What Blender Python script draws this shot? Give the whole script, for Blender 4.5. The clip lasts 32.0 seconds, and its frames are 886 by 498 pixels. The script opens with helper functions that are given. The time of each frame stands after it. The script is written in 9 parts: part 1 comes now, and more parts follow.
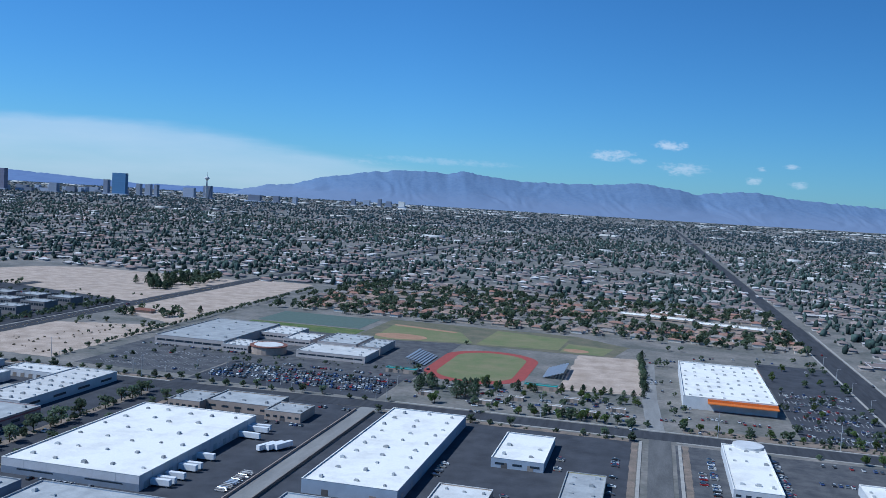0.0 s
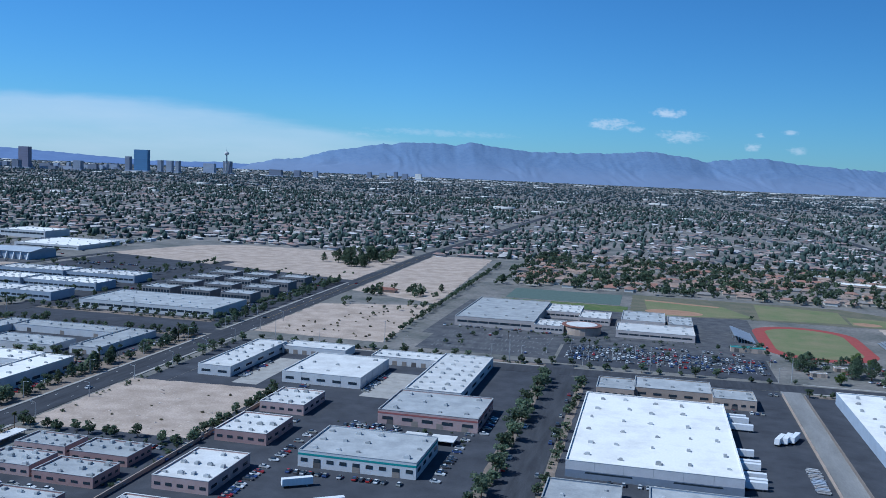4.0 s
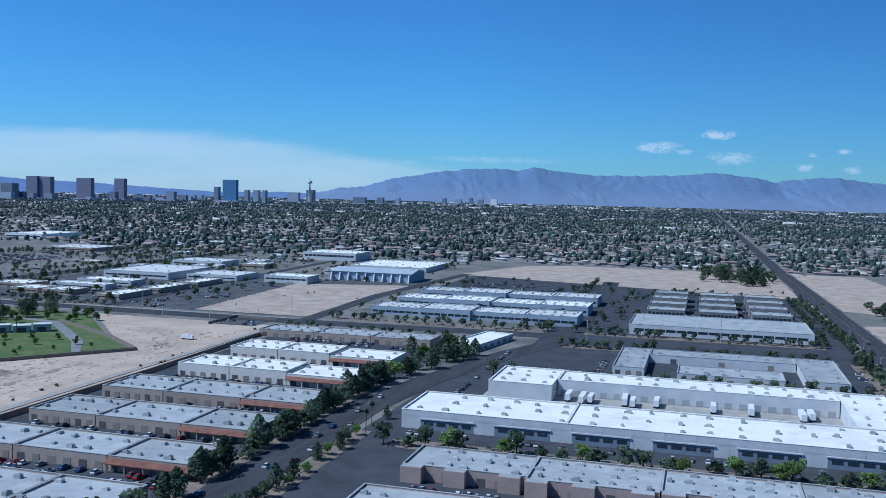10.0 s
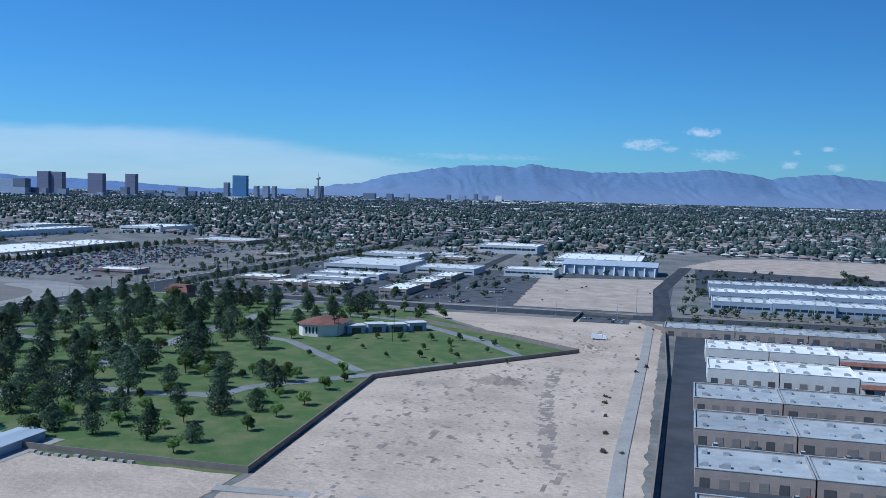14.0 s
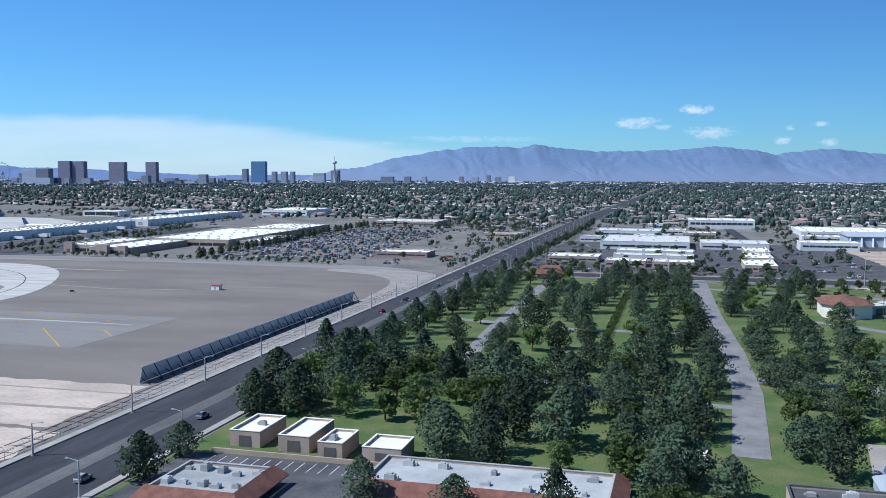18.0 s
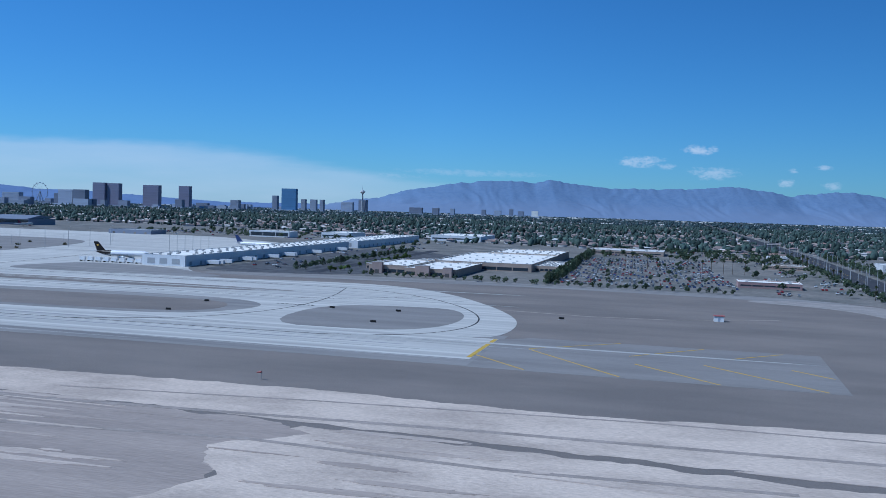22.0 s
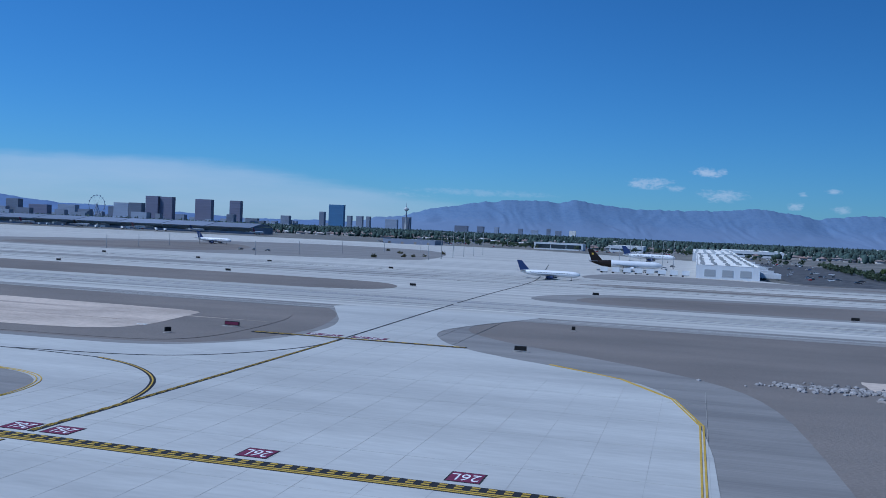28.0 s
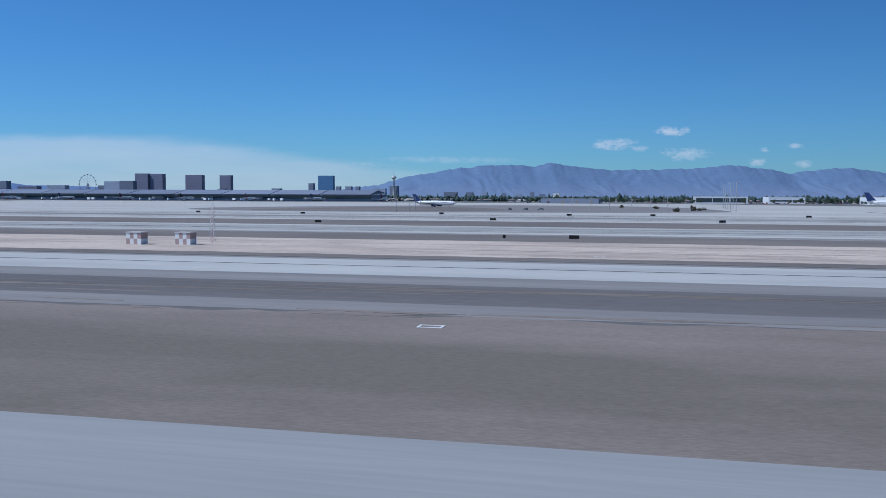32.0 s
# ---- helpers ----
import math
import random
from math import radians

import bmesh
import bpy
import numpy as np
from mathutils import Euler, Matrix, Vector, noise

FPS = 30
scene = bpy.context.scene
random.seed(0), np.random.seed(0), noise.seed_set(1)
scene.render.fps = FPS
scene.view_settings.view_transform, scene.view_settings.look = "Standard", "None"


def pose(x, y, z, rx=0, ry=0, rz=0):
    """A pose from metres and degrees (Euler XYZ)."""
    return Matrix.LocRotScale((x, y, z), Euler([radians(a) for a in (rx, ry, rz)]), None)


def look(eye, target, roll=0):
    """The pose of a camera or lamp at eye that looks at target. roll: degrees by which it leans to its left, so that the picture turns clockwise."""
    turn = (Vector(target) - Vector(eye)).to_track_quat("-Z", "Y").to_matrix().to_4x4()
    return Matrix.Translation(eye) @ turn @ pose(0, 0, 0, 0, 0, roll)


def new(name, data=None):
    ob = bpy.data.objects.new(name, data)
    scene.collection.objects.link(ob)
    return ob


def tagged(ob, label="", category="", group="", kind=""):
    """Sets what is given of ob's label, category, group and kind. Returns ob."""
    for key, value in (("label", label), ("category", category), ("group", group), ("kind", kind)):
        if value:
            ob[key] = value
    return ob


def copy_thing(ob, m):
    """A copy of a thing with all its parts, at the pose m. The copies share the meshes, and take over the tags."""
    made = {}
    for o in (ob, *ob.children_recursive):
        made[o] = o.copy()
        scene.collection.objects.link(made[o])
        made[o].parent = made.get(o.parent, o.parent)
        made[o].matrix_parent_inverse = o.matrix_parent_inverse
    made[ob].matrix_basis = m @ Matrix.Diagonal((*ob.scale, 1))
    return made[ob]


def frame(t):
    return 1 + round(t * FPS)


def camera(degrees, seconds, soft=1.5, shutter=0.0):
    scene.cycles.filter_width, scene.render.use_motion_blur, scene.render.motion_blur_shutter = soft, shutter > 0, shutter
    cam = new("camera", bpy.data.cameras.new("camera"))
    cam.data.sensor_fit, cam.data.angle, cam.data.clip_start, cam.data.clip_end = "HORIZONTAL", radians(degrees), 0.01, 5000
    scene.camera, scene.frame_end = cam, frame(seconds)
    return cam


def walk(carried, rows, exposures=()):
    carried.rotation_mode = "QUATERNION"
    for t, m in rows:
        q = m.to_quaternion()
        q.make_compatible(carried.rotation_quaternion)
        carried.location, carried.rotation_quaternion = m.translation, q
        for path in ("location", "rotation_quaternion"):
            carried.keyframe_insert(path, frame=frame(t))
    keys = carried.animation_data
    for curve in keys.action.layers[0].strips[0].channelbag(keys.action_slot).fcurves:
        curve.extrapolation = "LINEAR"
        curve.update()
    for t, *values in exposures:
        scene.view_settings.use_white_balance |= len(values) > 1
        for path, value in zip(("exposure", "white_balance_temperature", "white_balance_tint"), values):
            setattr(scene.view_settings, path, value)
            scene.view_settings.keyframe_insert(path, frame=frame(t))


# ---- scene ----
cam = camera(51.7, 32.0, soft=0.7)
PATH = [
    (0, (-1.614, -0.37, 29.99), (-2.062, 1.575, 29.871), 3.4),
    (0.5, (-8.207, -1.092, 29.797), (-8.657, 0.852, 29.666), 3.4),
    (1, (-14.848, -1.679, 29.554), (-15.292, 0.265, 29.397), 3.4),
    (1.5, (-21.619, -2.315, 29.267), (-22.069, -0.374, 29.093), 3.2),
    (2, (-28.485, -2.78, 28.91), (-28.922, -0.836, 28.733), 3.1),
    (2.5, (-35.436, -3.126, 28.408), (-35.903, -1.189, 28.23), 3.1),
    (4.5, (-63.898, -2.558, 26.32), (-64.336, -0.615, 26.139), 2.3),
    (5, (-71.114, -2.432, 25.676), (-71.573, -0.494, 25.494), 2.0),
    (5.5, (-78.285, -2.201, 25.046), (-78.781, -0.272, 24.862), 2.0),
    (6, (-85.381, -1.807, 24.479), (-85.872, 0.124, 24.295), 1.9),
    (6.5, (-92.36, -1.294, 23.931), (-92.869, 0.632, 23.76), 1.5),
    (7, (-99.322, -1.36, 23.475), (-99.824, 0.569, 23.307), 1.5),
    (7.5, (-106.145, -1.195, 23.144), (-106.656, 0.732, 22.982), 1.5),
    (8, (-113.468, -0.691, 22.495), (-113.993, 1.233, 22.348), 1.6),
    (8.5, (-120.898, -0.14, 21.719), (-121.416, 1.786, 21.575), 1.7),
    (9, (-128.207, 0.218, 21.153), (-128.727, 2.143, 21.008), 1.6),
    (9.5, (-135.298, 0.583, 20.654), (-135.836, 2.504, 20.522), 1.4),
    (10, (-142.457, 1.26, 20.089), (-143.005, 3.18, 19.964), 1.3),
    (10.5, (-149.576, 1.747, 19.578), (-150.11, 3.67, 19.452), 1.4),
    (11, (-156.599, 2.212, 19.091), (-157.123, 4.138, 18.966), 1.3),
    (11.5, (-163.543, 2.777, 18.483), (-164.08, 4.7, 18.36), 1.4),
    (12, (-170.122, 2.624, 18.123), (-170.679, 4.541, 17.998), 1.5),
    (12.5, (-176.767, 2.419, 17.81), (-177.338, 4.331, 17.684), 1.7),
    (13, (-183.704, 2.215, 17.587), (-184.271, 4.128, 17.455), 1.5),
    (13.5, (-190.728, 2.056, 17.158), (-191.256, 3.981, 17.027), 1.6),
    (15.5, (-217.591, 1.409, 15.753), (-218.098, 3.339, 15.618), 1.0),
    (16, (-224.525, 1.331, 15.371), (-225.015, 3.265, 15.233), 0.5),
    (16.5, (-231.479, 1.008, 15.194), (-231.99, 2.936, 15.048), -0.2),
    (17, (-238.672, 1.15, 14.935), (-239.178, 3.079, 14.78), -0.3),
    (17.5, (-245.948, 0.989, 14.717), (-246.441, 2.921, 14.553), 0.0),
    (18, (-253.132, 1.169, 14.156), (-253.64, 3.097, 13.988), 0.1),
    (18.5, (-259.925, 1.076, 13.74), (-260.41, 3.009, 13.575), 0.1),
    (19, (-266.928, 1.005, 13.444), (-267.431, 2.935, 13.283), 0.1),
    (19.5, (-273.971, 1.361, 13.033), (-274.496, 3.286, 12.903), 0.2),
    (20, (-281.248, 1.403, 12.774), (-281.775, 3.329, 12.665), 0.3),
    (20.5, (-288.657, 1.678, 12.404), (-289.166, 3.61, 12.304), 0.4),
    (21, (-296.061, 1.902, 11.925), (-296.561, 3.836, 11.827), 0.8),
    (21.5, (-303.33, 2.489, 11.464), (-303.85, 4.418, 11.366), 1.4),
    (22, (-310.678, 3.103, 10.996), (-311.192, 5.033, 10.9), 1.7),
    (22.5, (-317.996, 3.626, 10.547), (-318.525, 5.552, 10.455), 2.2),
    (23, (-325.301, 3.811, 10.33), (-325.831, 5.739, 10.265), 2.4),
    (23.5, (-332.78, 4.377, 9.85), (-333.301, 6.307, 9.799), 2.7),
    (24, (-340.07, 5.161, 9.274), (-340.578, 7.095, 9.223), 2.8),
    (24.5, (-347.121, 5.621, 8.876), (-347.652, 7.548, 8.824), 2.6),
    (25, (-354.236, 5.913, 8.531), (-354.76, 7.843, 8.477), 2.7),
    (25.5, (-361.334, 6.408, 8.118), (-361.862, 8.336, 8.066), 2.9),
    (26, (-368.46, 7.292, 7.56), (-369.014, 9.213, 7.509), 3.1),
    (26.5, (-375.525, 7.978, 7.047), (-376.088, 9.897, 6.991), 3.5),
    (28.5, (-401.617, 10.960, 5.111), (-402.136, 12.890, 5.053), 1.95),
    (29, (-407.781, 11.102, 4.638), (-408.286, 13.036, 4.569), 1.77),
    (29.5, (-413.927, 11.117, 4.199), (-414.422, 13.053, 4.132), 1.62),
    (30, (-420.172, 11.098, 3.812), (-420.656, 13.037, 3.747), 1.50),
    (30.5, (-426.513, 11.014, 3.455), (-426.978, 12.958, 3.384), 1.12),
    (31, (-432.793, 10.864, 3.111), (-433.259, 12.806, 3.010), 0.79),
    (31.5, (-438.998, 10.668, 2.836), (-439.465, 12.609, 2.715), 0.45),
    (32, (-445.117, 10.478, 2.583), (-445.580, 12.420, 2.460), 0.19),
]
EXPOSURES = [(0.0, 0.05, 5450, 5.5), (9.0, 0.04, 5250, 4.0), (13.0, 0.03, 5300, 4.5), (15.5, 0.04, 5300, 4.5), (17.0, 0.2, 5550, 6.0), (18.0, 0.42, 6000, 8.0), (19.0, 0.42, 6000, 8.0), (20.0, 0.12, 5620, 7.5), (21.0, 0.02, 5500, 7.5), (21.5, -0.1, 5150, 6.0), (24.0, -0.17, 5120, 6.5), (26.5, -0.15, 5120, 6.5), (28.5, -0.4, 5050, 9.0), (30.0, -0.43, 5050, 11.0), (30.5, -0.37, 5250, 11.0), (31.0, -0.17, 5520, 9.5), (32.0, -0.13, 5650, 9.5)]
walk(cam, [(t, look(eye, target, roll)) for t, eye, target, roll in PATH], EXPOSURES)

# ---- sky, sun, exposure (the whole landing is modelled at one fifth of true size) ----
SUN = Vector((-0.86, -0.42, 1.12)).normalized()
world = bpy.data.worlds.new("sky")
scene.world = world
world.use_nodes = True


def wire(tree, kind, inputs=None, operation="", data_type="", blend_type="", interpolation_type=""):
    """A node with its settings and inputs, values or links."""
    n = tree.nodes.new(kind)
    if operation:
        n.operation = operation
    if data_type:
        n.data_type = data_type
    if blend_type:
        n.blend_type = blend_type
    if interpolation_type:
        n.interpolation_type = interpolation_type
    for key, val in (inputs or {}).items():
        if isinstance(val, bpy.types.NodeSocket):
            tree.links.new(val, n.inputs[key])
        else:
            n.inputs[key].default_value = val
    return n


def build_sky():
    t = world.node_tree
    t.nodes.clear()

    def m(op, a, b=0.0, c=0.0):
        return wire(t, "ShaderNodeMath", {0: a, 1: b, 2: c}, operation=op).outputs[0]

    def smooth(x, lo, hi):
        n = wire(t, "ShaderNodeMapRange", {"Value": x, "From Min": lo, "From Max": hi}, interpolation_type="SMOOTHSTEP")
        return n.outputs["Result"]

    sky = wire(t, "ShaderNodeTexSky")
    sky.sky_type, sky.sun_disc = "NISHITA", False
    sky.sun_elevation, sky.sun_rotation = math.asin(SUN.z), math.atan2(SUN.x, SUN.y)
    sky.altitude, sky.air_density, sky.dust_density, sky.ozone_density = 700.0, 1.0, 0.25, 3.5
    d = wire(t, "ShaderNodeTexCoord").outputs["Generated"]
    a = radians(15.5)
    fwd = wire(t, "ShaderNodeVectorMath", {0: d, 1: (-math.sin(a), math.cos(a), 0)}, operation="DOT_PRODUCT").outputs["Value"]
    side = wire(t, "ShaderNodeVectorMath", {0: d, 1: (math.cos(a), math.sin(a), 0)}, operation="DOT_PRODUCT").outputs["Value"]
    up = wire(t, "ShaderNodeSeparateXYZ", {0: d}).outputs["Z"]
    safe = m("MAXIMUM", fwd, 0.05)
    u, v = m("DIVIDE", side, safe), m("DIVIDE", up, safe)
    front = smooth(fwd, 0.1, 0.3)
    # thin veil of cirrus low over the strip
    uv = wire(t, "ShaderNodeCombineXYZ", {0: m("MULTIPLY", u, 7.0), 1: m("MULTIPLY", v, 42.0), 2: 0.0}).outputs[0]
    soft = wire(t, "ShaderNodeTexNoise", {"Vector": uv, "Scale": 1.0, "Detail": 6.0, "Roughness": 0.55}).outputs["Fac"]
    top = m("MINIMUM", m("MULTIPLY_ADD", u, -0.13, 0.0275), 0.0625)
    edge = m("ADD", top, m("MULTIPLY", m("SUBTRACT", soft, 0.5), 0.022))
    veil = m("SUBTRACT", 1.0, smooth(m("SUBTRACT", v, edge), -0.012, 0.003))
    veil = m("MULTIPLY", veil, m("SUBTRACT", 1.0, smooth(u, -0.16, 0.22)))
    veil = m("MULTIPLY", veil, m("MULTIPLY_ADD", soft, 0.6, 0.32))
    # a few small cumulus puffs
    fine = wire(t, "ShaderNodeTexNoise", {"Vector": wire(t, "ShaderNodeCombineXYZ", {0: m("MULTIPLY", u, 60.0), 1: m("MULTIPLY", v, 110.0), 2: 0.0}).outputs[0],
                                          "Scale": 1.0, "Detail": 5.0, "Roughness": 0.6}).outputs["Fac"]
    crisp = wire(t, "ShaderNodeTexNoise", {"Vector": wire(t, "ShaderNodeCombineXYZ", {0: m("MULTIPLY", u, 150.0), 1: m("MULTIPLY", v, 330.0), 2: 3.0}).outputs[0],
                                           "Scale": 1.0, "Detail": 6.0, "Roughness": 0.65}).outputs["Fac"]
    puff = 0.0
    for cu, cv, ru, rv, s in ((0.224, 0.0535, 0.026, 0.0065, 0.9), (0.252, 0.049, 0.010, 0.004, 0.6), (0.288, 0.068, 0.020, 0.0062, 1.0),
                              (0.305, 0.043, 0.030, 0.0075, 0.75), (0.384, 0.035, 0.011, 0.005, 0.8), (0.391, 0.0485, 0.006, 0.003, 0.7),
                              (0.425, 0.053, 0.011, 0.003, 0.8), (0.434, 0.033, 0.013, 0.005, 0.6), (0.04, 0.036, 0.085, 0.0042, 0.34), (-0.07, 0.030, 0.06, 0.0045, 0.4)):
        du = m("DIVIDE", m("SUBTRACT", u, cu), ru * 0.84)
        dv = m("DIVIDE", m("SUBTRACT", v, cv), rv * 0.8)
        r2 = m("ADD", m("MULTIPLY", du, du), m("MULTIPLY", dv, dv))
        worn = m("ADD", m("MULTIPLY", m("SUBTRACT", fine, 0.5), 4.2), m("MULTIPLY", m("SUBTRACT", crisp, 0.5), 4.6))
        blob = m("MULTIPLY", m("SUBTRACT", 1.0, smooth(m("ADD", r2, worn), -0.9, 1.7)), m("MULTIPLY_ADD", crisp, s * 0.9, s * 0.34))
        puff = blob if puff == 0.0 else m("MAXIMUM", puff, blob)
    cloud = m("MULTIPLY", m("MAXIMUM", m("MULTIPLY", veil, 0.72), puff), front)
    # deeper blue away from the sun
    dim = m("MULTIPLY_ADD", m("MINIMUM", m("MAXIMUM", side, 0.0), 0.7), -0.55, 1.05)
    deep = wire(t, "ShaderNodeCombineColor", {0: m("MULTIPLY", dim, 0.445), 1: m("MULTIPLY", dim, 0.80), 2: m("MULTIPLY", dim, 1.13)}).outputs[0]
    grade = wire(t, "ShaderNodeMix", {0: 1.0, 6: sky.outputs[0], 7: deep}, data_type="RGBA", blend_type="MULTIPLY").outputs[2]
    mix = wire(t, "ShaderNodeMix", {0: cloud, 6: grade, 7: (7.2, 7.7, 8.5, 1)}, data_type="RGBA").outputs[2]
    bg = wire(t, "ShaderNodeBackground", {"Color": mix, "Strength": 0.088})
    wire(t, "ShaderNodeOutputWorld", {0: bg.outputs[0]})


build_sky()
sun = new("sun", bpy.data.lights.new("sun", "SUN"))
sun.data.energy, sun.data.angle, sun.data.color = 3.9, radians(0.55), (1.0, 0.985, 0.955)
sun.matrix_world = look(SUN * 50, (0, 0, 0))

# ---- materials ----
def mat(name, col, rough=0.85, var=0.12, scale=1.2, fine=14.0, bump=0.0, metal=0.0, col2=None, rnd=0.0, spec=0.25, stretch=(1, 1, 1), lo=0.35, hi=0.65, island=0.0, world_space=False, lump=0.09):
    """Plain colour broken up at two scales, with optional second colour in patches and per-object change."""
    ma = bpy.data.materials.new(name)
    ma.use_nodes = True
    t = ma.node_tree
    bs = t.nodes["Principled BSDF"]
    co = wire(t, "ShaderNodeTexCoord").outputs["Object"]
    if world_space:
        co = wire(t, "ShaderNodeNewGeometry").outputs["Position"]
    co = wire(t, "ShaderNodeMapping", {"Vector": co, "Scale": stretch}).outputs[0]
    big = wire(t, "ShaderNodeTexNoise", {"Vector": co, "Scale": scale, "Detail": 6.0, "Roughness": 0.6}).outputs["Fac"]
    small = wire(t, "ShaderNodeTexNoise", {"Vector": co, "Scale": fine, "Detail": 3.0, "Roughness": 0.6}).outputs["Fac"]
    ramp = wire(t, "ShaderNodeMapRange", {"Value": big, "From Min": lo, "From Max": hi}).outputs[0]
    c2 = col2 or tuple(c * (1 - 2 * var) for c in col)
    base = wire(t, "ShaderNodeMix", {0: ramp, 6: (*c2, 1), 7: (*col, 1)}, data_type="RGBA").outputs[2]
    gain = wire(t, "ShaderNodeMapRange", {"Value": small, "From Min": 0.25, "From Max": 0.75, "To Min": 1 - var, "To Max": 1 + var}).outputs[0]
    if rnd:
        r = wire(t, "ShaderNodeObjectInfo").outputs["Random"]
        gain = wire(t, "ShaderNodeMath", {0: gain, 1: wire(t, "ShaderNodeMapRange", {"Value": r, "To Min": 1 - rnd, "To Max": 1 + rnd}).outputs[0]}, operation="MULTIPLY").outputs[0]
    if island:
        r = wire(t, "ShaderNodeNewGeometry").outputs["Random Per Island"]
        gain = wire(t, "ShaderNodeMath", {0: gain, 1: wire(t, "ShaderNodeMapRange", {"Value": r, "To Min": 1 - island, "To Max": 1 + island}).outputs[0]}, operation="MULTIPLY").outputs[0]
    g3 = wire(t, "ShaderNodeCombineColor", {0: gain, 1: gain, 2: gain}).outputs[0]
    out = wire(t, "ShaderNodeMix", {0: 1.0, 6: base, 7: g3}, data_type="RGBA", blend_type="MULTIPLY").outputs[2]
    t.links.new(out, bs.inputs["Base Color"])
    bs.inputs["Roughness"].default_value, bs.inputs["Metallic"].default_value = rough, metal
    bs.inputs["Specular IOR Level"].default_value = spec
    if bump:
        b = wire(t, "ShaderNodeBump", {"Height": small, "Strength": bump, "Distance": lump})
        t.links.new(b.outputs[0], bs.inputs["Normal"])
    return ma


def palette_mat(name, cols, rough=0.85, var=0.1, by="island"):
    """Picks one of the colours for each object or each joined piece."""
    ma = mat(name, cols[0], rough, var)
    t = ma.node_tree
    bs = t.nodes["Principled BSDF"]
    r = wire(t, "ShaderNodeNewGeometry").outputs["Random Per Island"] if by == "island" else wire(t, "ShaderNodeObjectInfo").outputs["Random"]
    ramp = wire(t, "ShaderNodeValToRGB", {0: r})
    ramp.color_ramp.interpolation = "CONSTANT"
    el = ramp.color_ramp.elements
    while len(el) < len(cols):
        el.new(0.5)
    for i, c in enumerate(cols):
        el[i].position, el[i].color = i / len(cols), (*c, 1)
    nz = wire(t, "ShaderNodeTexNoise", {"Scale": 6.0, "Detail": 4.0}).outputs["Fac"]
    g = wire(t, "ShaderNodeMapRange", {"Value": nz, "From Min": 0.3, "From Max": 0.7, "To Min": 1 - var, "To Max": 1 + var}).outputs[0]
    g3 = wire(t, "ShaderNodeCombineColor", {0: g, 1: g, 2: g}).outputs[0]
    out = wire(t, "ShaderNodeMix", {0: 1.0, 6: ramp.outputs[0], 7: g3}, data_type="RGBA", blend_type="MULTIPLY").outputs[2]
    t.links.new(out, bs.inputs["Base Color"])
    return ma


M_CITY = mat("city_soil", (0.225, 0.205, 0.185), 0.95, 0.25, 0.12, 1.4, col2=(0.11, 0.112, 0.10))
M_ASPHALT = mat("asphalt", (0.076, 0.080, 0.092), 0.95, 0.16, 0.35, 9.0, col2=(0.052, 0.055, 0.064), spec=0.06)
M_ROAD = mat("road_asphalt", (0.070, 0.073, 0.082), 0.95, 0.14, 0.5, 10.0, stretch=(2.2, 0.25, 1), col2=(0.046, 0.048, 0.055), spec=0.06)
M_LOT = mat("worn_asphalt", (0.118, 0.118, 0.121), 0.92, 0.18, 0.5, 9.0, col2=(0.068, 0.07, 0.078), lo=0.36, hi=0.62, spec=0.08)
M_WALK = mat("pavement_concrete", (0.38, 0.36, 0.33), 0.9, 0.12, 0.8, 12.0)
M_DIRT = mat("bare_desert_soil", (0.47, 0.375, 0.305), 0.97, 0.2, 0.3, 4.5, bump=0.7, col2=(0.33, 0.26, 0.205), lo=0.36, hi=0.62)
M_OLDSLAB = mat("old_service_slab", (0.33, 0.30, 0.275), 0.93, 0.16, 0.5, 7.0, col2=(0.25, 0.228, 0.21))
M_OLDROAD = mat("bleached_asphalt", (0.15, 0.147, 0.145), 0.92, 0.2, 0.4, 8.0, stretch=(1.5, 0.3, 1), col2=(0.10, 0.10, 0.10), spec=0.08)
M_ALLEY = mat("pale_alley_concrete", (0.27, 0.265, 0.255), 0.92, 0.14, 0.4, 8.0, stretch=(1.2, 0.25, 1), col2=(0.20, 0.197, 0.192), spec=0.1)
M_DRIVE = mat("park_drive_asphalt", (0.245, 0.24, 0.238), 0.9, 0.14, 0.6, 9.0, col2=(0.175, 0.173, 0.174), lo=0.36, hi=0.62)
M_SOIL = mat("turned_soil", (0.335, 0.268, 0.215), 0.97, 0.2, 0.6, 8.0, bump=0.6, col2=(0.235, 0.19, 0.155))
M_LOTSAND = mat("graded_lot_sand", (0.515, 0.405, 0.315), 0.97, 0.16, 0.16, 3.2, bump=0.55, col2=(0.385, 0.298, 0.232), stretch=(0.8, 1.0, 1), lo=0.36, hi=0.6, lump=0.15)
M_TRACKS = mat("compacted_grey_gravel", (0.36, 0.33, 0.295), 0.95, 0.14, 0.5, 6.0, col2=(0.29, 0.265, 0.24))
M_CHAPEL = mat("cream_chapel_stucco", (0.74, 0.68, 0.60), 0.9, 0.06, 0.8, 12.0)
M_CREAM = mat("cream_yellow_stucco", (0.58, 0.50, 0.30), 0.9, 0.08, 0.8, 12.0)
M_TDOOR = mat("tan_roller_door", (0.30, 0.26, 0.225), 0.7, 0.1, stretch=(1, 1, 8))
M_WORN = mat("worn_concrete", (0.43, 0.415, 0.385), 0.88, 0.12, 0.5, 6.0, col2=(0.34, 0.33, 0.31), stretch=(0.06, 2.0, 1))
M_SAND = mat("pale_graded_sand", (0.565, 0.47, 0.39), 0.97, 0.16, 0.22, 5.0, bump=0.6, col2=(0.41, 0.34, 0.285), stretch=(0.6, 1.1, 1), lo=0.38, hi=0.58)
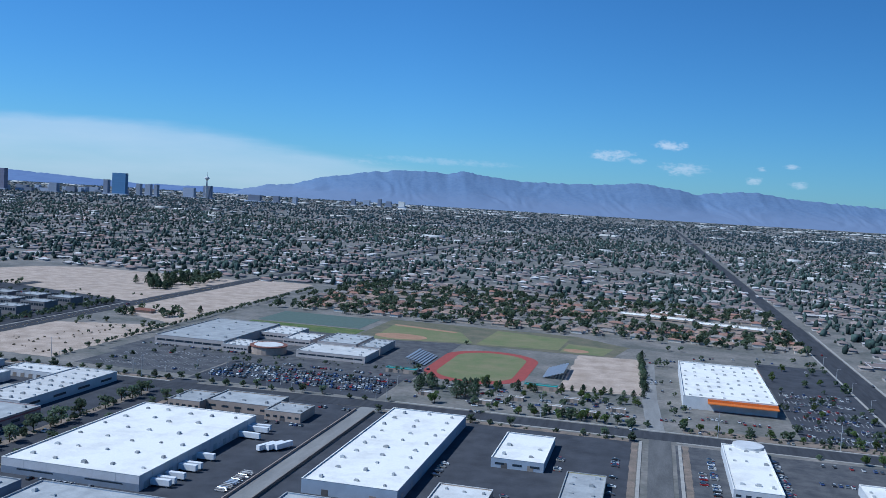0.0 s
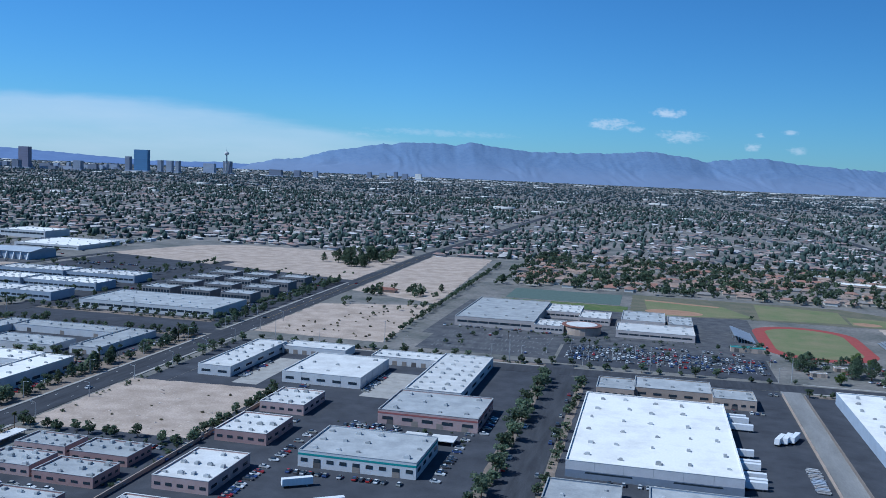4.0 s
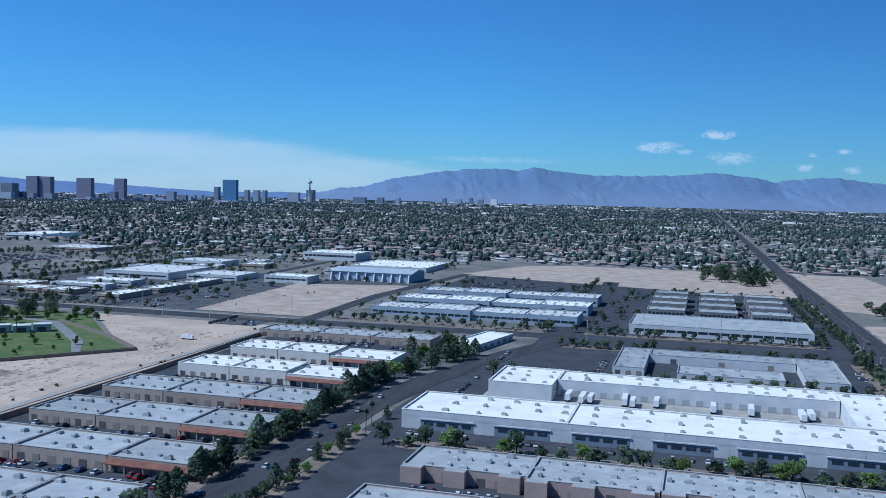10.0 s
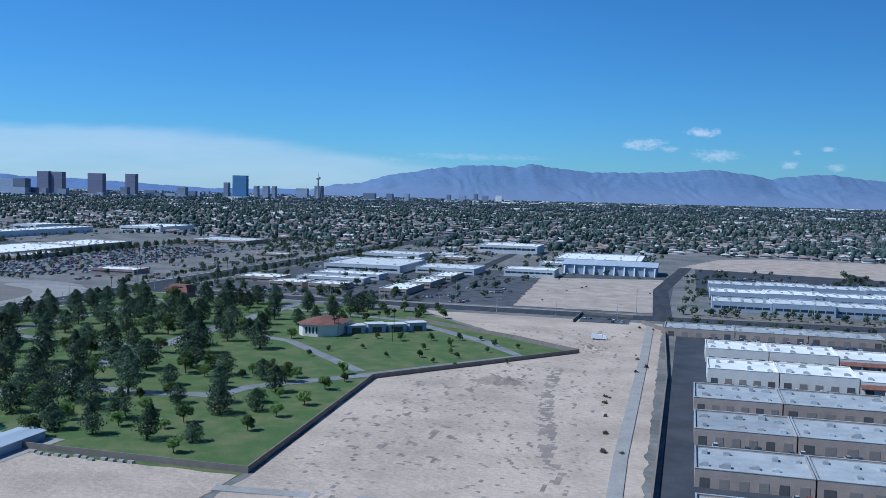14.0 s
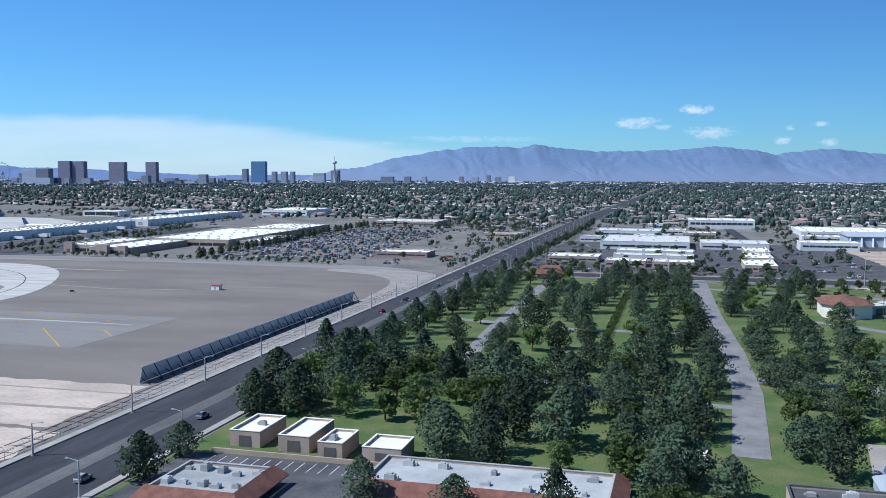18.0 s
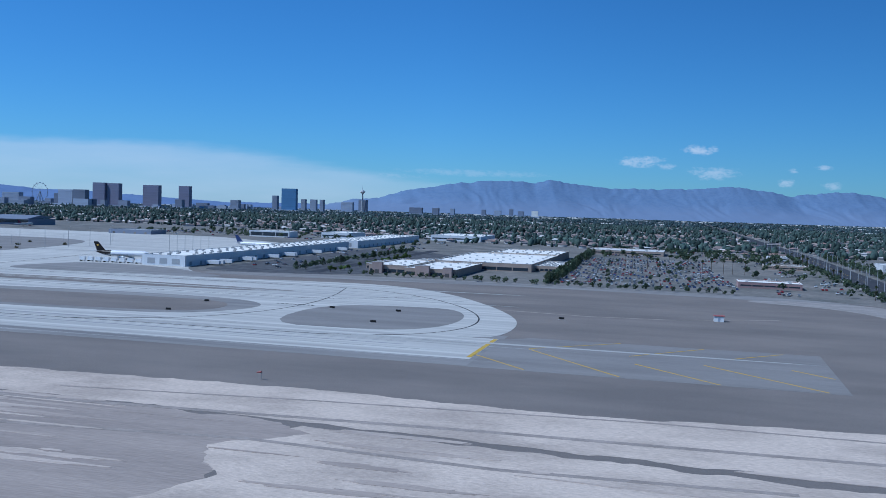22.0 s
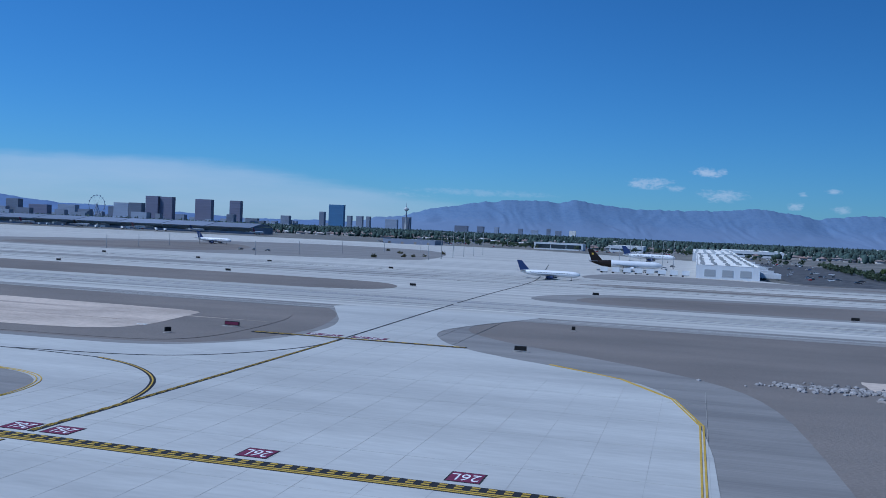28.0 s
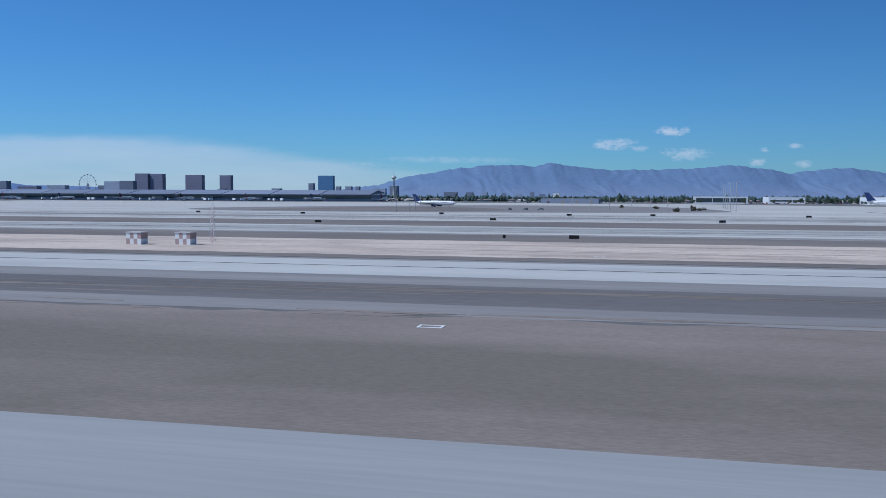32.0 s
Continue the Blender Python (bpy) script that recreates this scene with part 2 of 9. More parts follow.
M_SAND2 = mat("streaked_tan_sand", (0.50, 0.415, 0.35), 0.97, 0.15, 0.16, 5.0, bump=0.5, col2=(0.31, 0.258, 0.222), stretch=(0.22, 2.2, 1), lo=0.40, hi=0.58)
M_SAND3 = mat("trodden_brown_sand", (0.375, 0.312, 0.268), 0.97, 0.16, 0.16, 5.0, bump=0.5, col2=(0.25, 0.21, 0.184), stretch=(0.22, 1.6, 1), lo=0.34, hi=0.66)
M_OVER = mat("overrun_asphalt", (0.25, 0.235, 0.222), 0.92, 0.10, 0.2, 7.0, col2=(0.195, 0.182, 0.172), stretch=(0.3, 1.6, 1))
M_BROWN = mat("oiled_gravel", (0.222, 0.193, 0.172), 0.97, 0.14, 0.12, 14.0, bump=0.5, col2=(0.162, 0.143, 0.13), stretch=(0.5, 1.2, 1))
M_CONC = mat("runway_concrete", (0.54, 0.52, 0.475), 0.85, 0.09, 0.35, 6.0, col2=(0.335, 0.322, 0.30), stretch=(0.05, 2.0, 1), lo=0.33, hi=0.62)
M_CONC2 = mat("pad_concrete", (0.52, 0.51, 0.475), 0.8, 0.07, 0.25, 5.0, col2=(0.40, 0.392, 0.37), stretch=(0.25, 1.2, 1))
M_VERGE = mat("brown_grey_verge", (0.268, 0.225, 0.195), 0.96, 0.18, 0.10, 22.0, bump=0.14, col2=(0.168, 0.143, 0.118), stretch=(0.35, 1.1, 1), lo=0.4, hi=0.62, lump=0.05)
M_RUNSHOULDER = mat("paved_runway_edge", (0.335, 0.335, 0.325), 0.88, 0.06, 0.3, 6.0, col2=(0.27, 0.272, 0.268), stretch=(0.06, 1.4, 1), lo=0.3, hi=0.7)
M_RUBBER = mat("shoulder_asphalt", (0.132, 0.128, 0.128), 0.9, 0.13, 0.35, 7.0, col2=(0.092, 0.09, 0.093), stretch=(0.25, 1.5, 1))
M_DARKINF = mat("worn_infield_asphalt", (0.165, 0.153, 0.145), 0.93, 0.14, 0.22, 7.0, col2=(0.128, 0.119, 0.113), stretch=(0.22, 1.3, 1), lo=0.3, hi=0.66)
M_GREYBAND = mat("grey_shoulder", (0.275, 0.26, 0.245), 0.9, 0.12, 0.3, 7.0, col2=(0.19, 0.18, 0.172), stretch=(0.12, 1.8, 1))
M_GRASS = mat("park_lawn", (0.076, 0.124, 0.038), 0.95, 0.25, 0.4, 9.0, bump=0.5, col2=(0.150, 0.158, 0.066), lo=0.34, hi=0.58)
M_FIELD = mat("sports_turf", (0.135, 0.165, 0.072), 0.95, 0.14, 0.2, 6.0, col2=(0.21, 0.19, 0.105))
M_TRACK = mat("red_running_track", (0.32, 0.075, 0.065), 0.9, 0.08, 1.0, 8.0)
M_DRYLAWN = mat("dry_lawn", (0.165, 0.145, 0.10), 0.95, 0.2, 0.3, 6.0, col2=(0.105, 0.11, 0.072))
M_INFIELD = mat("raked_infield_clay", (0.37, 0.225, 0.145), 0.95, 0.14, 0.4, 6.0, col2=(0.30, 0.175, 0.11))
M_COURT = mat("tennis_green", (0.105, 0.145, 0.125), 0.9, 0.08, 1.0, 8.0)
M_WHITE = mat("white_paint", (0.78, 0.78, 0.76), 0.7, 0.06, 2.0, 14.0)
M_YELLOW = mat("yellow_paint", (0.56, 0.37, 0.06), 0.7, 0.1, 3.0, 14.0)
M_BLACK = mat("black_paint", (0.03, 0.03, 0.032), 0.8, 0.1, 3.0, 14.0)
M_MAROON = mat("maroon_paint", (0.17, 0.03, 0.07), 0.7, 0.08, 3.0, 14.0)
M_ROOFW = mat("white_membrane_roof", (0.80, 0.775, 0.72), 0.85, 0.06, 0.35, 5.0, col2=(0.64, 0.62, 0.575), spec=0.1, lo=0.3, hi=0.55)
M_ROOFG = mat("weathered_grey_roof", (0.40, 0.41, 0.41), 0.9, 0.09, 0.6, 6.0, col2=(0.29, 0.30, 0.305), rnd=0.12)
M_DULLROOF = mat("pale_blue_steel_roof", (0.42, 0.46, 0.50), 0.6, 0.06, 0.6, 6.0, col2=(0.36, 0.40, 0.44), stretch=(3, 0.3, 1))
M_OFFICE = mat("brown_grey_office_wall", (0.23, 0.215, 0.21), 0.85, 0.08, 0.8, 12.0, rnd=0.12)
M_ROOFP = mat("pale_roof", (0.62, 0.61, 0.585), 0.85, 0.07, 0.6, 6.0, col2=(0.50, 0.49, 0.47), rnd=0.08)
M_TILE = mat("terracotta_tile", (0.255, 0.118, 0.088), 0.85, 0.18, 2.0, 30.0, bump=0.5)
M_WALLW = mat("pale_tilt_up_wall", (0.60, 0.60, 0.60), 0.85, 0.07, 0.7, 10.0)
M_WALLB = mat("blue_grey_wall", (0.36, 0.41, 0.48), 0.85, 0.07, 0.7, 10.0)
M_WALLT = mat("tan_stucco", (0.44, 0.345, 0.28), 0.9, 0.09, 0.8, 12.0, rnd=0.08)
M_WALLP = mat("pink_stucco", (0.46, 0.335, 0.315), 0.9, 0.08, 0.8, 12.0, rnd=0.06)
M_SCHOOL = mat("pale_school_stucco", (0.50, 0.44, 0.41), 0.9, 0.07, 0.8, 12.0, rnd=0.08)
M_BED = mat("brown_bark_gravel", (0.26, 0.20, 0.16), 0.97, 0.22, 0.5, 7.0, bump=0.5, col2=(0.15, 0.128, 0.105))
M_WALLQ = mat("pink_tan_stucco", (0.43, 0.325, 0.285), 0.9, 0.09, 0.8, 12.0, rnd=0.06)
M_PIER = mat("pale_lilac_wall", (0.56, 0.55, 0.56), 0.85, 0.06, 0.7, 10.0)
M_BASE = mat("slate_blue_base", (0.21, 0.25, 0.31), 0.85, 0.07, 0.7, 10.0)
M_WALLD = mat("dark_pink_stucco", (0.37, 0.245, 0.23), 0.9, 0.08, 0.8, 12.0)
M_TEAL = mat("teal_band_paint", (0.04, 0.28, 0.27), 0.7, 0.05)
M_RED = mat("red_band_paint", (0.34, 0.12, 0.11), 0.7, 0.06)
M_ORANGE = mat("orange_fascia", (0.62, 0.17, 0.035), 0.7, 0.06)
M_GLASS = mat("dark_window_glass", (0.03, 0.045, 0.06), 0.12, 0.05, spec=0.6)
M_DOOR = mat("roller_door", (0.40, 0.41, 0.42), 0.6, 0.06, stretch=(1, 1, 8))
M_DDOOR = mat("dark_roller_door", (0.12, 0.11, 0.105), 0.7, 0.08)
M_UNIT = mat("rooftop_unit_metal", (0.42, 0.43, 0.43), 0.6, 0.1, 3.0, 20.0, rnd=0.25)
M_STEEL = mat("galvanised_steel", (0.45, 0.47, 0.49), 0.45, 0.08, metal=0.6)
M_BLAST = mat("blast_fence_metal", (0.50, 0.56, 0.62), 0.5, 0.06, metal=0.3, stretch=(1, 1, 4))
M_POLE = mat("pole_grey", (0.42, 0.42, 0.42), 0.6, 0.08)
M_BLOCK = mat("block_wall", (0.24, 0.20, 0.17), 0.95, 0.1, 1.5, 14.0)
M_TRUNK = mat("bark", (0.11, 0.075, 0.05), 0.95, 0.2, 5.0, 25.0)
M_PINE = mat("pine_needles", (0.090, 0.126, 0.074), 0.9, 0.3, 1.3, 9.0, rnd=0.4, col2=(0.056, 0.082, 0.056), spec=0.1)
M_LIME = mat("young_leaves", (0.27, 0.36, 0.11), 0.85, 0.25, 1.6, 9.0, rnd=0.25, col2=(0.17, 0.25, 0.085), spec=0.15)
M_LEAF = mat("fresh_leaves", (0.14, 0.19, 0.065), 0.85, 0.3, 1.6, 9.0, rnd=0.35, col2=(0.08, 0.12, 0.045), spec=0.15)
M_OLIVE = mat("dusty_leaves", (0.165, 0.205, 0.125), 0.9, 0.3, 1.6, 9.0, rnd=0.4, col2=(0.095, 0.128, 0.085), spec=0.1)
M_PALM = mat("palm_fronds", (0.07, 0.09, 0.035), 0.85, 0.25, 3.0, 12.0, rnd=0.3)
# Far foliage leans blue, standing in for distance haze.
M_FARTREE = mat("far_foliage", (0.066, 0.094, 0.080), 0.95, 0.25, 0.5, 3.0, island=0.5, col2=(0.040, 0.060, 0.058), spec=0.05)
M_MORE = mat("garden_foliage", (0.135, 0.172, 0.105), 0.95, 0.3, 0.3, 3.0, col2=(0.055, 0.08, 0.055), spec=0.05, world_space=True)
M_FARROOF = palette_mat("far_roofs", [(0.28, 0.195, 0.175), (0.30, 0.24, 0.215), (0.17, 0.145, 0.14), (0.22, 0.175, 0.16), (0.30, 0.195, 0.165), (0.16, 0.15, 0.15), (0.34, 0.275, 0.24), (0.21, 0.165, 0.15), (0.58, 0.56, 0.54), (0.46, 0.43, 0.41)])
# Farthest roofs and foliage: haze put into muted, bluer colours.
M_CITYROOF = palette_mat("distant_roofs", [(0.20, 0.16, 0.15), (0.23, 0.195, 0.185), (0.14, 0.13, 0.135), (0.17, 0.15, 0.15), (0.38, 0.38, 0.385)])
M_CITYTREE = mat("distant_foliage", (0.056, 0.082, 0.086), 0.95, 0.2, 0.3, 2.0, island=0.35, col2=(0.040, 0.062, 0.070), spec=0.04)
M_FARWALL = palette_mat("far_walls", [(0.31, 0.285, 0.265), (0.38, 0.36, 0.34), (0.26, 0.24, 0.225), (0.44, 0.43, 0.42)])
M_HROOF = palette_mat("house_roof_tiles", [(0.27, 0.16, 0.125), (0.25, 0.19, 0.155), (0.20, 0.155, 0.135), (0.31, 0.22, 0.175), (0.23, 0.21, 0.195), (0.29, 0.155, 0.115)], by="object", var=0.2)
M_HWALL = palette_mat("house_stucco", [(0.52, 0.44, 0.36), (0.60, 0.54, 0.46), (0.46, 0.38, 0.31), (0.64, 0.60, 0.55)], by="object")
M_CARS = palette_mat("car_paint", [(0.55, 0.55, 0.55), (0.04, 0.04, 0.045), (0.20, 0.21, 0.22), (0.70, 0.70, 0.69), (0.30, 0.03, 0.03), (0.05, 0.08, 0.20), (0.33, 0.32, 0.29), (0.10, 0.10, 0.11)], 0.3, 0.03, by="object")
M_CARSJ = palette_mat("car_paint_rows", [(0.55, 0.55, 0.55), (0.04, 0.04, 0.045), (0.20, 0.21, 0.22), (0.70, 0.70, 0.69), (0.30, 0.03, 0.03), (0.05, 0.08, 0.20), (0.33, 0.32, 0.29), (0.10, 0.10, 0.11)], 0.3, 0.03)
M_GREENCLOTH = mat("green_canopy_cloth", (0.02, 0.13, 0.10), 0.8, 0.08)
M_DIGGER = mat("digger_yellow_paint", (0.52, 0.33, 0.04), 0.6, 0.12, 3.0, 20.0)
M_TARP = mat("blue_tarpaulin", (0.05, 0.13, 0.33), 0.6, 0.12, 3.0, 16.0, bump=0.3)
M_TYRE = mat("tyre_rubber", (0.02, 0.02, 0.02), 0.9, 0.1)
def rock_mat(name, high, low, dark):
    """Bare rock with haze in its colours, palest at the foot; dark patches above."""
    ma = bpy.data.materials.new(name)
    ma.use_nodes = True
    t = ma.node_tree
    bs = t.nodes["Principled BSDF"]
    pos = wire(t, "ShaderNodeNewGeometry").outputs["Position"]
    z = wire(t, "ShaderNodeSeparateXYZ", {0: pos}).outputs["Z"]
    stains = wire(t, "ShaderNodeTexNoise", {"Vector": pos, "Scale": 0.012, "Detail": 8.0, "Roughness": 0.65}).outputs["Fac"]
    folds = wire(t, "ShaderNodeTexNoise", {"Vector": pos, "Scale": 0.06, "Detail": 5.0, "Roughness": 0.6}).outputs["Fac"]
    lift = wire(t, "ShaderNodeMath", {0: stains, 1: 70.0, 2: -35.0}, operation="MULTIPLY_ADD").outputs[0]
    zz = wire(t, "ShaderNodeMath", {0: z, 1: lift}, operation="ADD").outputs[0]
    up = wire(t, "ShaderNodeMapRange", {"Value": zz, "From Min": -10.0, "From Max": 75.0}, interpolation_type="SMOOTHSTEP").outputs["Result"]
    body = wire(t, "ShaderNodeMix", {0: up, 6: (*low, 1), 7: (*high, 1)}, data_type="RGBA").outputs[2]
    blotch = wire(t, "ShaderNodeMapRange", {"Value": folds, "From Min": 0.42, "From Max": 0.66, "To Min": 0.0, "To Max": 0.75}).outputs["Result"]
    blotch = wire(t, "ShaderNodeMath", {0: blotch, 1: up}, operation="MULTIPLY").outputs[0]
    t.links.new(wire(t, "ShaderNodeMix", {0: blotch, 6: body, 7: (*dark, 1)}, data_type="RGBA").outputs[2], bs.inputs["Base Color"])
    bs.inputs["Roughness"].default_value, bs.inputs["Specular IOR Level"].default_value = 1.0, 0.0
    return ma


# Blue is distance haze; low colour paler for gravel fans and haze.
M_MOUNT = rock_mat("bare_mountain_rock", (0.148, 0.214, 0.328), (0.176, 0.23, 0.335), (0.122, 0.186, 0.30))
# Farther hills: haze put into the rock colour as a stronger blue.
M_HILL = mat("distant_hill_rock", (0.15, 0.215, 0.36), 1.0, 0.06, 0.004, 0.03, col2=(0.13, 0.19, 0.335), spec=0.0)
# Skyline facades lightened and shifted to blue, distance haze in their colour.
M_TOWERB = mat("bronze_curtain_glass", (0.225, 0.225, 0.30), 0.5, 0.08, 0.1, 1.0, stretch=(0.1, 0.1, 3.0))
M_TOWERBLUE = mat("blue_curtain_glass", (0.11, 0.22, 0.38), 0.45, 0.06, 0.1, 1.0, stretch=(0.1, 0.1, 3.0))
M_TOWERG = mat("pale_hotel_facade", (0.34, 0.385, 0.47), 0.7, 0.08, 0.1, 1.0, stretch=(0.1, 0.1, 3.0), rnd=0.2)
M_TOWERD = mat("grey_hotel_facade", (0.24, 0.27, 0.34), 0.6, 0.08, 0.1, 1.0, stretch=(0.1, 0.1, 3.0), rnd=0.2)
M_JETW = mat("aircraft_white", (0.78, 0.78, 0.78), 0.35, 0.03)
M_JETG = mat("aircraft_grey", (0.45, 0.46, 0.48), 0.4, 0.04)
M_JETB = mat("aircraft_brown", (0.02, 0.013, 0.01), 0.4, 0.05)
M_JETN = mat("aircraft_navy", (0.03, 0.05, 0.14), 0.4, 0.05)
M_GOLD = mat("gold_paint", (0.65, 0.42, 0.06), 0.5, 0.05)
M_HANG = mat("white_cladding", (0.72, 0.73, 0.74), 0.6, 0.04, stretch=(3, 3, 0.2))
M_ROCK = mat("rubble_stone", (0.34, 0.32, 0.31), 0.95, 0.2, 3.0, 20.0, island=0.35)
M_SHRUB = mat("desert_shrub", (0.20, 0.19, 0.12), 0.95, 0.3, 3.0, 12.0, rnd=0.4)


def leafy(ma, w=0.45):
    """Lets some light through the leaves."""
    t = ma.node_tree
    bs = t.nodes["Principled BSDF"]
    col = bs.inputs["Base Color"].links[0].from_socket
    tl = wire(t, "ShaderNodeBsdfTranslucent", {"Color": col})
    mx = wire(t, "ShaderNodeMixShader", {0: w, 1: bs.outputs[0], 2: tl.outputs[0]})
    t.links.new(mx.outputs[0], t.nodes["Material Output"].inputs["Surface"])


for ma_ in (M_PINE, M_LEAF, M_LIME, M_OLIVE, M_PALM, M_MORE, M_SHRUB):
    leafy(ma_, 0.28 if ma_ is M_PINE else 0.45)

# ---- mesh tools ----
class MB:
    """Collects faces for one mesh."""

    def __init__(self):
        self.v, self.f = [], []

    def add(self, verts, faces):
        n = len(self.v)
        self.v += [tuple(p) for p in verts]
        self.f += [tuple(i + n for i in q) for q in faces]
        return self

    def box(self, x0, x1, y0, y1, z0, z1, top=0.0):
        t = top
        return self.add([(x0, y0, z0), (x1, y0, z0), (x1, y1, z0), (x0, y1, z0), (x0 + t, y0 + t, z1), (x1 - t, y0 + t, z1), (x1 - t, y1 - t, z1), (x0 + t, y1 - t, z1)],
                        [(3, 2, 1, 0), (4, 5, 6, 7), (0, 1, 5, 4), (1, 2, 6, 5), (2, 3, 7, 6), (3, 0, 4, 7)])

    def prism(self, pts, z0, z1):
        n = len(pts)
        return self.add([(x, y, z0) for x, y in pts] + [(x, y, z1) for x, y in pts],
                        [tuple(reversed(range(n))), tuple(range(n, 2 * n))] + [(i, (i + 1) % n, n + (i + 1) % n, n + i) for i in range(n)])

    def tube(self, p, q, r0, r1, n=6):
        p, q = Vector(p), Vector(q)
        a = (q - p).normalized()
        b = a.orthogonal().normalized()
        c = a.cross(b)
        ring = [(b * math.cos(k) + c * math.sin(k)) for k in [2 * math.pi * i / n for i in range(n)]]
        return self.add([p + w * r0 for w in ring] + [q + w * r1 for w in ring],
                        [tuple(reversed(range(n))), tuple(range(n, 2 * n))] + [(i, (i + 1) % n, n + (i + 1) % n, n + i) for i in range(n)])

    def strip(self, pts, w, z0, z1):
        """A flat band of width w along a line of points."""
        L, R = [], []
        for i, p in enumerate(pts):
            a, b = Vector(pts[max(i - 1, 0)]), Vector(pts[min(i + 1, len(pts) - 1)])
            d = (b - a).normalized()
            n = Vector((-d.y, d.x)) * (w / 2)
            L.append((p[0] + n.x, p[1] + n.y))
            R.append((p[0] - n.x, p[1] - n.y))
        for i in range(len(pts) - 1):
            self.prism([R[i], R[i + 1], L[i + 1], L[i]], z0, z1)
        return self

    def mesh(self, name, ma, smooth=False):
        me = bpy.data.meshes.new(name)
        me.from_pydata(self.v, [], self.f)
        if smooth:
            me.polygons.foreach_set("use_smooth", [True] * len(me.polygons))
        me.materials.append(ma)
        me.update()
        return me


def put(name, me, parent=None, loc=(0, 0, 0), label=""):
    ob = new(name, me)
    ob.parent = parent
    ob.location = loc
    return tagged(ob, label) if label else ob


def part(name, mb, ma, parent, label="", smooth=False, loc=(0, 0, 0)):
    return put(name, mb.mesh(name, ma, smooth), parent, loc, label)


def thing(name, label, category, loc=(0, 0, 0), group="", kind=""):
    ob = new(name)
    ob.location = loc
    ob.empty_display_size = 0.3
    return tagged(ob, label, category, group, kind)


def solo(name, mb, ma, label, category, kind="", group="", smooth=False, loc=(0, 0, 0)):
    return tagged(part(name, mb, ma, None, smooth=smooth, loc=loc), label, category, group, kind)


CUBES = {}


def block(name, ma, parent, cx, cy, cz, sx, sy, sz):
    """A small flat-sided piece (pane, door leaf) on a shared mesh."""
    if ma.name not in CUBES:
        CUBES[ma.name] = MB().box(-0.5, 0.5, -0.5, 0.5, -0.5, 0.5, 0.02).mesh("piece", ma)
    ob = put(name, CUBES[ma.name], parent, (cx, cy, cz))
    ob.scale = (sx, sy, sz)
    return ob


def gz(y):
    """The valley floor falls away gently to the north."""
    return -0.0075 * max(0.0, y - 260.0)


def structure(name, mb, ma, label, category):
    return solo(name, mb, ma, label, category, "structure")

# ---- ground, roads and fields ----
g = MB()
ys = [-400, 260, 700, 1500, 3000, 5400]
for ya, yb in zip(ys, ys[1:]):
    g.add([(-9000, ya, gz(ya)), (9000, ya, gz(ya)), (9000, yb, gz(yb)), (-9000, yb, gz(yb))], [(0, 1, 2, 3)])
structure("ground", g, M_CITY, "dusty brown valley floor reaching to the mountains", "ground")


def flat(name, pts, ma, label, category, z=0.012, z0=-0.05):
    return structure(name, MB().prism(pts, z0, z), ma, label, category)


def rect(x0, x1, y0, y1):
    return [(x0, y0), (x1, y0), (x1, y1), (x0, y1)]


def road(name, pts, w, label, z=0.03, ma=None):
    return structure(name, MB().strip(pts, w, -0.05, z), ma or M_ROAD, label, "road")


def ellipse(cx, cy, rx, ry, n=36, a0=0.0, a1=2 * math.pi):
    return [(cx + rx * math.cos(a0 + (a1 - a0) * i / n), cy + ry * math.sin(a0 + (a1 - a0) * i / n)) for i in range(n)]


def curvy(pts, n=3):
    """Rounds the corners of an outline by cutting them again and again."""
    for _ in range(n):
        out = []
        for (ax, ay), (bx, by) in zip(pts, pts[1:] + pts[:1]):
            if math.hypot(ax - bx, ay - by) > 60:
                k = 3.0 / math.hypot(ax - bx, ay - by)
            else:
                k = 0.25
            out += [(ax + (bx - ax) * k, ay + (by - ay) * k), (bx + (ax - bx) * k, by + (ay - by) * k)]
        pts = out
    return pts


def ragged(pts, amp=0.5, step=0.5, seed=0.0, wide=1.0):
    """Breaks the outline of loose ground into an uneven, drifted edge."""
    out = []
    for (ax, ay), (bx, by) in zip(pts, pts[1:] + pts[:1]):
        L = math.hypot(bx - ax, by - ay)
        n = max(1, min(260, int(L / step)))
        for i in range(n):
            x, y = ax + (bx - ax) * i / n, ay + (by - ay) * i / n
            v = noise.noise(Vector((x * 0.45, y * 0.6, seed))) + 0.5 * noise.noise(Vector((x * 1.5, y * 1.9, seed + 5))) + 0.25 * noise.noise(Vector((x * 4.0, y * 4.4, seed + 8)))
            k = amp * v * min(1.0, 0.25 + i / 4, 0.25 + (n - i) / 4) / max(L, 1e-6)
            out.append((x - (by - ay) * k, y + (bx - ax) * k))
    return out


# industrial blocks: worn asphalt under the buildings
flat("parking_lot", [(-170.2, 36), (-163.9, 36), (-163.9, 100), (-158, 121), (-162.5, 121), (-165.6, 108), (-169, 95)], M_ASPHALT, "dark asphalt forecourt beside the curving street", "car park", 0.009)
flat("parking_lot", rect(-115.2, -112.1, 92, 122), M_ASPHALT, "dark asphalt parking strip beside the avenue", "car park", 0.010)
flat("parking_lot", rect(-112, -66, 50, 124), M_ASPHALT, "worn dark asphalt yard between workshops", "car park")
flat("parking_lot", rect(-64.3, -39.6, 55, 119), M_ASPHALT, "dark asphalt yard round the white warehouse", "car park", 0.008)
flat("parking_lot", rect(-36.6, -2.2, 55, 118.6), M_ASPHALT, "dark asphalt truck yard", "car park", 0.008)
flat("parking_lot", rect(2.8, 33, 55, 118), M_LOT, "grey asphalt shopping yard", "car park", 0.008)
flat("parking_lot", rect(-164, -122.5, 40, 160), M_ASPHALT, "dark asphalt of a business park", "car park", 0.008)
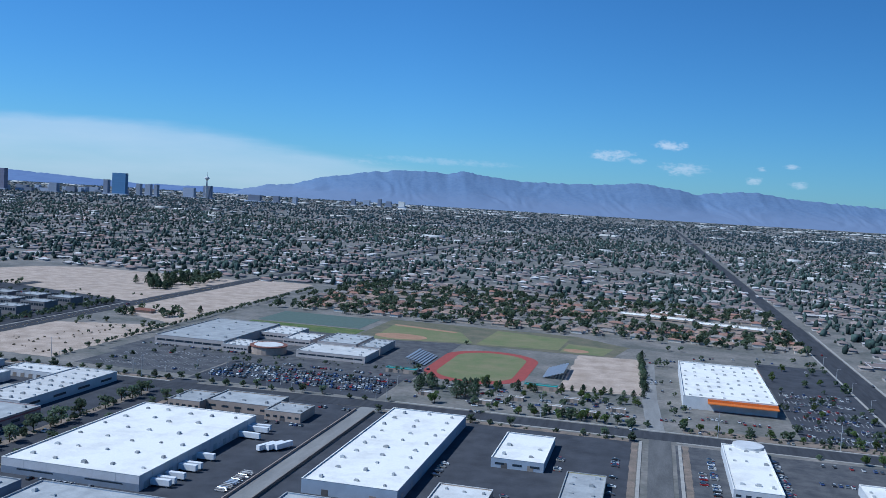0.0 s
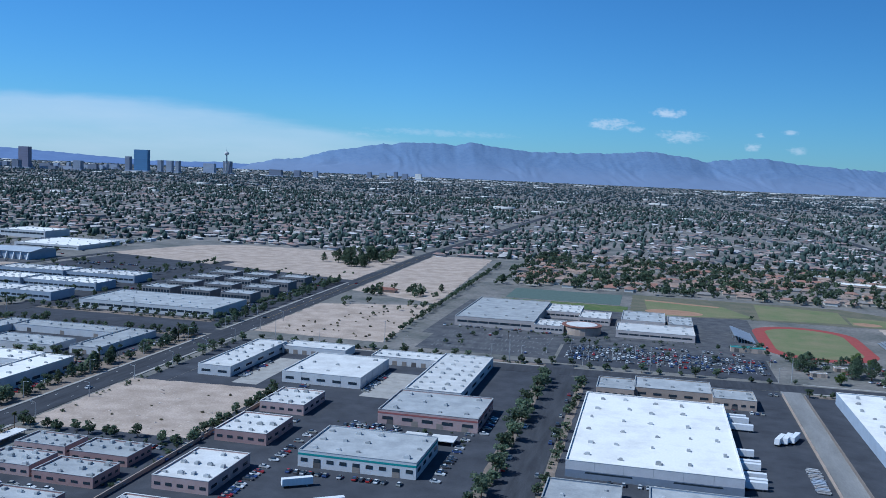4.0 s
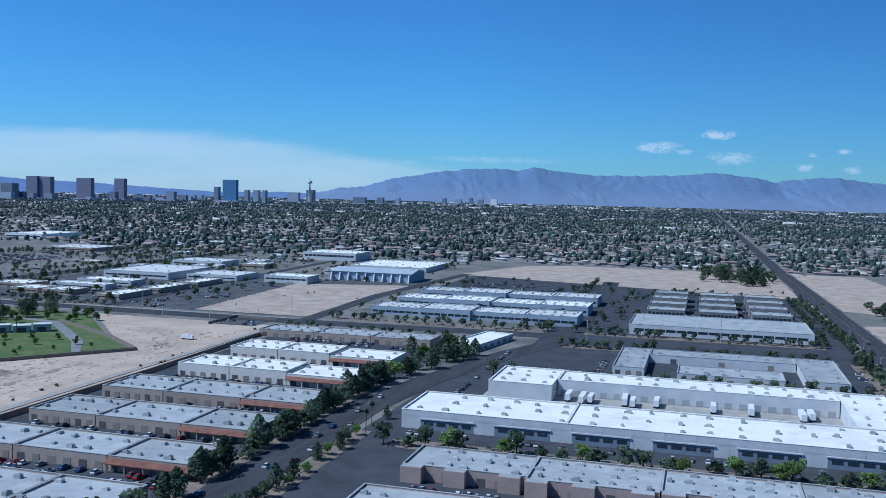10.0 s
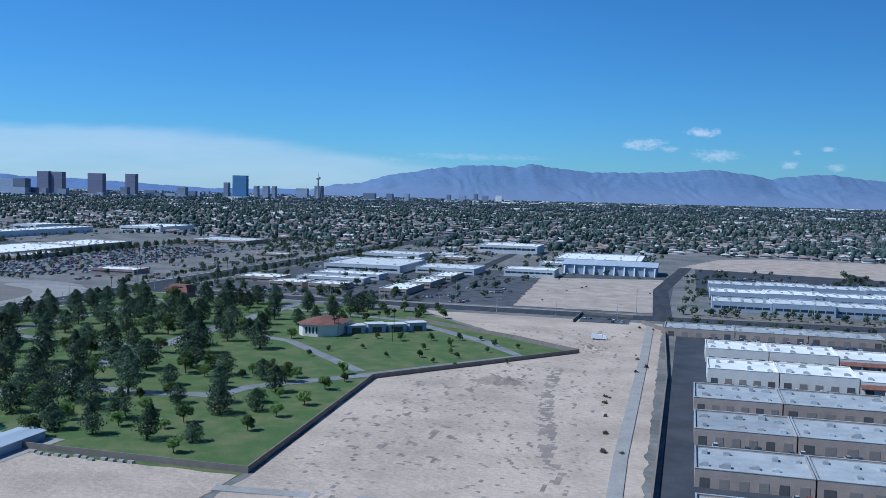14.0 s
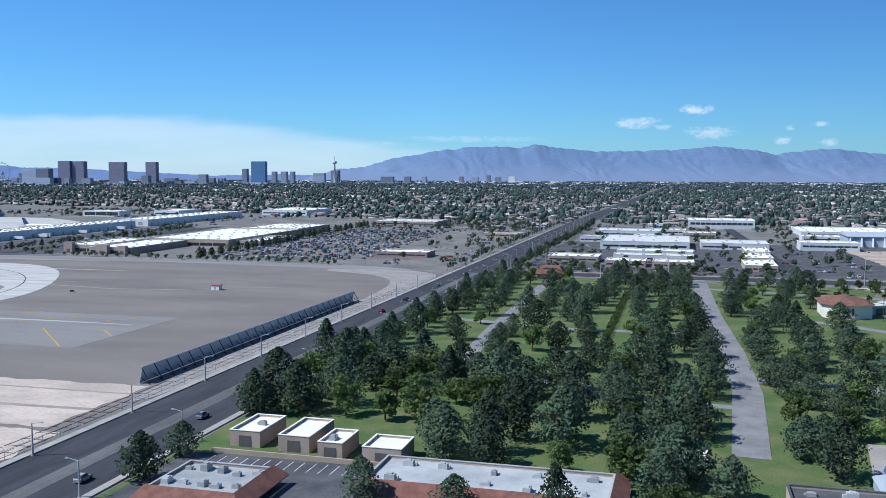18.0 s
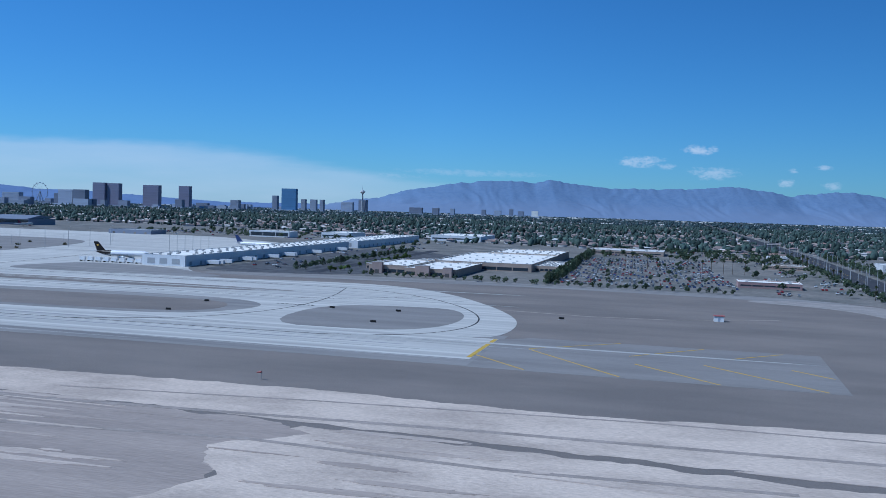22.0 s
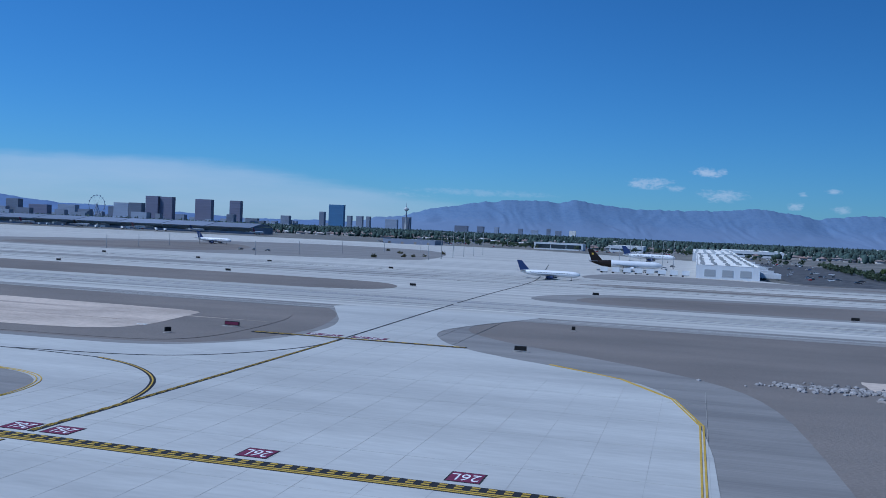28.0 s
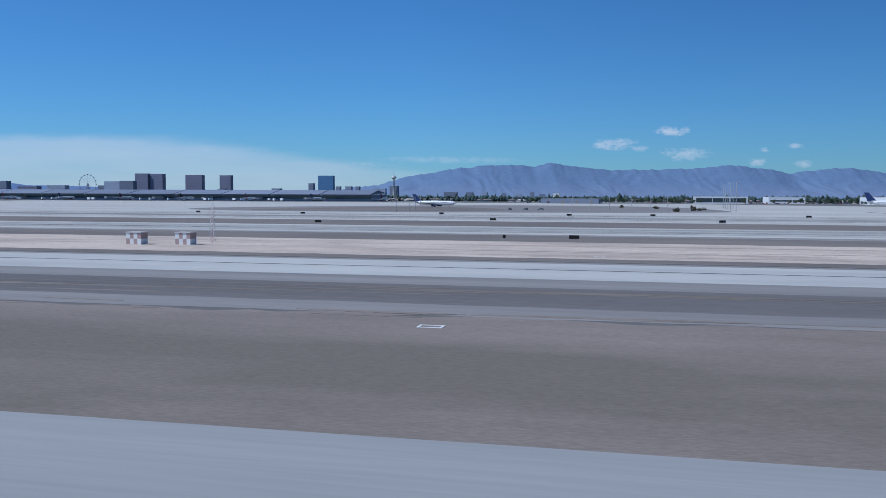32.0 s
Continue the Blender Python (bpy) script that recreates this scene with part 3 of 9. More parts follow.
flat("parking_lot", rect(-198.6, -173.5, 36, 120), M_ASPHALT, "dark asphalt lanes between workshop rows", "car park", 0.01)
flat("parking_lot", rect(-196, -122.5, 160, 215), M_ASPHALT, "dark asphalt of a business estate", "car park", 0.006)
flat("loading_court", rect(-163, -129.7, 81.7, 91.5), M_WALK, "pale concrete loading court", "yard", 0.013)
flat("school_parking", rect(-90, -69.5, 127, 144.5), M_LOT, "grey school car park with few cars", "car park", 0.016)
flat("school_parking", rect(-69, -39, 125, 139.5), M_ASPHALT, "dark school car park full of cars", "car park", 0.016)
flat("school_grounds", rect(-92, -38, 139.5, 180), M_LOT, "grey paved school grounds", "school yard", 0.010)
flat("store_parking", rect(19.5, 33, 122.5, 190), M_ASPHALT, "dark store car park", "car park", 0.010)
flat("parking_lot", rect(-276, -200, 132, 190), M_LOT, "grey asphalt round a business centre", "car park", 0.006)

# gravel planting strips beside the streets
for x0, x1, ya, yb in ((-124.6, -120.9, 44, 122), (-116.0, -114.7, 44, 73), (-70.0, -68.7, 46, 114), (-64.7, -63.8, 48, 114), (-175.5, -174.0, 38, 90), (-170.0, -168.4, 42, 72), (3.6, 4.4, 60, 118), (-2.6, -1.8, 60, 117)):
    flat("planting_strip", ragged(rect(x0, x1, ya, yb), 0.12), M_BED, "brown gravel planting strip beside the street", "planting strip", 0.024)
for x0, x1, ya, yb in ((-166, -126, 68.2, 70.6), (-164, -126, 99.0, 101.2), (-160, -126, 120.4, 122.6), (-112, -70, 121.8, 123.4), (-160, -126, 132.6, 134.8), (-198, -164, 132, 134.6), (-198, -176, 120, 122), (-276, -238, 130.4, 132.4), (-36, -3, 117.2, 118.6), (4, 33, 125, 128)):
    flat("planting_strip", ragged(rect(x0, x1, ya, yb), 0.15), M_BED, "brown gravel planting strip with shrubs", "planting strip", 0.022)

# bare land
flat("bare_lot", ragged([(-116.1, 74.0), (-98.4, 75.2), (-98.8, 95.6), (-116.4, 94.6)], 0.45, wide=1), M_DIRT, "empty tan desert lot", "vacant lot", 0.02)
flat("bare_lot", ragged([(-116.6, 129), (-95.3, 128.4), (-96.5, 168), (-117.4, 160)], 0.45, wide=1), M_DIRT, "empty tan lot with scrub", "vacant lot", 0.02)
flat("bare_lot", ragged([(-117.6, 180), (-97, 170), (-102, 262.5), (-119.6, 263)], 0.45, wide=1), M_DIRT, "pale desert lot beside the road", "vacant lot", 0.02)
flat("bare_lot", ragged([(-200, 217), (-123.0, 196), (-124.4, 258), (-178, 259), (-190, 250)], 0.45, wide=1), M_DIRT, "wide pale desert land", "vacant lot", 0.014)
flat("bare_lot", ragged([(-222, 133), (-202, 133), (-202, 185), (-225, 178)], 0.45, wide=1), M_DIRT, "rough tan lot with scrub", "vacant lot", 0.018)
flat("bare_lot", ragged([(-222.0, 30), (-199.2, 30), (-200.4, 122.4), (-233, 122.4), (-216, 103.6), (-208, 97), (-223.8, 77), (-221.5, 49.6)], 0.25, wide=1), M_LOTSAND, "graded pale sand lot with tyre tracks", "vacant lot", 0.014)
flat("dirt_field", ragged([(-15, 145), (-0.6, 147), (-3.0, 181), (-14.5, 180)], 0.45, wide=1), M_DIRT, "bare tan playing field", "playing field", 0.02)

for x0, x1, ya, yb in ((-104.8, -101.6, 97, 112), (-88.6, -83.6, 96.6, 109.5)):
    flat("loading_court", rect(x0, x1, ya, yb), M_WALK, "pale concrete loading strip", "yard", 0.020)
# relief of the graded lot
LOT = [(-222.0, 30), (-199.2, 30), (-200.4, 122.4), (-233, 122.4), (-216, 103.6), (-208, 97), (-223.8, 77), (-221.5, 49.6)]


def edge_gap(x, y, poly):
    """Distance from a place inside an outline to its edge, or less than nothing outside."""
    inside, best = False, 1e9
    for (ax, ay), (bx, by) in zip(poly, poly[1:] + poly[:1]):
        if (ay > y) != (by > y) and x < (bx - ax) * (y - ay) / (by - ay) + ax:
            inside = not inside
        t = max(0, min(1, ((x - ax) * (bx - ax) + (y - ay) * (by - ay)) / ((bx - ax) ** 2 + (by - ay) ** 2)))
        best = min(best, math.hypot(x - ax - t * (bx - ax), y - ay - t * (by - ay)))
    return best if inside else -1.0


mb, soil, turned, nx, ny, st = MB(), MB(), [], 140, 280, 0.26
for j in range(ny + 1):
    for i in range(nx + 1):
        x, y = -236 + i * st, 40 + j * st
        gap = edge_gap(x, y, LOT)
        f = max(0.0, min(1.0, gap / 2.5)) * max(0.0, min(1.0, (-202.6 - x) / 1.6))
        wavy = noise.noise(Vector((x * 0.16, y * 0.16, 4)))
        rough_ = max(0.0, min(1.0, 0.35 + 1.6 * noise.noise(Vector((x * 0.09, y * 0.09, 9)))))
        fine_ = noise.fractal(Vector((x * 1.25, y * 0.8, 2)), 0.6, 2.1, 4)
        rut = math.sin((x + 0.35 * y + 5 * wavy) * 4.2) * 0.5 * (1 - rough_)
        heap = 0.7 * math.exp(-(((x + 213.2) / 1.8) ** 2 + ((y - 79) / 1.3) ** 2)) * (0.6 + 0.8 * abs(fine_))
        off = x - np.interp(y, (54.8, 57.8, 61.9, 67.6, 75.8, 86.0), (-204.4, -205.4, -206.4, -207.2, -208.2, -209.4)) + 0.5 * wavy
        bank = -0.15 * math.exp(-((off / 0.55) ** 2)) * (53 < y < 88)
        rubble = 0.3 * max(0.0, 1 - math.hypot((x + 207.6) / 3.4, (y - 99.5) / 7)) * abs(fine_)
        turned.append(heap > 0.12 + 0.1 * fine_ or (bank < -0.055 and fine_ > -0.12) or rubble > 0.07 or (rough_ > 0.5 and fine_ > 0.44) or (rut > 0.4 * (1 - rough_) and rough_ < 0.45 and fine_ > 0.18))
        heap += rubble
        h = 0.06 + 0.05 * wavy + (0.02 + rough_ * 0.06) * max(-0.3, fine_) + 0.012 * rut + heap + 1.2 * bank
        mb.v.append((x, y, -0.02 + f * max(0.036, h) if gap > 0 else -0.04))
for j in range(ny):
    for i in range(nx):
        k = j * (nx + 1) + i
        (soil if turned[k] else mb).f.append((k, k + 1, k + nx + 2, k + nx + 1))
soil.v = list(mb.v)
tagged(part("turned_soil", soil, M_SOIL, None, smooth=True), "darker turned soil in ruts and heaps", "vacant lot", kind="structure")
tagged(part("lot_relief", mb, M_LOTSAND, None, smooth=True), "uneven graded sand with ruts and heaps", "vacant lot", kind="structure")

# school sports ground
flat("turf_field", [(-57.5, 198.9), (-41.5, 195.2), (-36.2, 182.1), (-56.3, 176.2)], M_FIELD, "baseball outfield of dry grass", "playing field", 0.018)
flat("turf_field", [(-34.5, 202.3), (-18.2, 199.2), (-18.9, 183.4), (-35.4, 181.1)], M_FIELD, "practice field of dry grass", "playing field", 0.018)
flat("turf_field", [(-17.7, 193.1), (-8.2, 191), (-9.9, 181.6), (-18.4, 182.3)], M_FIELD, "small softball field of dry grass", "playing field", 0.018)
flat("turf_field", rect(-86.5, -60.5, 177.6, 185.6), M_GRASS, "green lawn before the courts", "playing field", 0.016)
flat("dirt_verge", ragged([(-60, 205), (-17, 204.5), (-5, 195), (-8, 180.6), (-40, 179.6), (-60, 174.8)], 0.4), M_DRYLAWN, "dry worn lawn round the playing fields", "playing field", 0.013)
flat("infield", ellipse(-51.5, 182.2, 5.6, 3.6, 20), M_INFIELD, "orange-brown baseball infield", "playing field", 0.026)
flat("infield", [(-57.3, 198.4), (-42, 194.8), (-42.6, 193.2), (-57.2, 196.6)], M_INFIELD, "orange-brown warning track", "playing field", 0.026)
flat("infield", ellipse(-15.4, 184.6, 2.6, 2.1, 20), M_INFIELD, "orange-brown softball infield", "playing field", 0.026)
flat("tennis_court", rect(-86.0, -62.2, 187.0, 203.0), M_COURT, "blue-green hard courts", "sports court", 0.02)
tr = ellipse(-29.6, 166, 8.8, 8.5, 18, 0, math.pi) + ellipse(-29.6, 151, 8.8, 8.5, 18, math.pi, 2 * math.pi)
flat("running_track", tr, M_TRACK, "red oval running track", "running track", 0.024)
ti = ellipse(-29.6, 166, 6.6, 6.3, 18, 0, math.pi) + ellipse(-29.6, 151, 6.6, 6.3, 18, math.pi, 2 * math.pi)
flat("turf_field", ti, M_FIELD, "football turf inside the track", "playing field", 0.034)

# streets
road("road", [(36.1, 60), (36.0, 180), (35.6, 260)], 5.0, "wide dark avenue")
road("road", [(0.9, 40), (0.9, 120.5)], 2.8, "bleached side street between yards", ma=M_OLDROAD)
road("road", [(0.6, 120), (-0.6, 145), (-1.2, 178)], 2.4, "pale lane past the dirt field", ma=M_ALLEY)
road("road", [(-116, 118), (-75, 119.0), (-38, 121.5), (34, 122)], 4.2, "cross street before the school", 0.034)
road("road", [(-38.2, 40), (-38.2, 119.4)], 2.5, "pale concrete lane between warehouses", ma=M_ALLEY)
road("road", [(-66.7, 40), (-66.7, 117)], 3.8, "lane with parked cars and trees")
AVE = [(-118.2, 30), (-118.4, 70), (-118.9, 105), (-119.3, 140), (-120.7, 210), (-121.9, 260)]
ave_x = lambda y: float(np.interp(y, [p[1] for p in AVE], [p[0] for p in AVE]))
road("road", AVE, 3.9, "four-lane street beside the white centre", 0.038)
road("road", [(-171.8, 36), (-172.1, 60), (-172.0, 80), (-170.3, 93), (-165.6, 112), (-161, 124), (-160.4, 133), (-161, 160), (-162.6, 215)], 3.6, "curving street lined with trees", 0.034)
road("road", [(-161, 128.5), (-150, 125.5), (-121, 125.5)], 3.2, "short connecting street")
road("road", [(-278.5, 127.5), (-236, 127.2), (-200, 127.4), (-161, 129.5)], 4.4, "cross street north of the park", 0.038)
road("road", [(-200.5, 125), (-202, 165), (-198, 218)], 2.6, "street beside the white hall")
road("road", [(-281.2, -60), (-281.2, 260)], 6.0, "wide avenue beside the airfield", 0.042)
road("dirt_track", [(-201.9, 122), (-201.5, 95), (-201.2, 60), (-200.9, 50), (-200.9, 30)], 0.9, "pale gravel track along the wall", 0.075, M_TRACKS)
road("dirt_track", [(-222.3, 46.4), (-214, 47.2), (-207, 48.2), (-202.4, 48.8), (-200.9, 50.6)], 0.9, "grey gravel track along the park wall", 0.072, M_TRACKS)
flat("bare_lot", ragged([(-243, 38), (-222.2, 38), (-222.2, 48.9), (-236, 48.7)], 0.2), M_LOTSAND, "pale dirt strip before the park wall", "vacant lot", 0.02)
road("road", [(-237, 132), (-239, 161), (-243, 256)], 2.4, "street behind the business centre", 0.03)
for nm, x, w in (("avenue", 35.5, 4.6), ("street", -122.1, 3.6), ("avenue", -281.2, 6.0)):
    mb = MB()
    for ya, yb in ((260, 700), (700, 1500), (1500, 3000)):
        z0, z1 = gz(ya) + 0.05, gz(yb) + 0.05
        mb.add([(x - w / 2, ya, z0), (x + w / 2, ya, z0), (x + w / 2, yb, z1), (x - w / 2, yb, z1)], [(0, 1, 2, 3)])
    structure("road", mb, M_ROAD, "long straight %s running to the horizon" % nm, "road")

structure("centre_lane", MB().strip([(-281.05, -60), (-281.0, 20), (-281.1, 70), (-281.3, 110), (-281.2, 126)], 1.05, 0.0, 0.047), M_OLDROAD, "bleached older asphalt turning lane", "road")
rk = random.Random(5)
mb = MB()
for i in range(36):
    y = 24 + i * 2.3
    for x in (-286.75, -286.1, -285.5):
        mb.strip([(x + rk.uniform(-.05, .05), y), (x + rk.uniform(-.06, .06), y + 1.1), (x + rk.uniform(-.05, .05), y + 2.1)], rk.uniform(0.03, 0.06), 0.0, 0.027)
    for y_ in (y + 0.2, y + 1.35):
        mb.strip([(-286.85, y_ + rk.uniform(-.1, .1)), (-286.1, y_ + rk.uniform(-.1, .1)), (-285.4, y_ + rk.uniform(-.1, .1))], rk.uniform(0.025, 0.05), 0.0, 0.029)
structure("crack_seal", mb, M_ROAD, "dark sealed joints of the slab track", "road")
# kerbs and pavements
for x, ya, yb, w in ((-278.0, -40, 122, 0.45), (-284.6, -40, 230, 0.5), (33.2, 60, 250, 0.4), (38.9, 60, 250, 0.4), (-1.5, 50, 118, 0.4), (3.3, 50, 118, 0.4)):
    structure("pavement", MB().box(x - w / 2, x + w / 2, ya, yb, -0.05, 0.075, 0.008), M_WALK, "pale concrete pavement with kerb", "pavement")
for o, ya, yb in ((-2.15, 30, 122), (-2.15, 129, 192), (2.15, 30, 73), (2.15, 95, 122), (2.15, 129, 131)):
    structure("pavement", MB().strip([(ave_x(y) + o, y) for y in np.linspace(ya, yb, 9)], 0.4, -0.05, 0.075), M_WALK, "pale concrete pavement with kerb", "pavement")
for x0, x1, y in ((-112, -70, 121.5), (-36, -2, 119.2), (3, 33, 119.3), (-36, 33, 124.4), (-276, -236, 124.6), (-276, -204, 129.9)):
    structure("pavement", MB().box(x0, x1, y - 0.2, y + 0.2, -0.05, 0.07, 0.008), M_WALK, "pale concrete pavement with kerb", "pavement")

# lane paint
mb = MB()
for i in range(70):
    y = -10 + i * 4.2
    for x in (-282.7, -279.7) if y > 92 else ():
        mb.box(x - 0.018, x + 0.018, y, y + 0.7, 0.03, 0.046)
for i in range(56):
    y = 36 + i * 4
    for o in (-1.0, 1.0):
        mb.strip([(ave_x(y) + o, y), (ave_x(y + 0.6) + o, y + 0.6)], 0.03, 0.03, 0.042)
structure("lane_marking", mb, M_WHITE, "white dashed lane lines on the avenues", "road marking")
mb = MB()
for ya, yb in ((134, 150), (170, 258)):
    mb.box(-281.2, -281.17, ya, yb, 0.03, 0.046)
mb.strip([(ave_x(y), y) for y in range(140, 261, 10)], 0.03, 0.03, 0.042)
structure("lane_marking", mb, M_YELLOW, "double yellow centre lines", "road marking")
mb = MB()
for y in (129.6, 133.6, 137.6):
    for i in range(46):
        mb.box(-68 + i * 0.62, -67.98 + i * 0.62, y - 1.0, y + 1.0, 0.0, 0.022)
for y in (130.5, 134.5, 138.5, 142.5):
    for i in range(28):
        mb.box(-88 + i * 0.62, -87.985 + i * 0.62, y - 1.0, y + 1.0, 0.0, 0.022)
for y in (130, 136, 142, 148, 154, 160):
    for i in range(18):
        mb.box(20.5 + i * 0.62, 20.54 + i * 0.62, y - 1.0, y + 1.0, 0.0, 0.016)
structure("bay_marking", mb, M_WHITE, "white parking bay lines", "road marking")

# park
flat("lawn", [(-277.6, 30), (-222.3, 46), (-222.0, 50), (-224.3, 77), (-208.8, 97), (-216.4, 103), (-233, 121), (-277.6, 124.5)], M_GRASS, "green memorial park lawn in patchy sun", "lawn", 0.010)
for pts, w in (([(-249.6, 48), (-248.9, 62), (-249.2, 76), (-250.2, 94), (-251, 122)], 1.9), ([(-249, 66), (-240, 65), (-233, 66.5), (-232.3, 70), (-225.5, 77.5), (-213.5, 92.5), (-219, 100), (-232, 112), (-250, 116)], 1.5),
               ([(-226, 79.5), (-238.5, 92), (-243, 94)], 1.2), ([(-270, 121), (-269.6, 81), (-268.8, 66), (-267.4, 62.6), (-259, 61.2)], 1.3), ([(-249, 58), (-256, 58.5), (-261, 61.4)], 1.0), ([(-250, 84), (-262, 83), (-274, 86)], 1.2)):
    road("park_drive", pts, w, "pale grey park drive", 0.026 + 0.002 * w * w, M_DRIVE)

# ---- airfield surface ----
flat("airfield_gravel", [(-620, -60), (-285.2, -60), (-285.2, 124), (-292, 129), (-340, 131), (-384, 127), (-384, 122), (-620, 122)], M_BROWN, "brown oiled gravel infield", "airfield", 0.006)
# pale sand: the band north of the service track, and the wide strip south of it
flat("airfield_sand", ragged([(-388.8, 47.2), (-388.8, 49.7), (-381, 49.9), (-362, 51.1), (-345, 51.7), (-333, 52.4), (-316, 51.6), (-300.5, 53.3), (-287, 53.7), (-287, 43.6), (-302.5, 43.4), (-318, 44.2), (-336, 45.4), (-365, 46.3), (-380, 46.5)], 0.35, 0.5, 2.0), M_SAND, "pale graded sand band", "sand", 0.018)
flat("airfield_sand", ragged([(-331, -60), (-285.4, -60), (-285.4, 43.0), (-302.5, 42.5), (-318, 43.3), (-328.5, 44.2), (-329.5, 42.4), (-331.5, 39.0), (-328.4, 35.6), (-329.6, 32), (-331, 20)], 0.5, 0.5, 6.0), M_SAND, "pale windblown sand strip", "sand", 0.012)
flat("airfield_sand", ragged([(-378.0, 44.9), (-373.5, 45.6), (-365, 45.9), (-336, 45.0), (-329, 43.8), (-329, -30), (-372, -30), (-376.2, 34.4), (-378.9, 36.5), (-378.6, 39.6), (-379.4, 41.8)], 0.6, 0.5, 2.0), M_SAND2, "streaky tan sand patch with ragged edge", "sand", 0.010)
flat("airfield_gravel", ragged([(-349, 45.1), (-331.0, 44.7), (-327.5, 42.9), (-331, 39.5), (-328.6, 35.0), (-330.5, 31), (-331, -30), (-353, -30), (-353.5, 38), (-350.5, 41.5)], 0.7, 0.4, 4.0), M_SAND3, "trodden brown sand worn through the pale strip", "sand", 0.0125)
flat("airfield_gravel", ragged(curvy([(-352.6, 33), (-352.2, 36.0), (-351.4, 38.0), (-349.8, 38.5), (-347.6, 37.4), (-345.4, 36.0), (-344, 30), (-345, -30), (-352.5, -30)]), 0.25), M_BROWN, "dark oiled gravel fan", "airfield", 0.0145)
flat("airfield_sand", ragged([(-387.4, 31.4), (-385.6, 33.0), (-378, 35.9), (-366, 36.6), (-354, 37.8), (-354, 37.0), (-362, 34.6), (-378, 31.6), (-386, 28.6)], 0.5, 0.5, 3.0, 2.5), M_SAND, "pale sand streak across the gravel", "sand", 0.0135)
flat("oil_stain", ragged(curvy([(-390.4, 29.8), (-389.8, 31.6), (-387.5, 32.2), (-386.0, 31.0), (-386.6, 28.6), (-389, 28.2)]), 0.3, 0.3, 8.0), M_DARKINF, "dark patch in the gravel", "airfield", 0.0155)
flat("service_road", curvy([(-380, 122.5), (-352, 126), (-325, 128.5), (-290, 124.5), (-286.3, 112), (-286.3, 116), (-290.5, 131), (-325, 133.5), (-352, 133), (-380, 128)]), M_GREYBAND, "grey perimeter road", "road", 0.018)
flat("perimeter_sand", ragged(curvy([(-306, 124), (-290.5, 119), (-287, 100), (-287, 50), (-284.8, 50), (-285.2, 124), (-296, 128)]), 0.25, wide=1), M_OLDSLAB, "old grey slab track along the boundary fence", "service road", 0.022)
# north runway, its end loop and the double taxiway beyond
flat("shoulder", rect(-620, -325.0, 63.8, 79.5), M_GREYBAND, "grey runway shoulder", "runway", 0.014)
flat("runway", rect(-620, -325.4, 66.6, 77.2), M_CONC, "pale concrete runway worn in long streaks", "runway", 0.020)
flat("taxiway", curvy([(-620, 77.0), (-327.0, 77.0), (-325.4, 80), (-325.5, 87), (-327.2, 93.5), (-332, 103), (-339.5, 113.5), (-348, 119.4), (-357, 120.0), (-380, 115.6), (-400, 115), (-620, 115)], 2), M_CONC, "pale concrete taxiways curving round to the runway end", "taxiway", 0.024)
flat("infield", curvy([(-347.9, 94), (-347.3, 77.7), (-338, 77.7), (-333.6, 79.2), (-331.2, 84.0), (-331.4, 91), (-334, 96.5), (-339, 96.6)], 2), M_OVER, "grey paved island inside the loop", "airfield", 0.03)
flat("shoulder", curvy([(-352.7, 90.3), (-353.3, 85), (-357, 80.0), (-366, 78.4), (-398, 77.9), (-406, 79), (-408.2, 82), (-407, 87), (-402, 91.5), (-387, 93.6), (-370, 95), (-357.5, 94.4)]), M_GREYBAND, "grey asphalt border of the gravel island", "taxiway", 0.028)
flat("infield", curvy([(-355.8, 88), (-355.6, 84.2), (-358.4, 81.8), (-366, 80.2), (-396, 79.4), (-403, 80.4), (-404.8, 83.4), (-402.6, 88), (-397, 90), (-380, 91), (-366, 92), (-358.4, 91.4)]), M_BROWN, "long brown gravel island", "airfield", 0.032)
flat("infield", curvy([(-355.4, 106.0), (-357.6, 104.6), (-366, 102.8), (-385, 101.6), (-404, 101.6), (-407.5, 104), (-404, 106.4), (-390, 107.0), (-366, 107.0)]), M_BROWN, "thin brown gravel island between taxiways", "airfield", 0.03)
flat("infield", curvy([(-424, 79), (-419.5, 82), (-420.5, 88), (-426, 91.0), (-470, 91.5), (-620, 91.5), (-620, 79)]), M_BROWN, "long brown gravel island", "airfield", 0.03)
flat("infield", curvy([(-424, 101.6), (-419.5, 104), (-424, 106.6), (-520, 107), (-620, 107), (-620, 101.6)]), M_GREYBAND, "grey asphalt island between taxiways", "airfield", 0.03)
flat("overrun", [(-325.0, 63.6), (-300.4, 63.6), (-300.2, 79.6), (-322.8, 79.2), (-325.0, 77.4)], M_OVER, "grey asphalt runway overrun", "runway", 0.016)
mb = MB()
for a, b in (((-325.6, 68.9), (-321.0, 64.0)), ((-322.2, 73.1), (-314.6, 64.0)), ((-313.9, 69.6), (-308.2, 63.8)), ((-309.1, 71.2), (-301.7, 63.9)), ((-303.1, 71.7), (-300.6, 69.2)), ((-322.2, 73.3), (-315.6, 79.4)), ((-314.5, 73), (-309, 79.2)), ((-307, 75), (-303, 79.2))):
    mb.strip([a, b], 0.13, 0.01, 0.028)
mb.box(-325.8, -325.45, 67.4, 77.0, 0.01, 0.032)
structure("chevron_marking", mb, M_YELLOW, "yellow chevrons on the overrun", "runway marking")
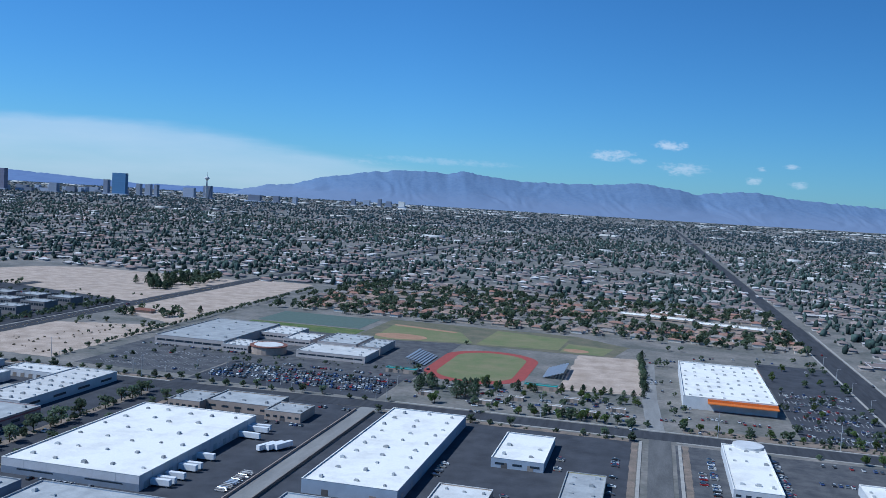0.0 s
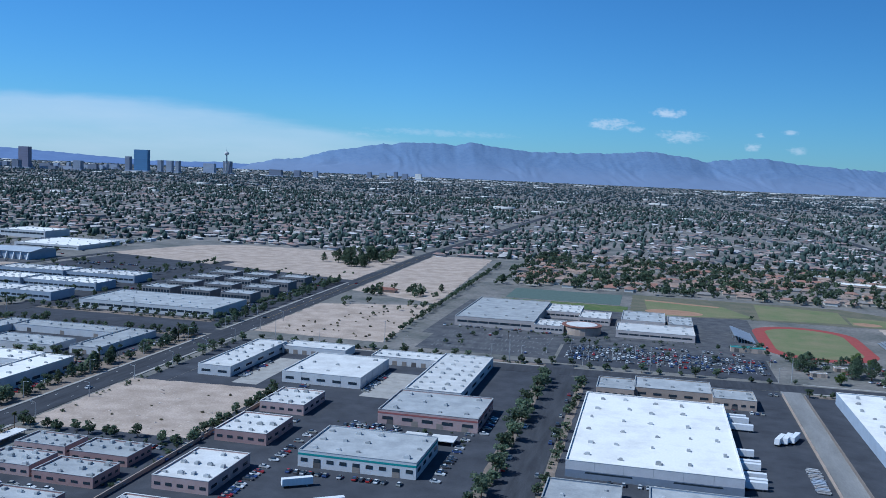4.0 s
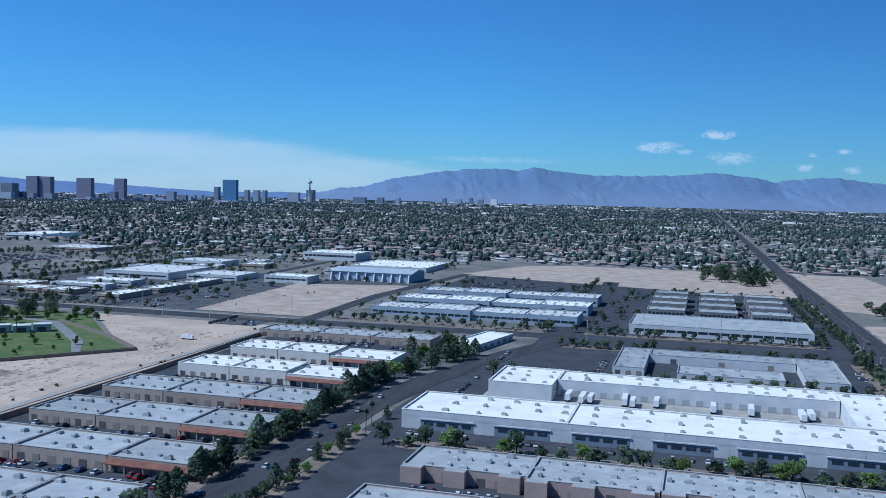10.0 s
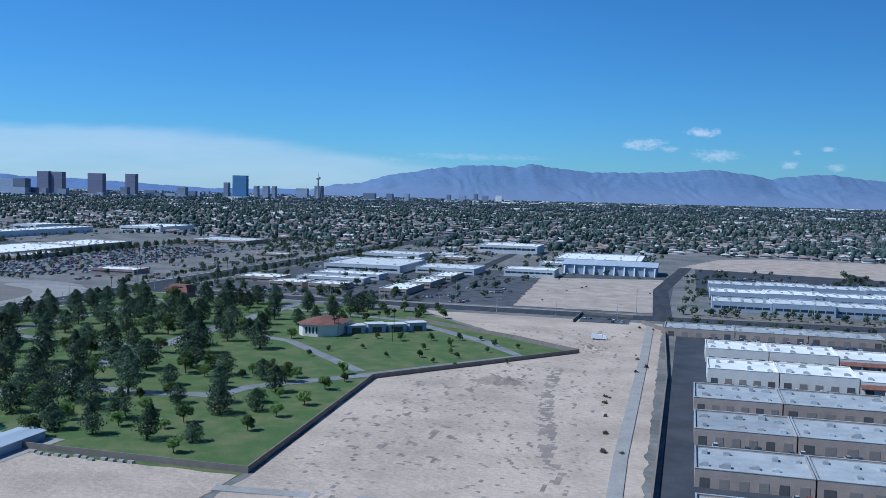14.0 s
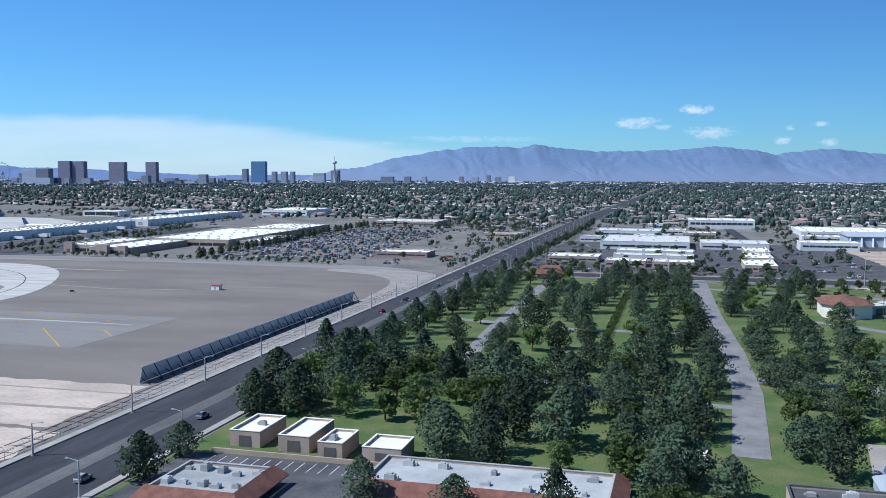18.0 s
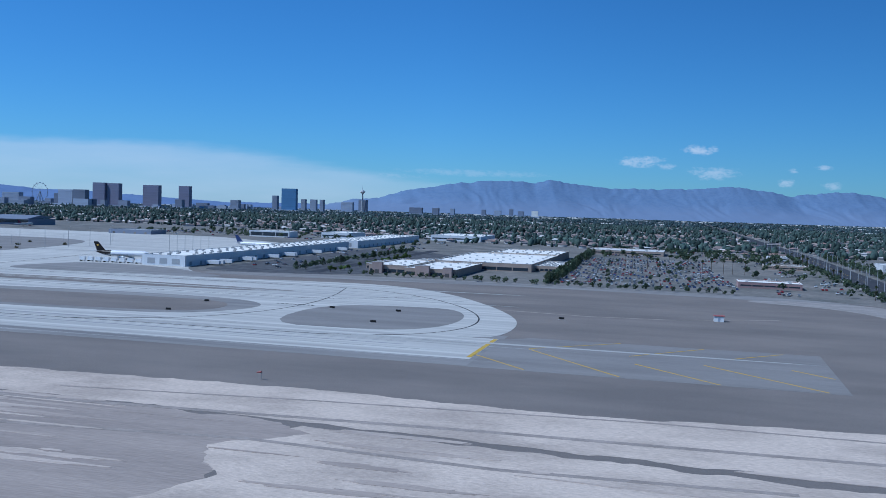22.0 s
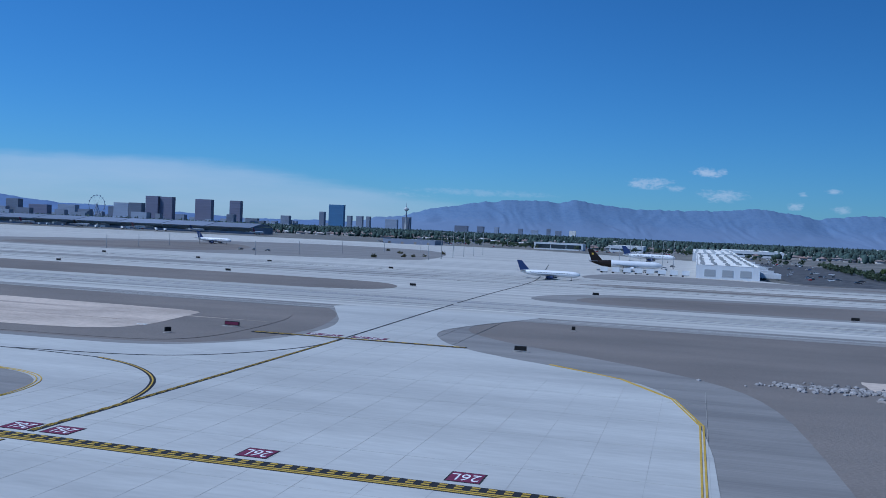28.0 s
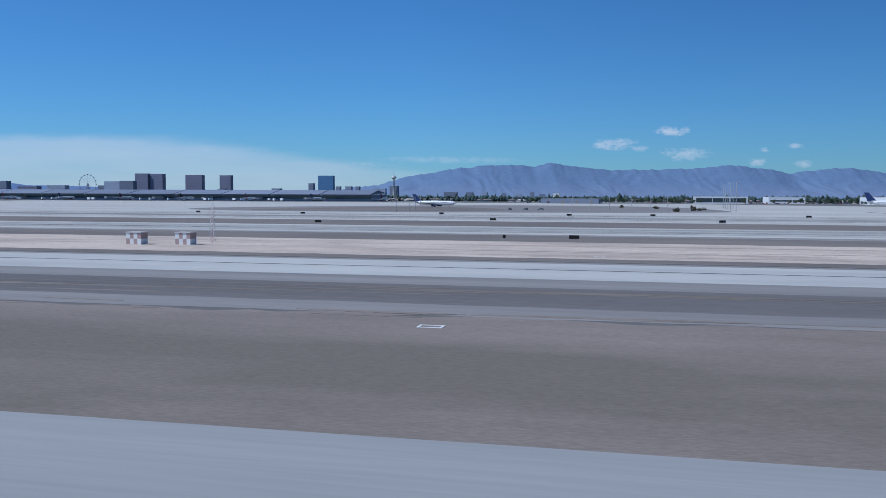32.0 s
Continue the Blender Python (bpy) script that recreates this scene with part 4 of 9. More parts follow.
# apron north of the taxiways
flat("apron", curvy([(-620, 114.6), (-379, 114.6), (-379, 122), (-388, 133), (-391, 205), (-440, 240), (-620, 240)]), M_CONC, "wide pale concrete apron", "apron", 0.017)
flat("shoulder", curvy([(-408.2, 115.6), (-408.4, 124), (-405.4, 131.4), (-398, 132), (-388, 129.5), (-380, 124), (-372, 118.8), (-381, 116.2), (-396, 115.6)]), M_GREYBAND, "dark grey asphalt wedge before the cargo hall", "apron", 0.0265)
flat("infield", curvy([(-512, 128), (-480, 126), (-455, 131), (-437, 139), (-434.5, 147), (-440, 178), (-452, 196), (-478, 198), (-492, 187), (-520, 150)]), M_OVER, "grey-brown gravel patch by the apron", "airfield", 0.028)
flat("infield", ragged(curvy([(-508, 131), (-482, 130), (-466, 136), (-470, 158), (-486, 176), (-500, 160)]), 0.8, 0.8, 7.0), M_BROWN, "browner gravel in the apron patch", "airfield", 0.0295)
flat("apron", curvy([(-384, 127), (-352, 134), (-352, 190), (-384, 220)]), M_LOT, "dark asphalt truck court", "apron", 0.012)
# south taxiway with hold pad
flat("shoulder", curvy([(-620, 34.6), (-424, 34.6), (-417, 33), (-416, 25), (-416, -60), (-388, -60), (-391.8, 34), (-392.6, 43), (-394.9, 47.1), (-400, 51), (-404.5, 54), (-407.5, 58), (-406, 66), (-419.5, 66), (-415.9, 62.2), (-413.9, 55.1), (-413.8, 50.8), (-414.9, 47.4), (-416.9, 44.8), (-424, 44.4), (-620, 44.3)], 2), M_GREYBAND, "grey asphalt shoulder round the hold pad", "taxiway", 0.016)
flat("taxiway", curvy([(-620, 37.45), (-427, 37.45), (-421, 36.9), (-417.5, 36.6), (-415.5, 35.3), (-414.7, 33), (-414.6, 28), (-414.6, -60), (-394.4, -60), (-394.6, 36), (-396.0, 43.6), (-398.8, 46.2), (-405.4, 50.0), (-407.9, 54.4), (-407.9, 58), (-404.5, 66), (-404.5, 67), (-418.4, 67), (-416.6, 63), (-413.4, 56), (-413.2, 50.5), (-414.4, 47.0), (-417, 44.0), (-421, 43.6), (-433, 43.5), (-620, 43.5)], 2), M_CONC2, "pale concrete taxiway and hold pad", "taxiway", 0.028)
flat("infield", curvy([(-620, 19.4), (-416.5, 19.4), (-416.5, 31.2), (-416.7, 33.2), (-417.6, 34.3), (-419.5, 34.8), (-424, 35.0), (-620, 35.05)]), M_DARKINF, "dark asphalt infield", "airfield", 0.024)
flat("infield", ragged(curvy([(-620, 16.0), (-419.6, 16.0), (-420.2, 24), (-423.6, 27.6), (-430, 28.7), (-620, 28.7)], 2), 0.6, 0.5, 5.0), M_VERGE, "brown-grey gravel beside the runway", "airfield", 0.029)
flat("infield", ragged(curvy([(-620, 28.9), (-430, 28.9), (-422.2, 29.9), (-419.3, 30.7), (-420, 31.5), (-424.5, 31.0), (-430, 30.7), (-620, 30.7)], 2), 0.12, 0.5, 1.0), M_GREYBAND, "pale worn strip across the infield", "airfield", 0.0305)
flat("infield", curvy([(-620, 44.4), (-433, 44.5), (-421, 45.0), (-417.6, 45.6), (-416.4, 48), (-416.4, 53), (-417.0, 58), (-419.4, 62.0), (-424, 63.4), (-445, 65.0), (-620, 65.7)], 2), M_BROWN, "brown gravel infield", "airfield", 0.024)
flat("airfield_sand", ragged(curvy([(-620, 46.8), (-436, 46.2), (-424, 46.9), (-421.0, 48.6), (-421.9, 54.8), (-422.2, 57.3), (-428, 57.6), (-445, 58.0), (-620, 58.0)], 2), 0.35, 0.5, 3.0), M_SAND, "pale sand between the taxiways", "sand", 0.030)
flat("runway", rect(-620, -300, -2, 19.5), M_RUNSHOULDER, "pale paved edge of the landing runway", "runway", 0.031)

# ---- drifts and worn streaks ----
rd_ = random.Random(91)


def drifts(name, ma, label, cat, n, box, lx, ly, z):
    """Thin uneven streaks of loose material lying on the surface."""
    mb = MB()
    for k in range(n):
        cx, cy, a, b = rd_.uniform(box[0], box[1]), rd_.uniform(box[2], box[3]), rd_.uniform(*lx), rd_.uniform(*ly)
        tilt = rd_.uniform(-0.03, 0.03)
        pts = []
        for i in range(26):
            t = 2 * math.pi * i / 26
            q = 1 + 0.55 * noise.noise(Vector((3 * math.cos(t) + k, 3 * math.sin(t), k * 1.7)))
            x, y = a * math.cos(t) * q, b * math.sin(t) * q
            pts.append((cx + x - y * tilt, cy + y + x * tilt))
        mb.prism(pts, -0.02, z + 0.00012 * k)
    return solo(name, mb, ma, label, cat, "stuff")


drifts("sand_drift", M_SAND2, "tan sand drifted over the gravel in streaks", "sand", 26, (-376, -336, 24, 48), (1.5, 8), (0.05, 0.35), 0.020)
drifts("sand_drift", M_SAND, "pale windblown sand streaks", "sand", 34, (-378, -338, 28, 46), (0.8, 5), (0.03, 0.16), 0.0215)
drifts("gravel_drift", M_SAND2, "tan gravel washed across the pale sand", "gravel", 60, (-338, -292, 24, 44), (0.4, 4), (0.05, 0.35), 0.0220)
drifts("gravel_drift", M_SAND2, "tan streaks worn through the sand", "gravel", 34, (-560, -426, 47, 57), (2, 14), (0.05, 0.28), 0.0325)
drifts("gravel_drift", M_VERGE, "brown-grey gravel scattered over the dark infield", "gravel", 70, (-560, -421, 28.4, 29.6), (0.4, 2.4), (0.02, 0.16), 0.0312)
drifts("gravel_drift", M_VERGE, "brown-grey gravel washed along the dark infield", "gravel", 60, (-560, -424, 31.2, 34.6), (1.5, 9), (0.02, 0.14), 0.0250)
drifts("worn_streak", M_WORN, "grey tyre-darkened streaks along the taxiway", "taxiway", 90, (-560, -345, 95, 118), (6, 30), (0.06, 0.5), 0.0260)
drifts("worn_streak", M_WORN, "grey tyre-darkened streaks along the runway", "runway", 70, (-560, -332, 69, 76.4), (8, 34), (0.06, 0.45), 0.0290)
drifts("worn_streak", M_WORN, "pale worn streaks on the shoulder", "runway", 40, (-560, -330, 64.0, 66.4), (5, 24), (0.02, 0.10), 0.0160)

# ---- mountains ----
def ridge(name, ma, prof, depth, label, seed, rough=1.0):
    """A range of rock as a folded sheet with spurs running down from an uneven crest."""
    a = radians(15.5)
    f, r = Vector((-math.sin(a), math.cos(a), 0)), Vector((math.cos(a), math.sin(a), 0))
    base, cols, rows = Vector((-220, 0, 0)), 460, 30
    us, vs = [p[0] for p in prof], [p[1] for p in prof]
    mb = MB()
    for i in range(cols + 1):
        u = us[0] + (us[-1] - us[0]) * i / cols
        crest = 16 + float(np.interp(u, us, vs)) * depth
        knob = rough * 9 * (noise.fractal(Vector((u * 42, seed, 0)), 0.9, 2.2, 5))
        jag = rough * 6 * noise.fractal(Vector((u * 170, seed + 4, 1)), 0.7, 2.2, 4)
        floor = -40.0
        for j in range(rows + 1):
            s = j / rows
            # ridges and gullies run down and aslant from the crest, branching as they go
            qx, qy = u * depth / 190, s * 2.8
            warp = noise.noise(Vector((qx * 0.6, qy * 0.6, seed)))
            spur = 0.62 - 1.9 * abs(noise.fractal(Vector((qx + 0.9 * qy * warp + 0.5 * warp, qy * 0.55 + warp, 3.1 + seed)), 1.0, 2.1, 3))
            fold = 0.5 - 1.5 * abs(noise.fractal(Vector((qx * 2.8 + 1.4 * warp, qy * 1.9 + 1.5 * warp, seed)), 0.9, 2.2, 2))
            h = floor + (crest - floor) * (1 - s) ** 1.35 + knob * (1 - s) ** 5 + jag * (1 - s) ** 12 + rough * math.sin(math.pi * s ** 0.8) * (13.0 * spur + 3.0 * fold) * min(1, max(0.1, (crest + 40) / 150))
            back = depth - 420 * s + 6 * spur * math.sin(math.pi * s)
            p = base + f * back + r * (u * depth)
            mb.v.append((p.x, p.y, h))
    w = rows + 1
    for i in range(cols):
        for j in range(rows):
            mb.f.append((i * w + j, i * w + j + 1, (i + 1) * w + j + 1, (i + 1) * w + j))
    return solo(name, mb, ma, label, "mountain", "structure", smooth=True)


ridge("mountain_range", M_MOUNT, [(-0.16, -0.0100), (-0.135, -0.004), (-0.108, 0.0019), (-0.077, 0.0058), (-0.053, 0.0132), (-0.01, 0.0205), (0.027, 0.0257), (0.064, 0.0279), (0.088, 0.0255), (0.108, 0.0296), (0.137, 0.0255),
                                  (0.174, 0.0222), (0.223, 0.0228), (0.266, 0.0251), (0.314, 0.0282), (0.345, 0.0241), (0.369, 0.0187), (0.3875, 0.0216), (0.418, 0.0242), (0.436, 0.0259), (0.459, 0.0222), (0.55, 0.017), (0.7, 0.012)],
      4760, "long bare desert mountain range tinted blue-grey for haze", 1.7, 0.75)
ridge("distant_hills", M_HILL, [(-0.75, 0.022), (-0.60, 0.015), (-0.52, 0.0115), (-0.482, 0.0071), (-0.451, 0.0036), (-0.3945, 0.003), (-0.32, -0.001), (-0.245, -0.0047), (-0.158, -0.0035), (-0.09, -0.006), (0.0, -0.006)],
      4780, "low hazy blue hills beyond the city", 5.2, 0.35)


# ---- buildings of the business parks ----
UNIT = MB().box(-0.21, 0.21, -0.15, 0.15, 0.0, 0.20, 0.015).box(-0.12, 0.10, -0.10, 0.10, 0.20, 0.235, 0.01).box(0.21, 0.33, -0.07, 0.07, 0.02, 0.13, 0.01).mesh("roof_unit", M_UNIT)
rng = random.Random(5)
FOOT = []


def ring(mb, w, d, t, z0, z1):
    """A closed wall of thickness t round an oblong."""
    q = ((-1, -1), (1, -1), (1, 1), (-1, 1))
    v = [(i * (w - k), j * (d - k), z) for k in (0, t) for z in (z0, z1) for i, j in q]
    f = []
    for i in range(4):
        j = (i + 1) % 4
        f += [(i, j, 4 + j, 4 + i), (8 + j, 8 + i, 12 + i, 12 + j), (4 + i, 4 + j, 12 + j, 12 + i), (j, i, 8 + i, 8 + j)]
    return mb.add(v, f)


def hall(name, label, cat, x0, x1, y0, y1, h, wall, roof, units=(4, 2), win=0, doors=0, docks=0, band=None, wwin=0, ewin=0, group="", wz=0.45, wh=0.22, door_ma=None, lip=0.12, porch=False):
    """A flat-roofed block: four butted walls with a parapet, a sunk roof, plant on the roof, panes and doors in its faces."""
    FOOT.append((x0, x1, y0, y1))
    cx, cy = (x0 + x1) / 2, (y0 + y1) / 2
    w, d, t = (x1 - x0) / 2, (y1 - y0) / 2, 0.07
    root = thing(name, label, cat, (cx, cy, gz(y0)), group)
    body = MB()
    ring(body, w, d, t, -0.05, h)
    wl = part("wall", body, wall, root)
    rf = part("roof", MB().box(-w + t, w - t, -d + t, d - t, h - lip - 0.06, h - lip), roof, root)
    part("parapet_cap", ring(MB(), w + 0.02, d + 0.02, t + 0.04, h, h + 0.03), roof, root)
    nx, ny = units
    plant_mb = MB()
    for i in range(nx):
        for j in range(ny):
            if rng.random() < 0.12:
                continue
            if y0 > 129:
                ux, uy, q = -w + 2 * w * (i + 0.5 + rng.uniform(-0.15, 0.15)) / nx, -d + 2 * d * (j + 0.5 + rng.uniform(-0.12, 0.12)) / ny, rng.uniform(0.8, 1.2)
                plant_mb.box(ux - 0.21 * q, ux + 0.21 * q, uy - 0.15 * q, uy + 0.15 * q, h - lip, h - lip + 0.2 * q, 0.015)
                continue
            ob = put("roof_unit", UNIT, rf, (-w + 2 * w * (i + 0.5 + rng.uniform(-0.15, 0.15)) / nx, -d + 2 * d * (j + 0.5 + rng.uniform(-0.12, 0.12)) / ny, h - lip))
            ob.rotation_euler[2] = rng.choice((0, math.pi / 2, math.pi))
            s = rng.uniform(0.75, 1.25)
            ob.scale = (s, s, s * rng.uniform(0.8, 1.2))
    if plant_mb.v:
        tagged(part("roof_plant", plant_mb, M_UNIT, rf), kind="stuff")
    if win and y0 > 129:
        wb = part("window_band", MB().box(-w * 0.94, w * 0.94, -d - 0.015, -d - 0.002, h * (wz - wh / 2), h * (wz + wh / 2)), M_GLASS, root)
        mull = MB()
        for i in range(win + 1):
            xm = -w * 0.94 + 1.88 * w * i / win
            mull.box(xm - 0.06, xm + 0.06, -d - 0.022, -d - 0.016, h * (wz - wh / 2), h * (wz + wh / 2))
        tagged(part("window_frame", mull, wall, wb), kind="stuff")
        win = 0
    if band:
        part("painted_band", MB().box(-w - 0.012, w + 0.012, -d - 0.012, -d - 0.002, h * 0.72, h * 0.84).box(w + 0.002, w + 0.012, -d, d, h * 0.72, h * 0.84), band, root)
    if y0 < 129 and w > 4.4 and not doors:
        jm = MB()
        n = int(2 * w / 2.3)
        for i in range(1, n):
            xj = -w + 2 * w * i / n
            jm.box(xj - 0.012, xj + 0.012, -d - 0.008, -d - 0.001, 0, h - 0.02)
        for i in range(1, int(2 * d / 2.3)):
            yj = -d + 2 * d * i / int(2 * d / 2.3)
            jm.box(w + 0.001, w + 0.008, yj - 0.012, yj + 0.012, 0, h - 0.02)
        tagged(part("panel_joints", jm, M_UNIT, wl), kind="stuff")
    if porch:
        part("tiled_canopy", MB().add([(-w, -d - 0.5, 0.66), (w + 0.4, -d - 0.5, 0.66), (w + 0.1, -d - 0.01, 0.95), (-w, -d - 0.01, 0.95), (-w, -d - 0.5, 0.6), (w + 0.4, -d - 0.5, 0.6), (w + 0.1, -d - 0.01, 0.87), (-w, -d - 0.01, 0.87)],
                                       [(0, 1, 2, 3), (7, 6, 5, 4), (0, 4, 5, 1), (1, 5, 6, 2), (3, 7, 4, 0)]), M_TILE, root)
        for i in range(5):
            part("canopy_post", MB().box(-w + 0.1 + i * (2 * w) / 4.2, -w + 0.18 + i * (2 * w) / 4.2, -d - 0.47, -d - 0.4, -0.04, 0.6), wall, root)
    for i in range(win):
        block("window", M_GLASS, wl, -w + 2 * w * (i + 0.5) / win, -d - 0.004, h * wz, 2 * w / win * 0.55, 0.03, h * wh)
    for i in range(doors):
        block("roller_door", door_ma or (M_TDOOR if i % 4 else M_DDOOR), wl, -w + 2 * w * (i + 0.5) / doors, -d - 0.004, 0.30, min(0.7, 2 * w / doors * 0.5), 0.03, 0.6)
    for i in range(docks):
        block("dock_door", M_DOOR, wl, w + 0.004, -d + 2 * d * (i + 0.5) / docks, 0.42, 0.03, min(0.7, 2 * d / docks * 0.45), 0.62)
    for i in range(wwin):
        block("window", M_GLASS, wl, -w - 0.004, -d + 2 * d * (i + 0.5) / wwin, h * wz, 0.03, 2 * d / wwin * 0.5, h * wh)
    for i in range(ewin):
        block("window", M_GLASS, wl, w + 0.004, -d + 2 * d * (i + 0.5) / ewin, h * wz, 0.03, 2 * d / ewin * 0.5, h * wh)
    return root


wh_ = hall("warehouse", "large warehouse with white roof and blue-grey walls", "warehouse", -62.9, -47.7, 76.8, 102.9, 1.55, M_PIER, M_ROOFW, (5, 6), win=2, docks=11, wz=0.36, wh=0.1)
part("base_band", MB().box(-7.615, 7.615, -13.066, -13.056, -0.03, 0.72), M_BASE, wh_, "slate-blue painted wall base")
hall("warehouse", "long warehouse with white membrane roof", "warehouse", -33.6, -23.8, 82.7, 115.1, 1.45, M_WALLB, M_ROOFW, (3, 10), doors=2, docks=9)
hall("workshop", "small white-roofed workshop in a yard", "workshop", -17.6, -11.7, 99.1, 110.8, 1.1, M_WALLB, M_ROOFW, (2, 3), win=3, doors=2)
hall("workshop", "grey-roofed workshop beside a lane", "workshop", -9.0, -4.8, 84, 98, 0.9, M_CREAM, M_ROOFG, (2, 5), doors=3)
hall("workshop", "low white-roofed workshop at a yard", "workshop", -21, -15.5, 82.5, 88.5, 0.9, M_WALLT, M_ROOFP, (3, 2), doors=3)
hall("warehouse", "grey-roofed warehouse beside the lane", "warehouse", -55.6, -40.5, 56, 73.2, 1.2, M_WALLB, M_ROOFG, (6, 3), win=6)
hall("workshop", "small grey-roofed block with blue walls", "workshop", -64.0, -57.8, 68.2, 73.2, 1.0, M_BASE, M_ROOFG, (2, 2), win=3, doors=1)
hall("warehouse", "grey-roofed warehouse in a truck yard", "warehouse", -33.6, -16, 58, 79, 1.2, M_WALLB, M_ROOFG, (5, 4), docks=5)
for x0, x1, y0, y1 in ((-62.1, -57.6, 107.2, 113.2), (-57.6, -48.5, 109.0, 115.2), (-48.5, -43.6, 107.2, 112.2)):
    hall("office_block", "tan stucco office block with grey roof", "office", x0, x1, y0, y1, 1.25, M_WALLT, M_ROOFG, (3, 2), win=5, doors=1, group="tan offices before the school")
hall("workshop", "workshop with teal band and pale roof", "workshop", -85.9, -75.1, 71.3, 79.4, 1.5, M_WALLW, M_ROOFG, (5, 3), win=9, doors=3, band=M_TEAL, ewin=4)
hall("workshop", "workshop with red band and pale roof", "workshop", -83.3, -72.7, 86.8, 95.8, 1.5, M_WALLP, M_ROOFG, (4, 3), win=5, doors=4, band=M_RED, ewin=3)
hall("workshop", "pale workshop wing with grey roof", "workshop", -110.5, -106.1, 99.4, 117.1, 1.3, M_WALLW, M_ROOFP, (3, 7), win=2, ewin=5)
hall("workshop", "low pale strip of workshops", "workshop", -106.0, -96.7, 115.2, 119.4, 1.1, M_WALLW, M_ROOFP, (6, 1), doors=7)
hall("workshop", "workshop with a shallow cream roof", "workshop", -99.4, -89.4, 99.6, 111.5, 1.4, M_WALLW, M_ROOFP, (3, 3), win=5)
hall("workshop", "low pale strip of workshops", "workshop", -92.6, -83.3, 113.9, 118.4, 1.1, M_WALLW, M_ROOFP, (7, 1), doors=7)
hall("workshop", "pale workshop wing with grey roof", "workshop", -83.2, -76.6, 97.0, 118.0, 1.4, M_WALLW, M_ROOFP, (4, 8), ewin=4, win=3)
for i, (x0, x1, y0, y1) in enumerate(((-96.4, -91.4, 86.5, 93.0), (-96.1, -90.8, 75.6, 82.1), (-94.8, -89.8, 62.2, 69.9), (-94.5, -89.5, 50, 58), (-110.9, -105.8, 66.5, 69.9), (-104.9, -99.3, 65.9, 69.8), (-110.4, -105.4, 61.2, 65.0), (-104.6, -99.0, 60.5, 64.3), (-110.2, -105.4, 52, 57), (-104.6, -99.0, 52, 57))):
    hall("office_block", "pink stucco office with dark base and grey roof", "office", x0, x1, y0, y1, 1.15 if i < 4 else 0.95, M_WALLP if i % 2 == 0 else M_WALLD, M_ROOFG if i > 3 else M_ROOFP, (4, 3), win=5, ewin=4, group="pink offices")
# white distribution centre
dc = hall("distribution_centre", "long white-roofed distribution centre, south wing", "warehouse", -166.6, -125.4, 74.2, 81.6, 1.6, M_WALLW, M_ROOFW, (17, 3))
# Bays are dark slate panels laid on the wall face.
for k in range(6):
    xk = -18.0 + k * 6.4
    bay = part("bay", MB().box(xk - 0.9, xk + 3.7, -3.716, -3.706, -0.03, 0.86), M_BASE, dc, "dark flat bay panel with ribbon windows")
    part("hood", MB().box(xk - 1.0, xk + 3.8, -3.80, -3.706, 0.86, 0.95), M_PIER, bay)
    for j in range(4):
        part("window", MB().box(xk - 0.6 + j * 1.1, xk + 0.2 + j * 1.1, -3.726, -3.717, 0.36, 0.68), M_GLASS, bay)
part("wall_band", MB().box(-20.6, 20.6, -3.708, -3.702, 1.02, 1.22), M_PIER, dc, "pale lilac band")
part("roof_seam", MB().box(-6.7, -6.5, -3.6, 3.6, 1.44, 1.6), M_ROOFP, dc)
hall("distribution_centre", "long white-roofed distribution centre, north wing", "warehouse", -156.0, -129.8, 91.6, 96.4, 1.6, M_WALLW, M_ROOFW, (15, 2), doors=20, door_ma=M_DOOR)
hall("distribution_centre", "white-roofed block linking the two wings", "warehouse", -129.7, -125.4, 81.7, 95.8, 1.6, M_WALLW, M_ROOFW, (2, 5), ewin=5, wz=0.3)
hall("distribution_centre", "white-roofed corner block of the north wing", "warehouse", -162.4, -156.1, 88.6, 96.8, 1.6, M_WALLW, M_ROOFW, (3, 3))
for a in ((-151.8, -148.3, 104.5, 118.0), (-148.2, -131.6, 113.8, 118.0), (-131.5, -127.1, 103.6, 118.0), (-144.7, -133.6, 102.8, 108.0)):
    hall("workshop", "grey-roofed workshop round a court", "workshop", *a, 1.0, M_WALLW, M_ROOFG, (max(2, int((a[1] - a[0]) / 1.8)), max(1, int((a[3] - a[2]) / 2.4))), doors=3, win=0, group="workshops round a court")
hall("office_block", "broad two-storey office with ribbon windows and grey roof", "office", -152.5, -127.2, 136.1, 149.0, 1.5, M_WALLW, M_ROOFG, (9, 4), win=16, wz=0.5, wh=0.25)
for i in range(3):
    for j in range(4):
        x, y = -151 + i * 8.2, 153.5 + j * 9
        hall("office_block", "three-storey brown-grey office with flat grey roof", "office", x, x + 6.0, y, y + 4.6, 1.75, M_OFFICE, M_ROOFG, (3, 2), win=9, wz=0.62, wh=0.3, group="office park")
for i in range(4):
    x0 = -162.1 + i * 8.8
    wr = hall("workshop", "pink-tan workshop row with stepped front and grey roof", "workshop", x0, x0 + 8.75, 61.0 - (i % 2) * 0.4, 66.0, 1.1, M_WALLQ, M_ROOFG, (7, 3), win=0, doors=7, group="tan workshops by the white centre")
    front = -(66.0 - 61.0 + (i % 2) * 0.4) / 2
    for xk in (-4.3, -1.2, 2.6):
        part("front_bay", MB().box(xk, xk + 1.5, front - 0.75, front - 0.02, -0.05, 1.13), M_WALLQ, wr)
        part("bay_roof", MB().box(xk + 0.06, xk + 1.44, front - 0.69, front - 0.02, 1.131, 1.139), M_ROOFG, wr)
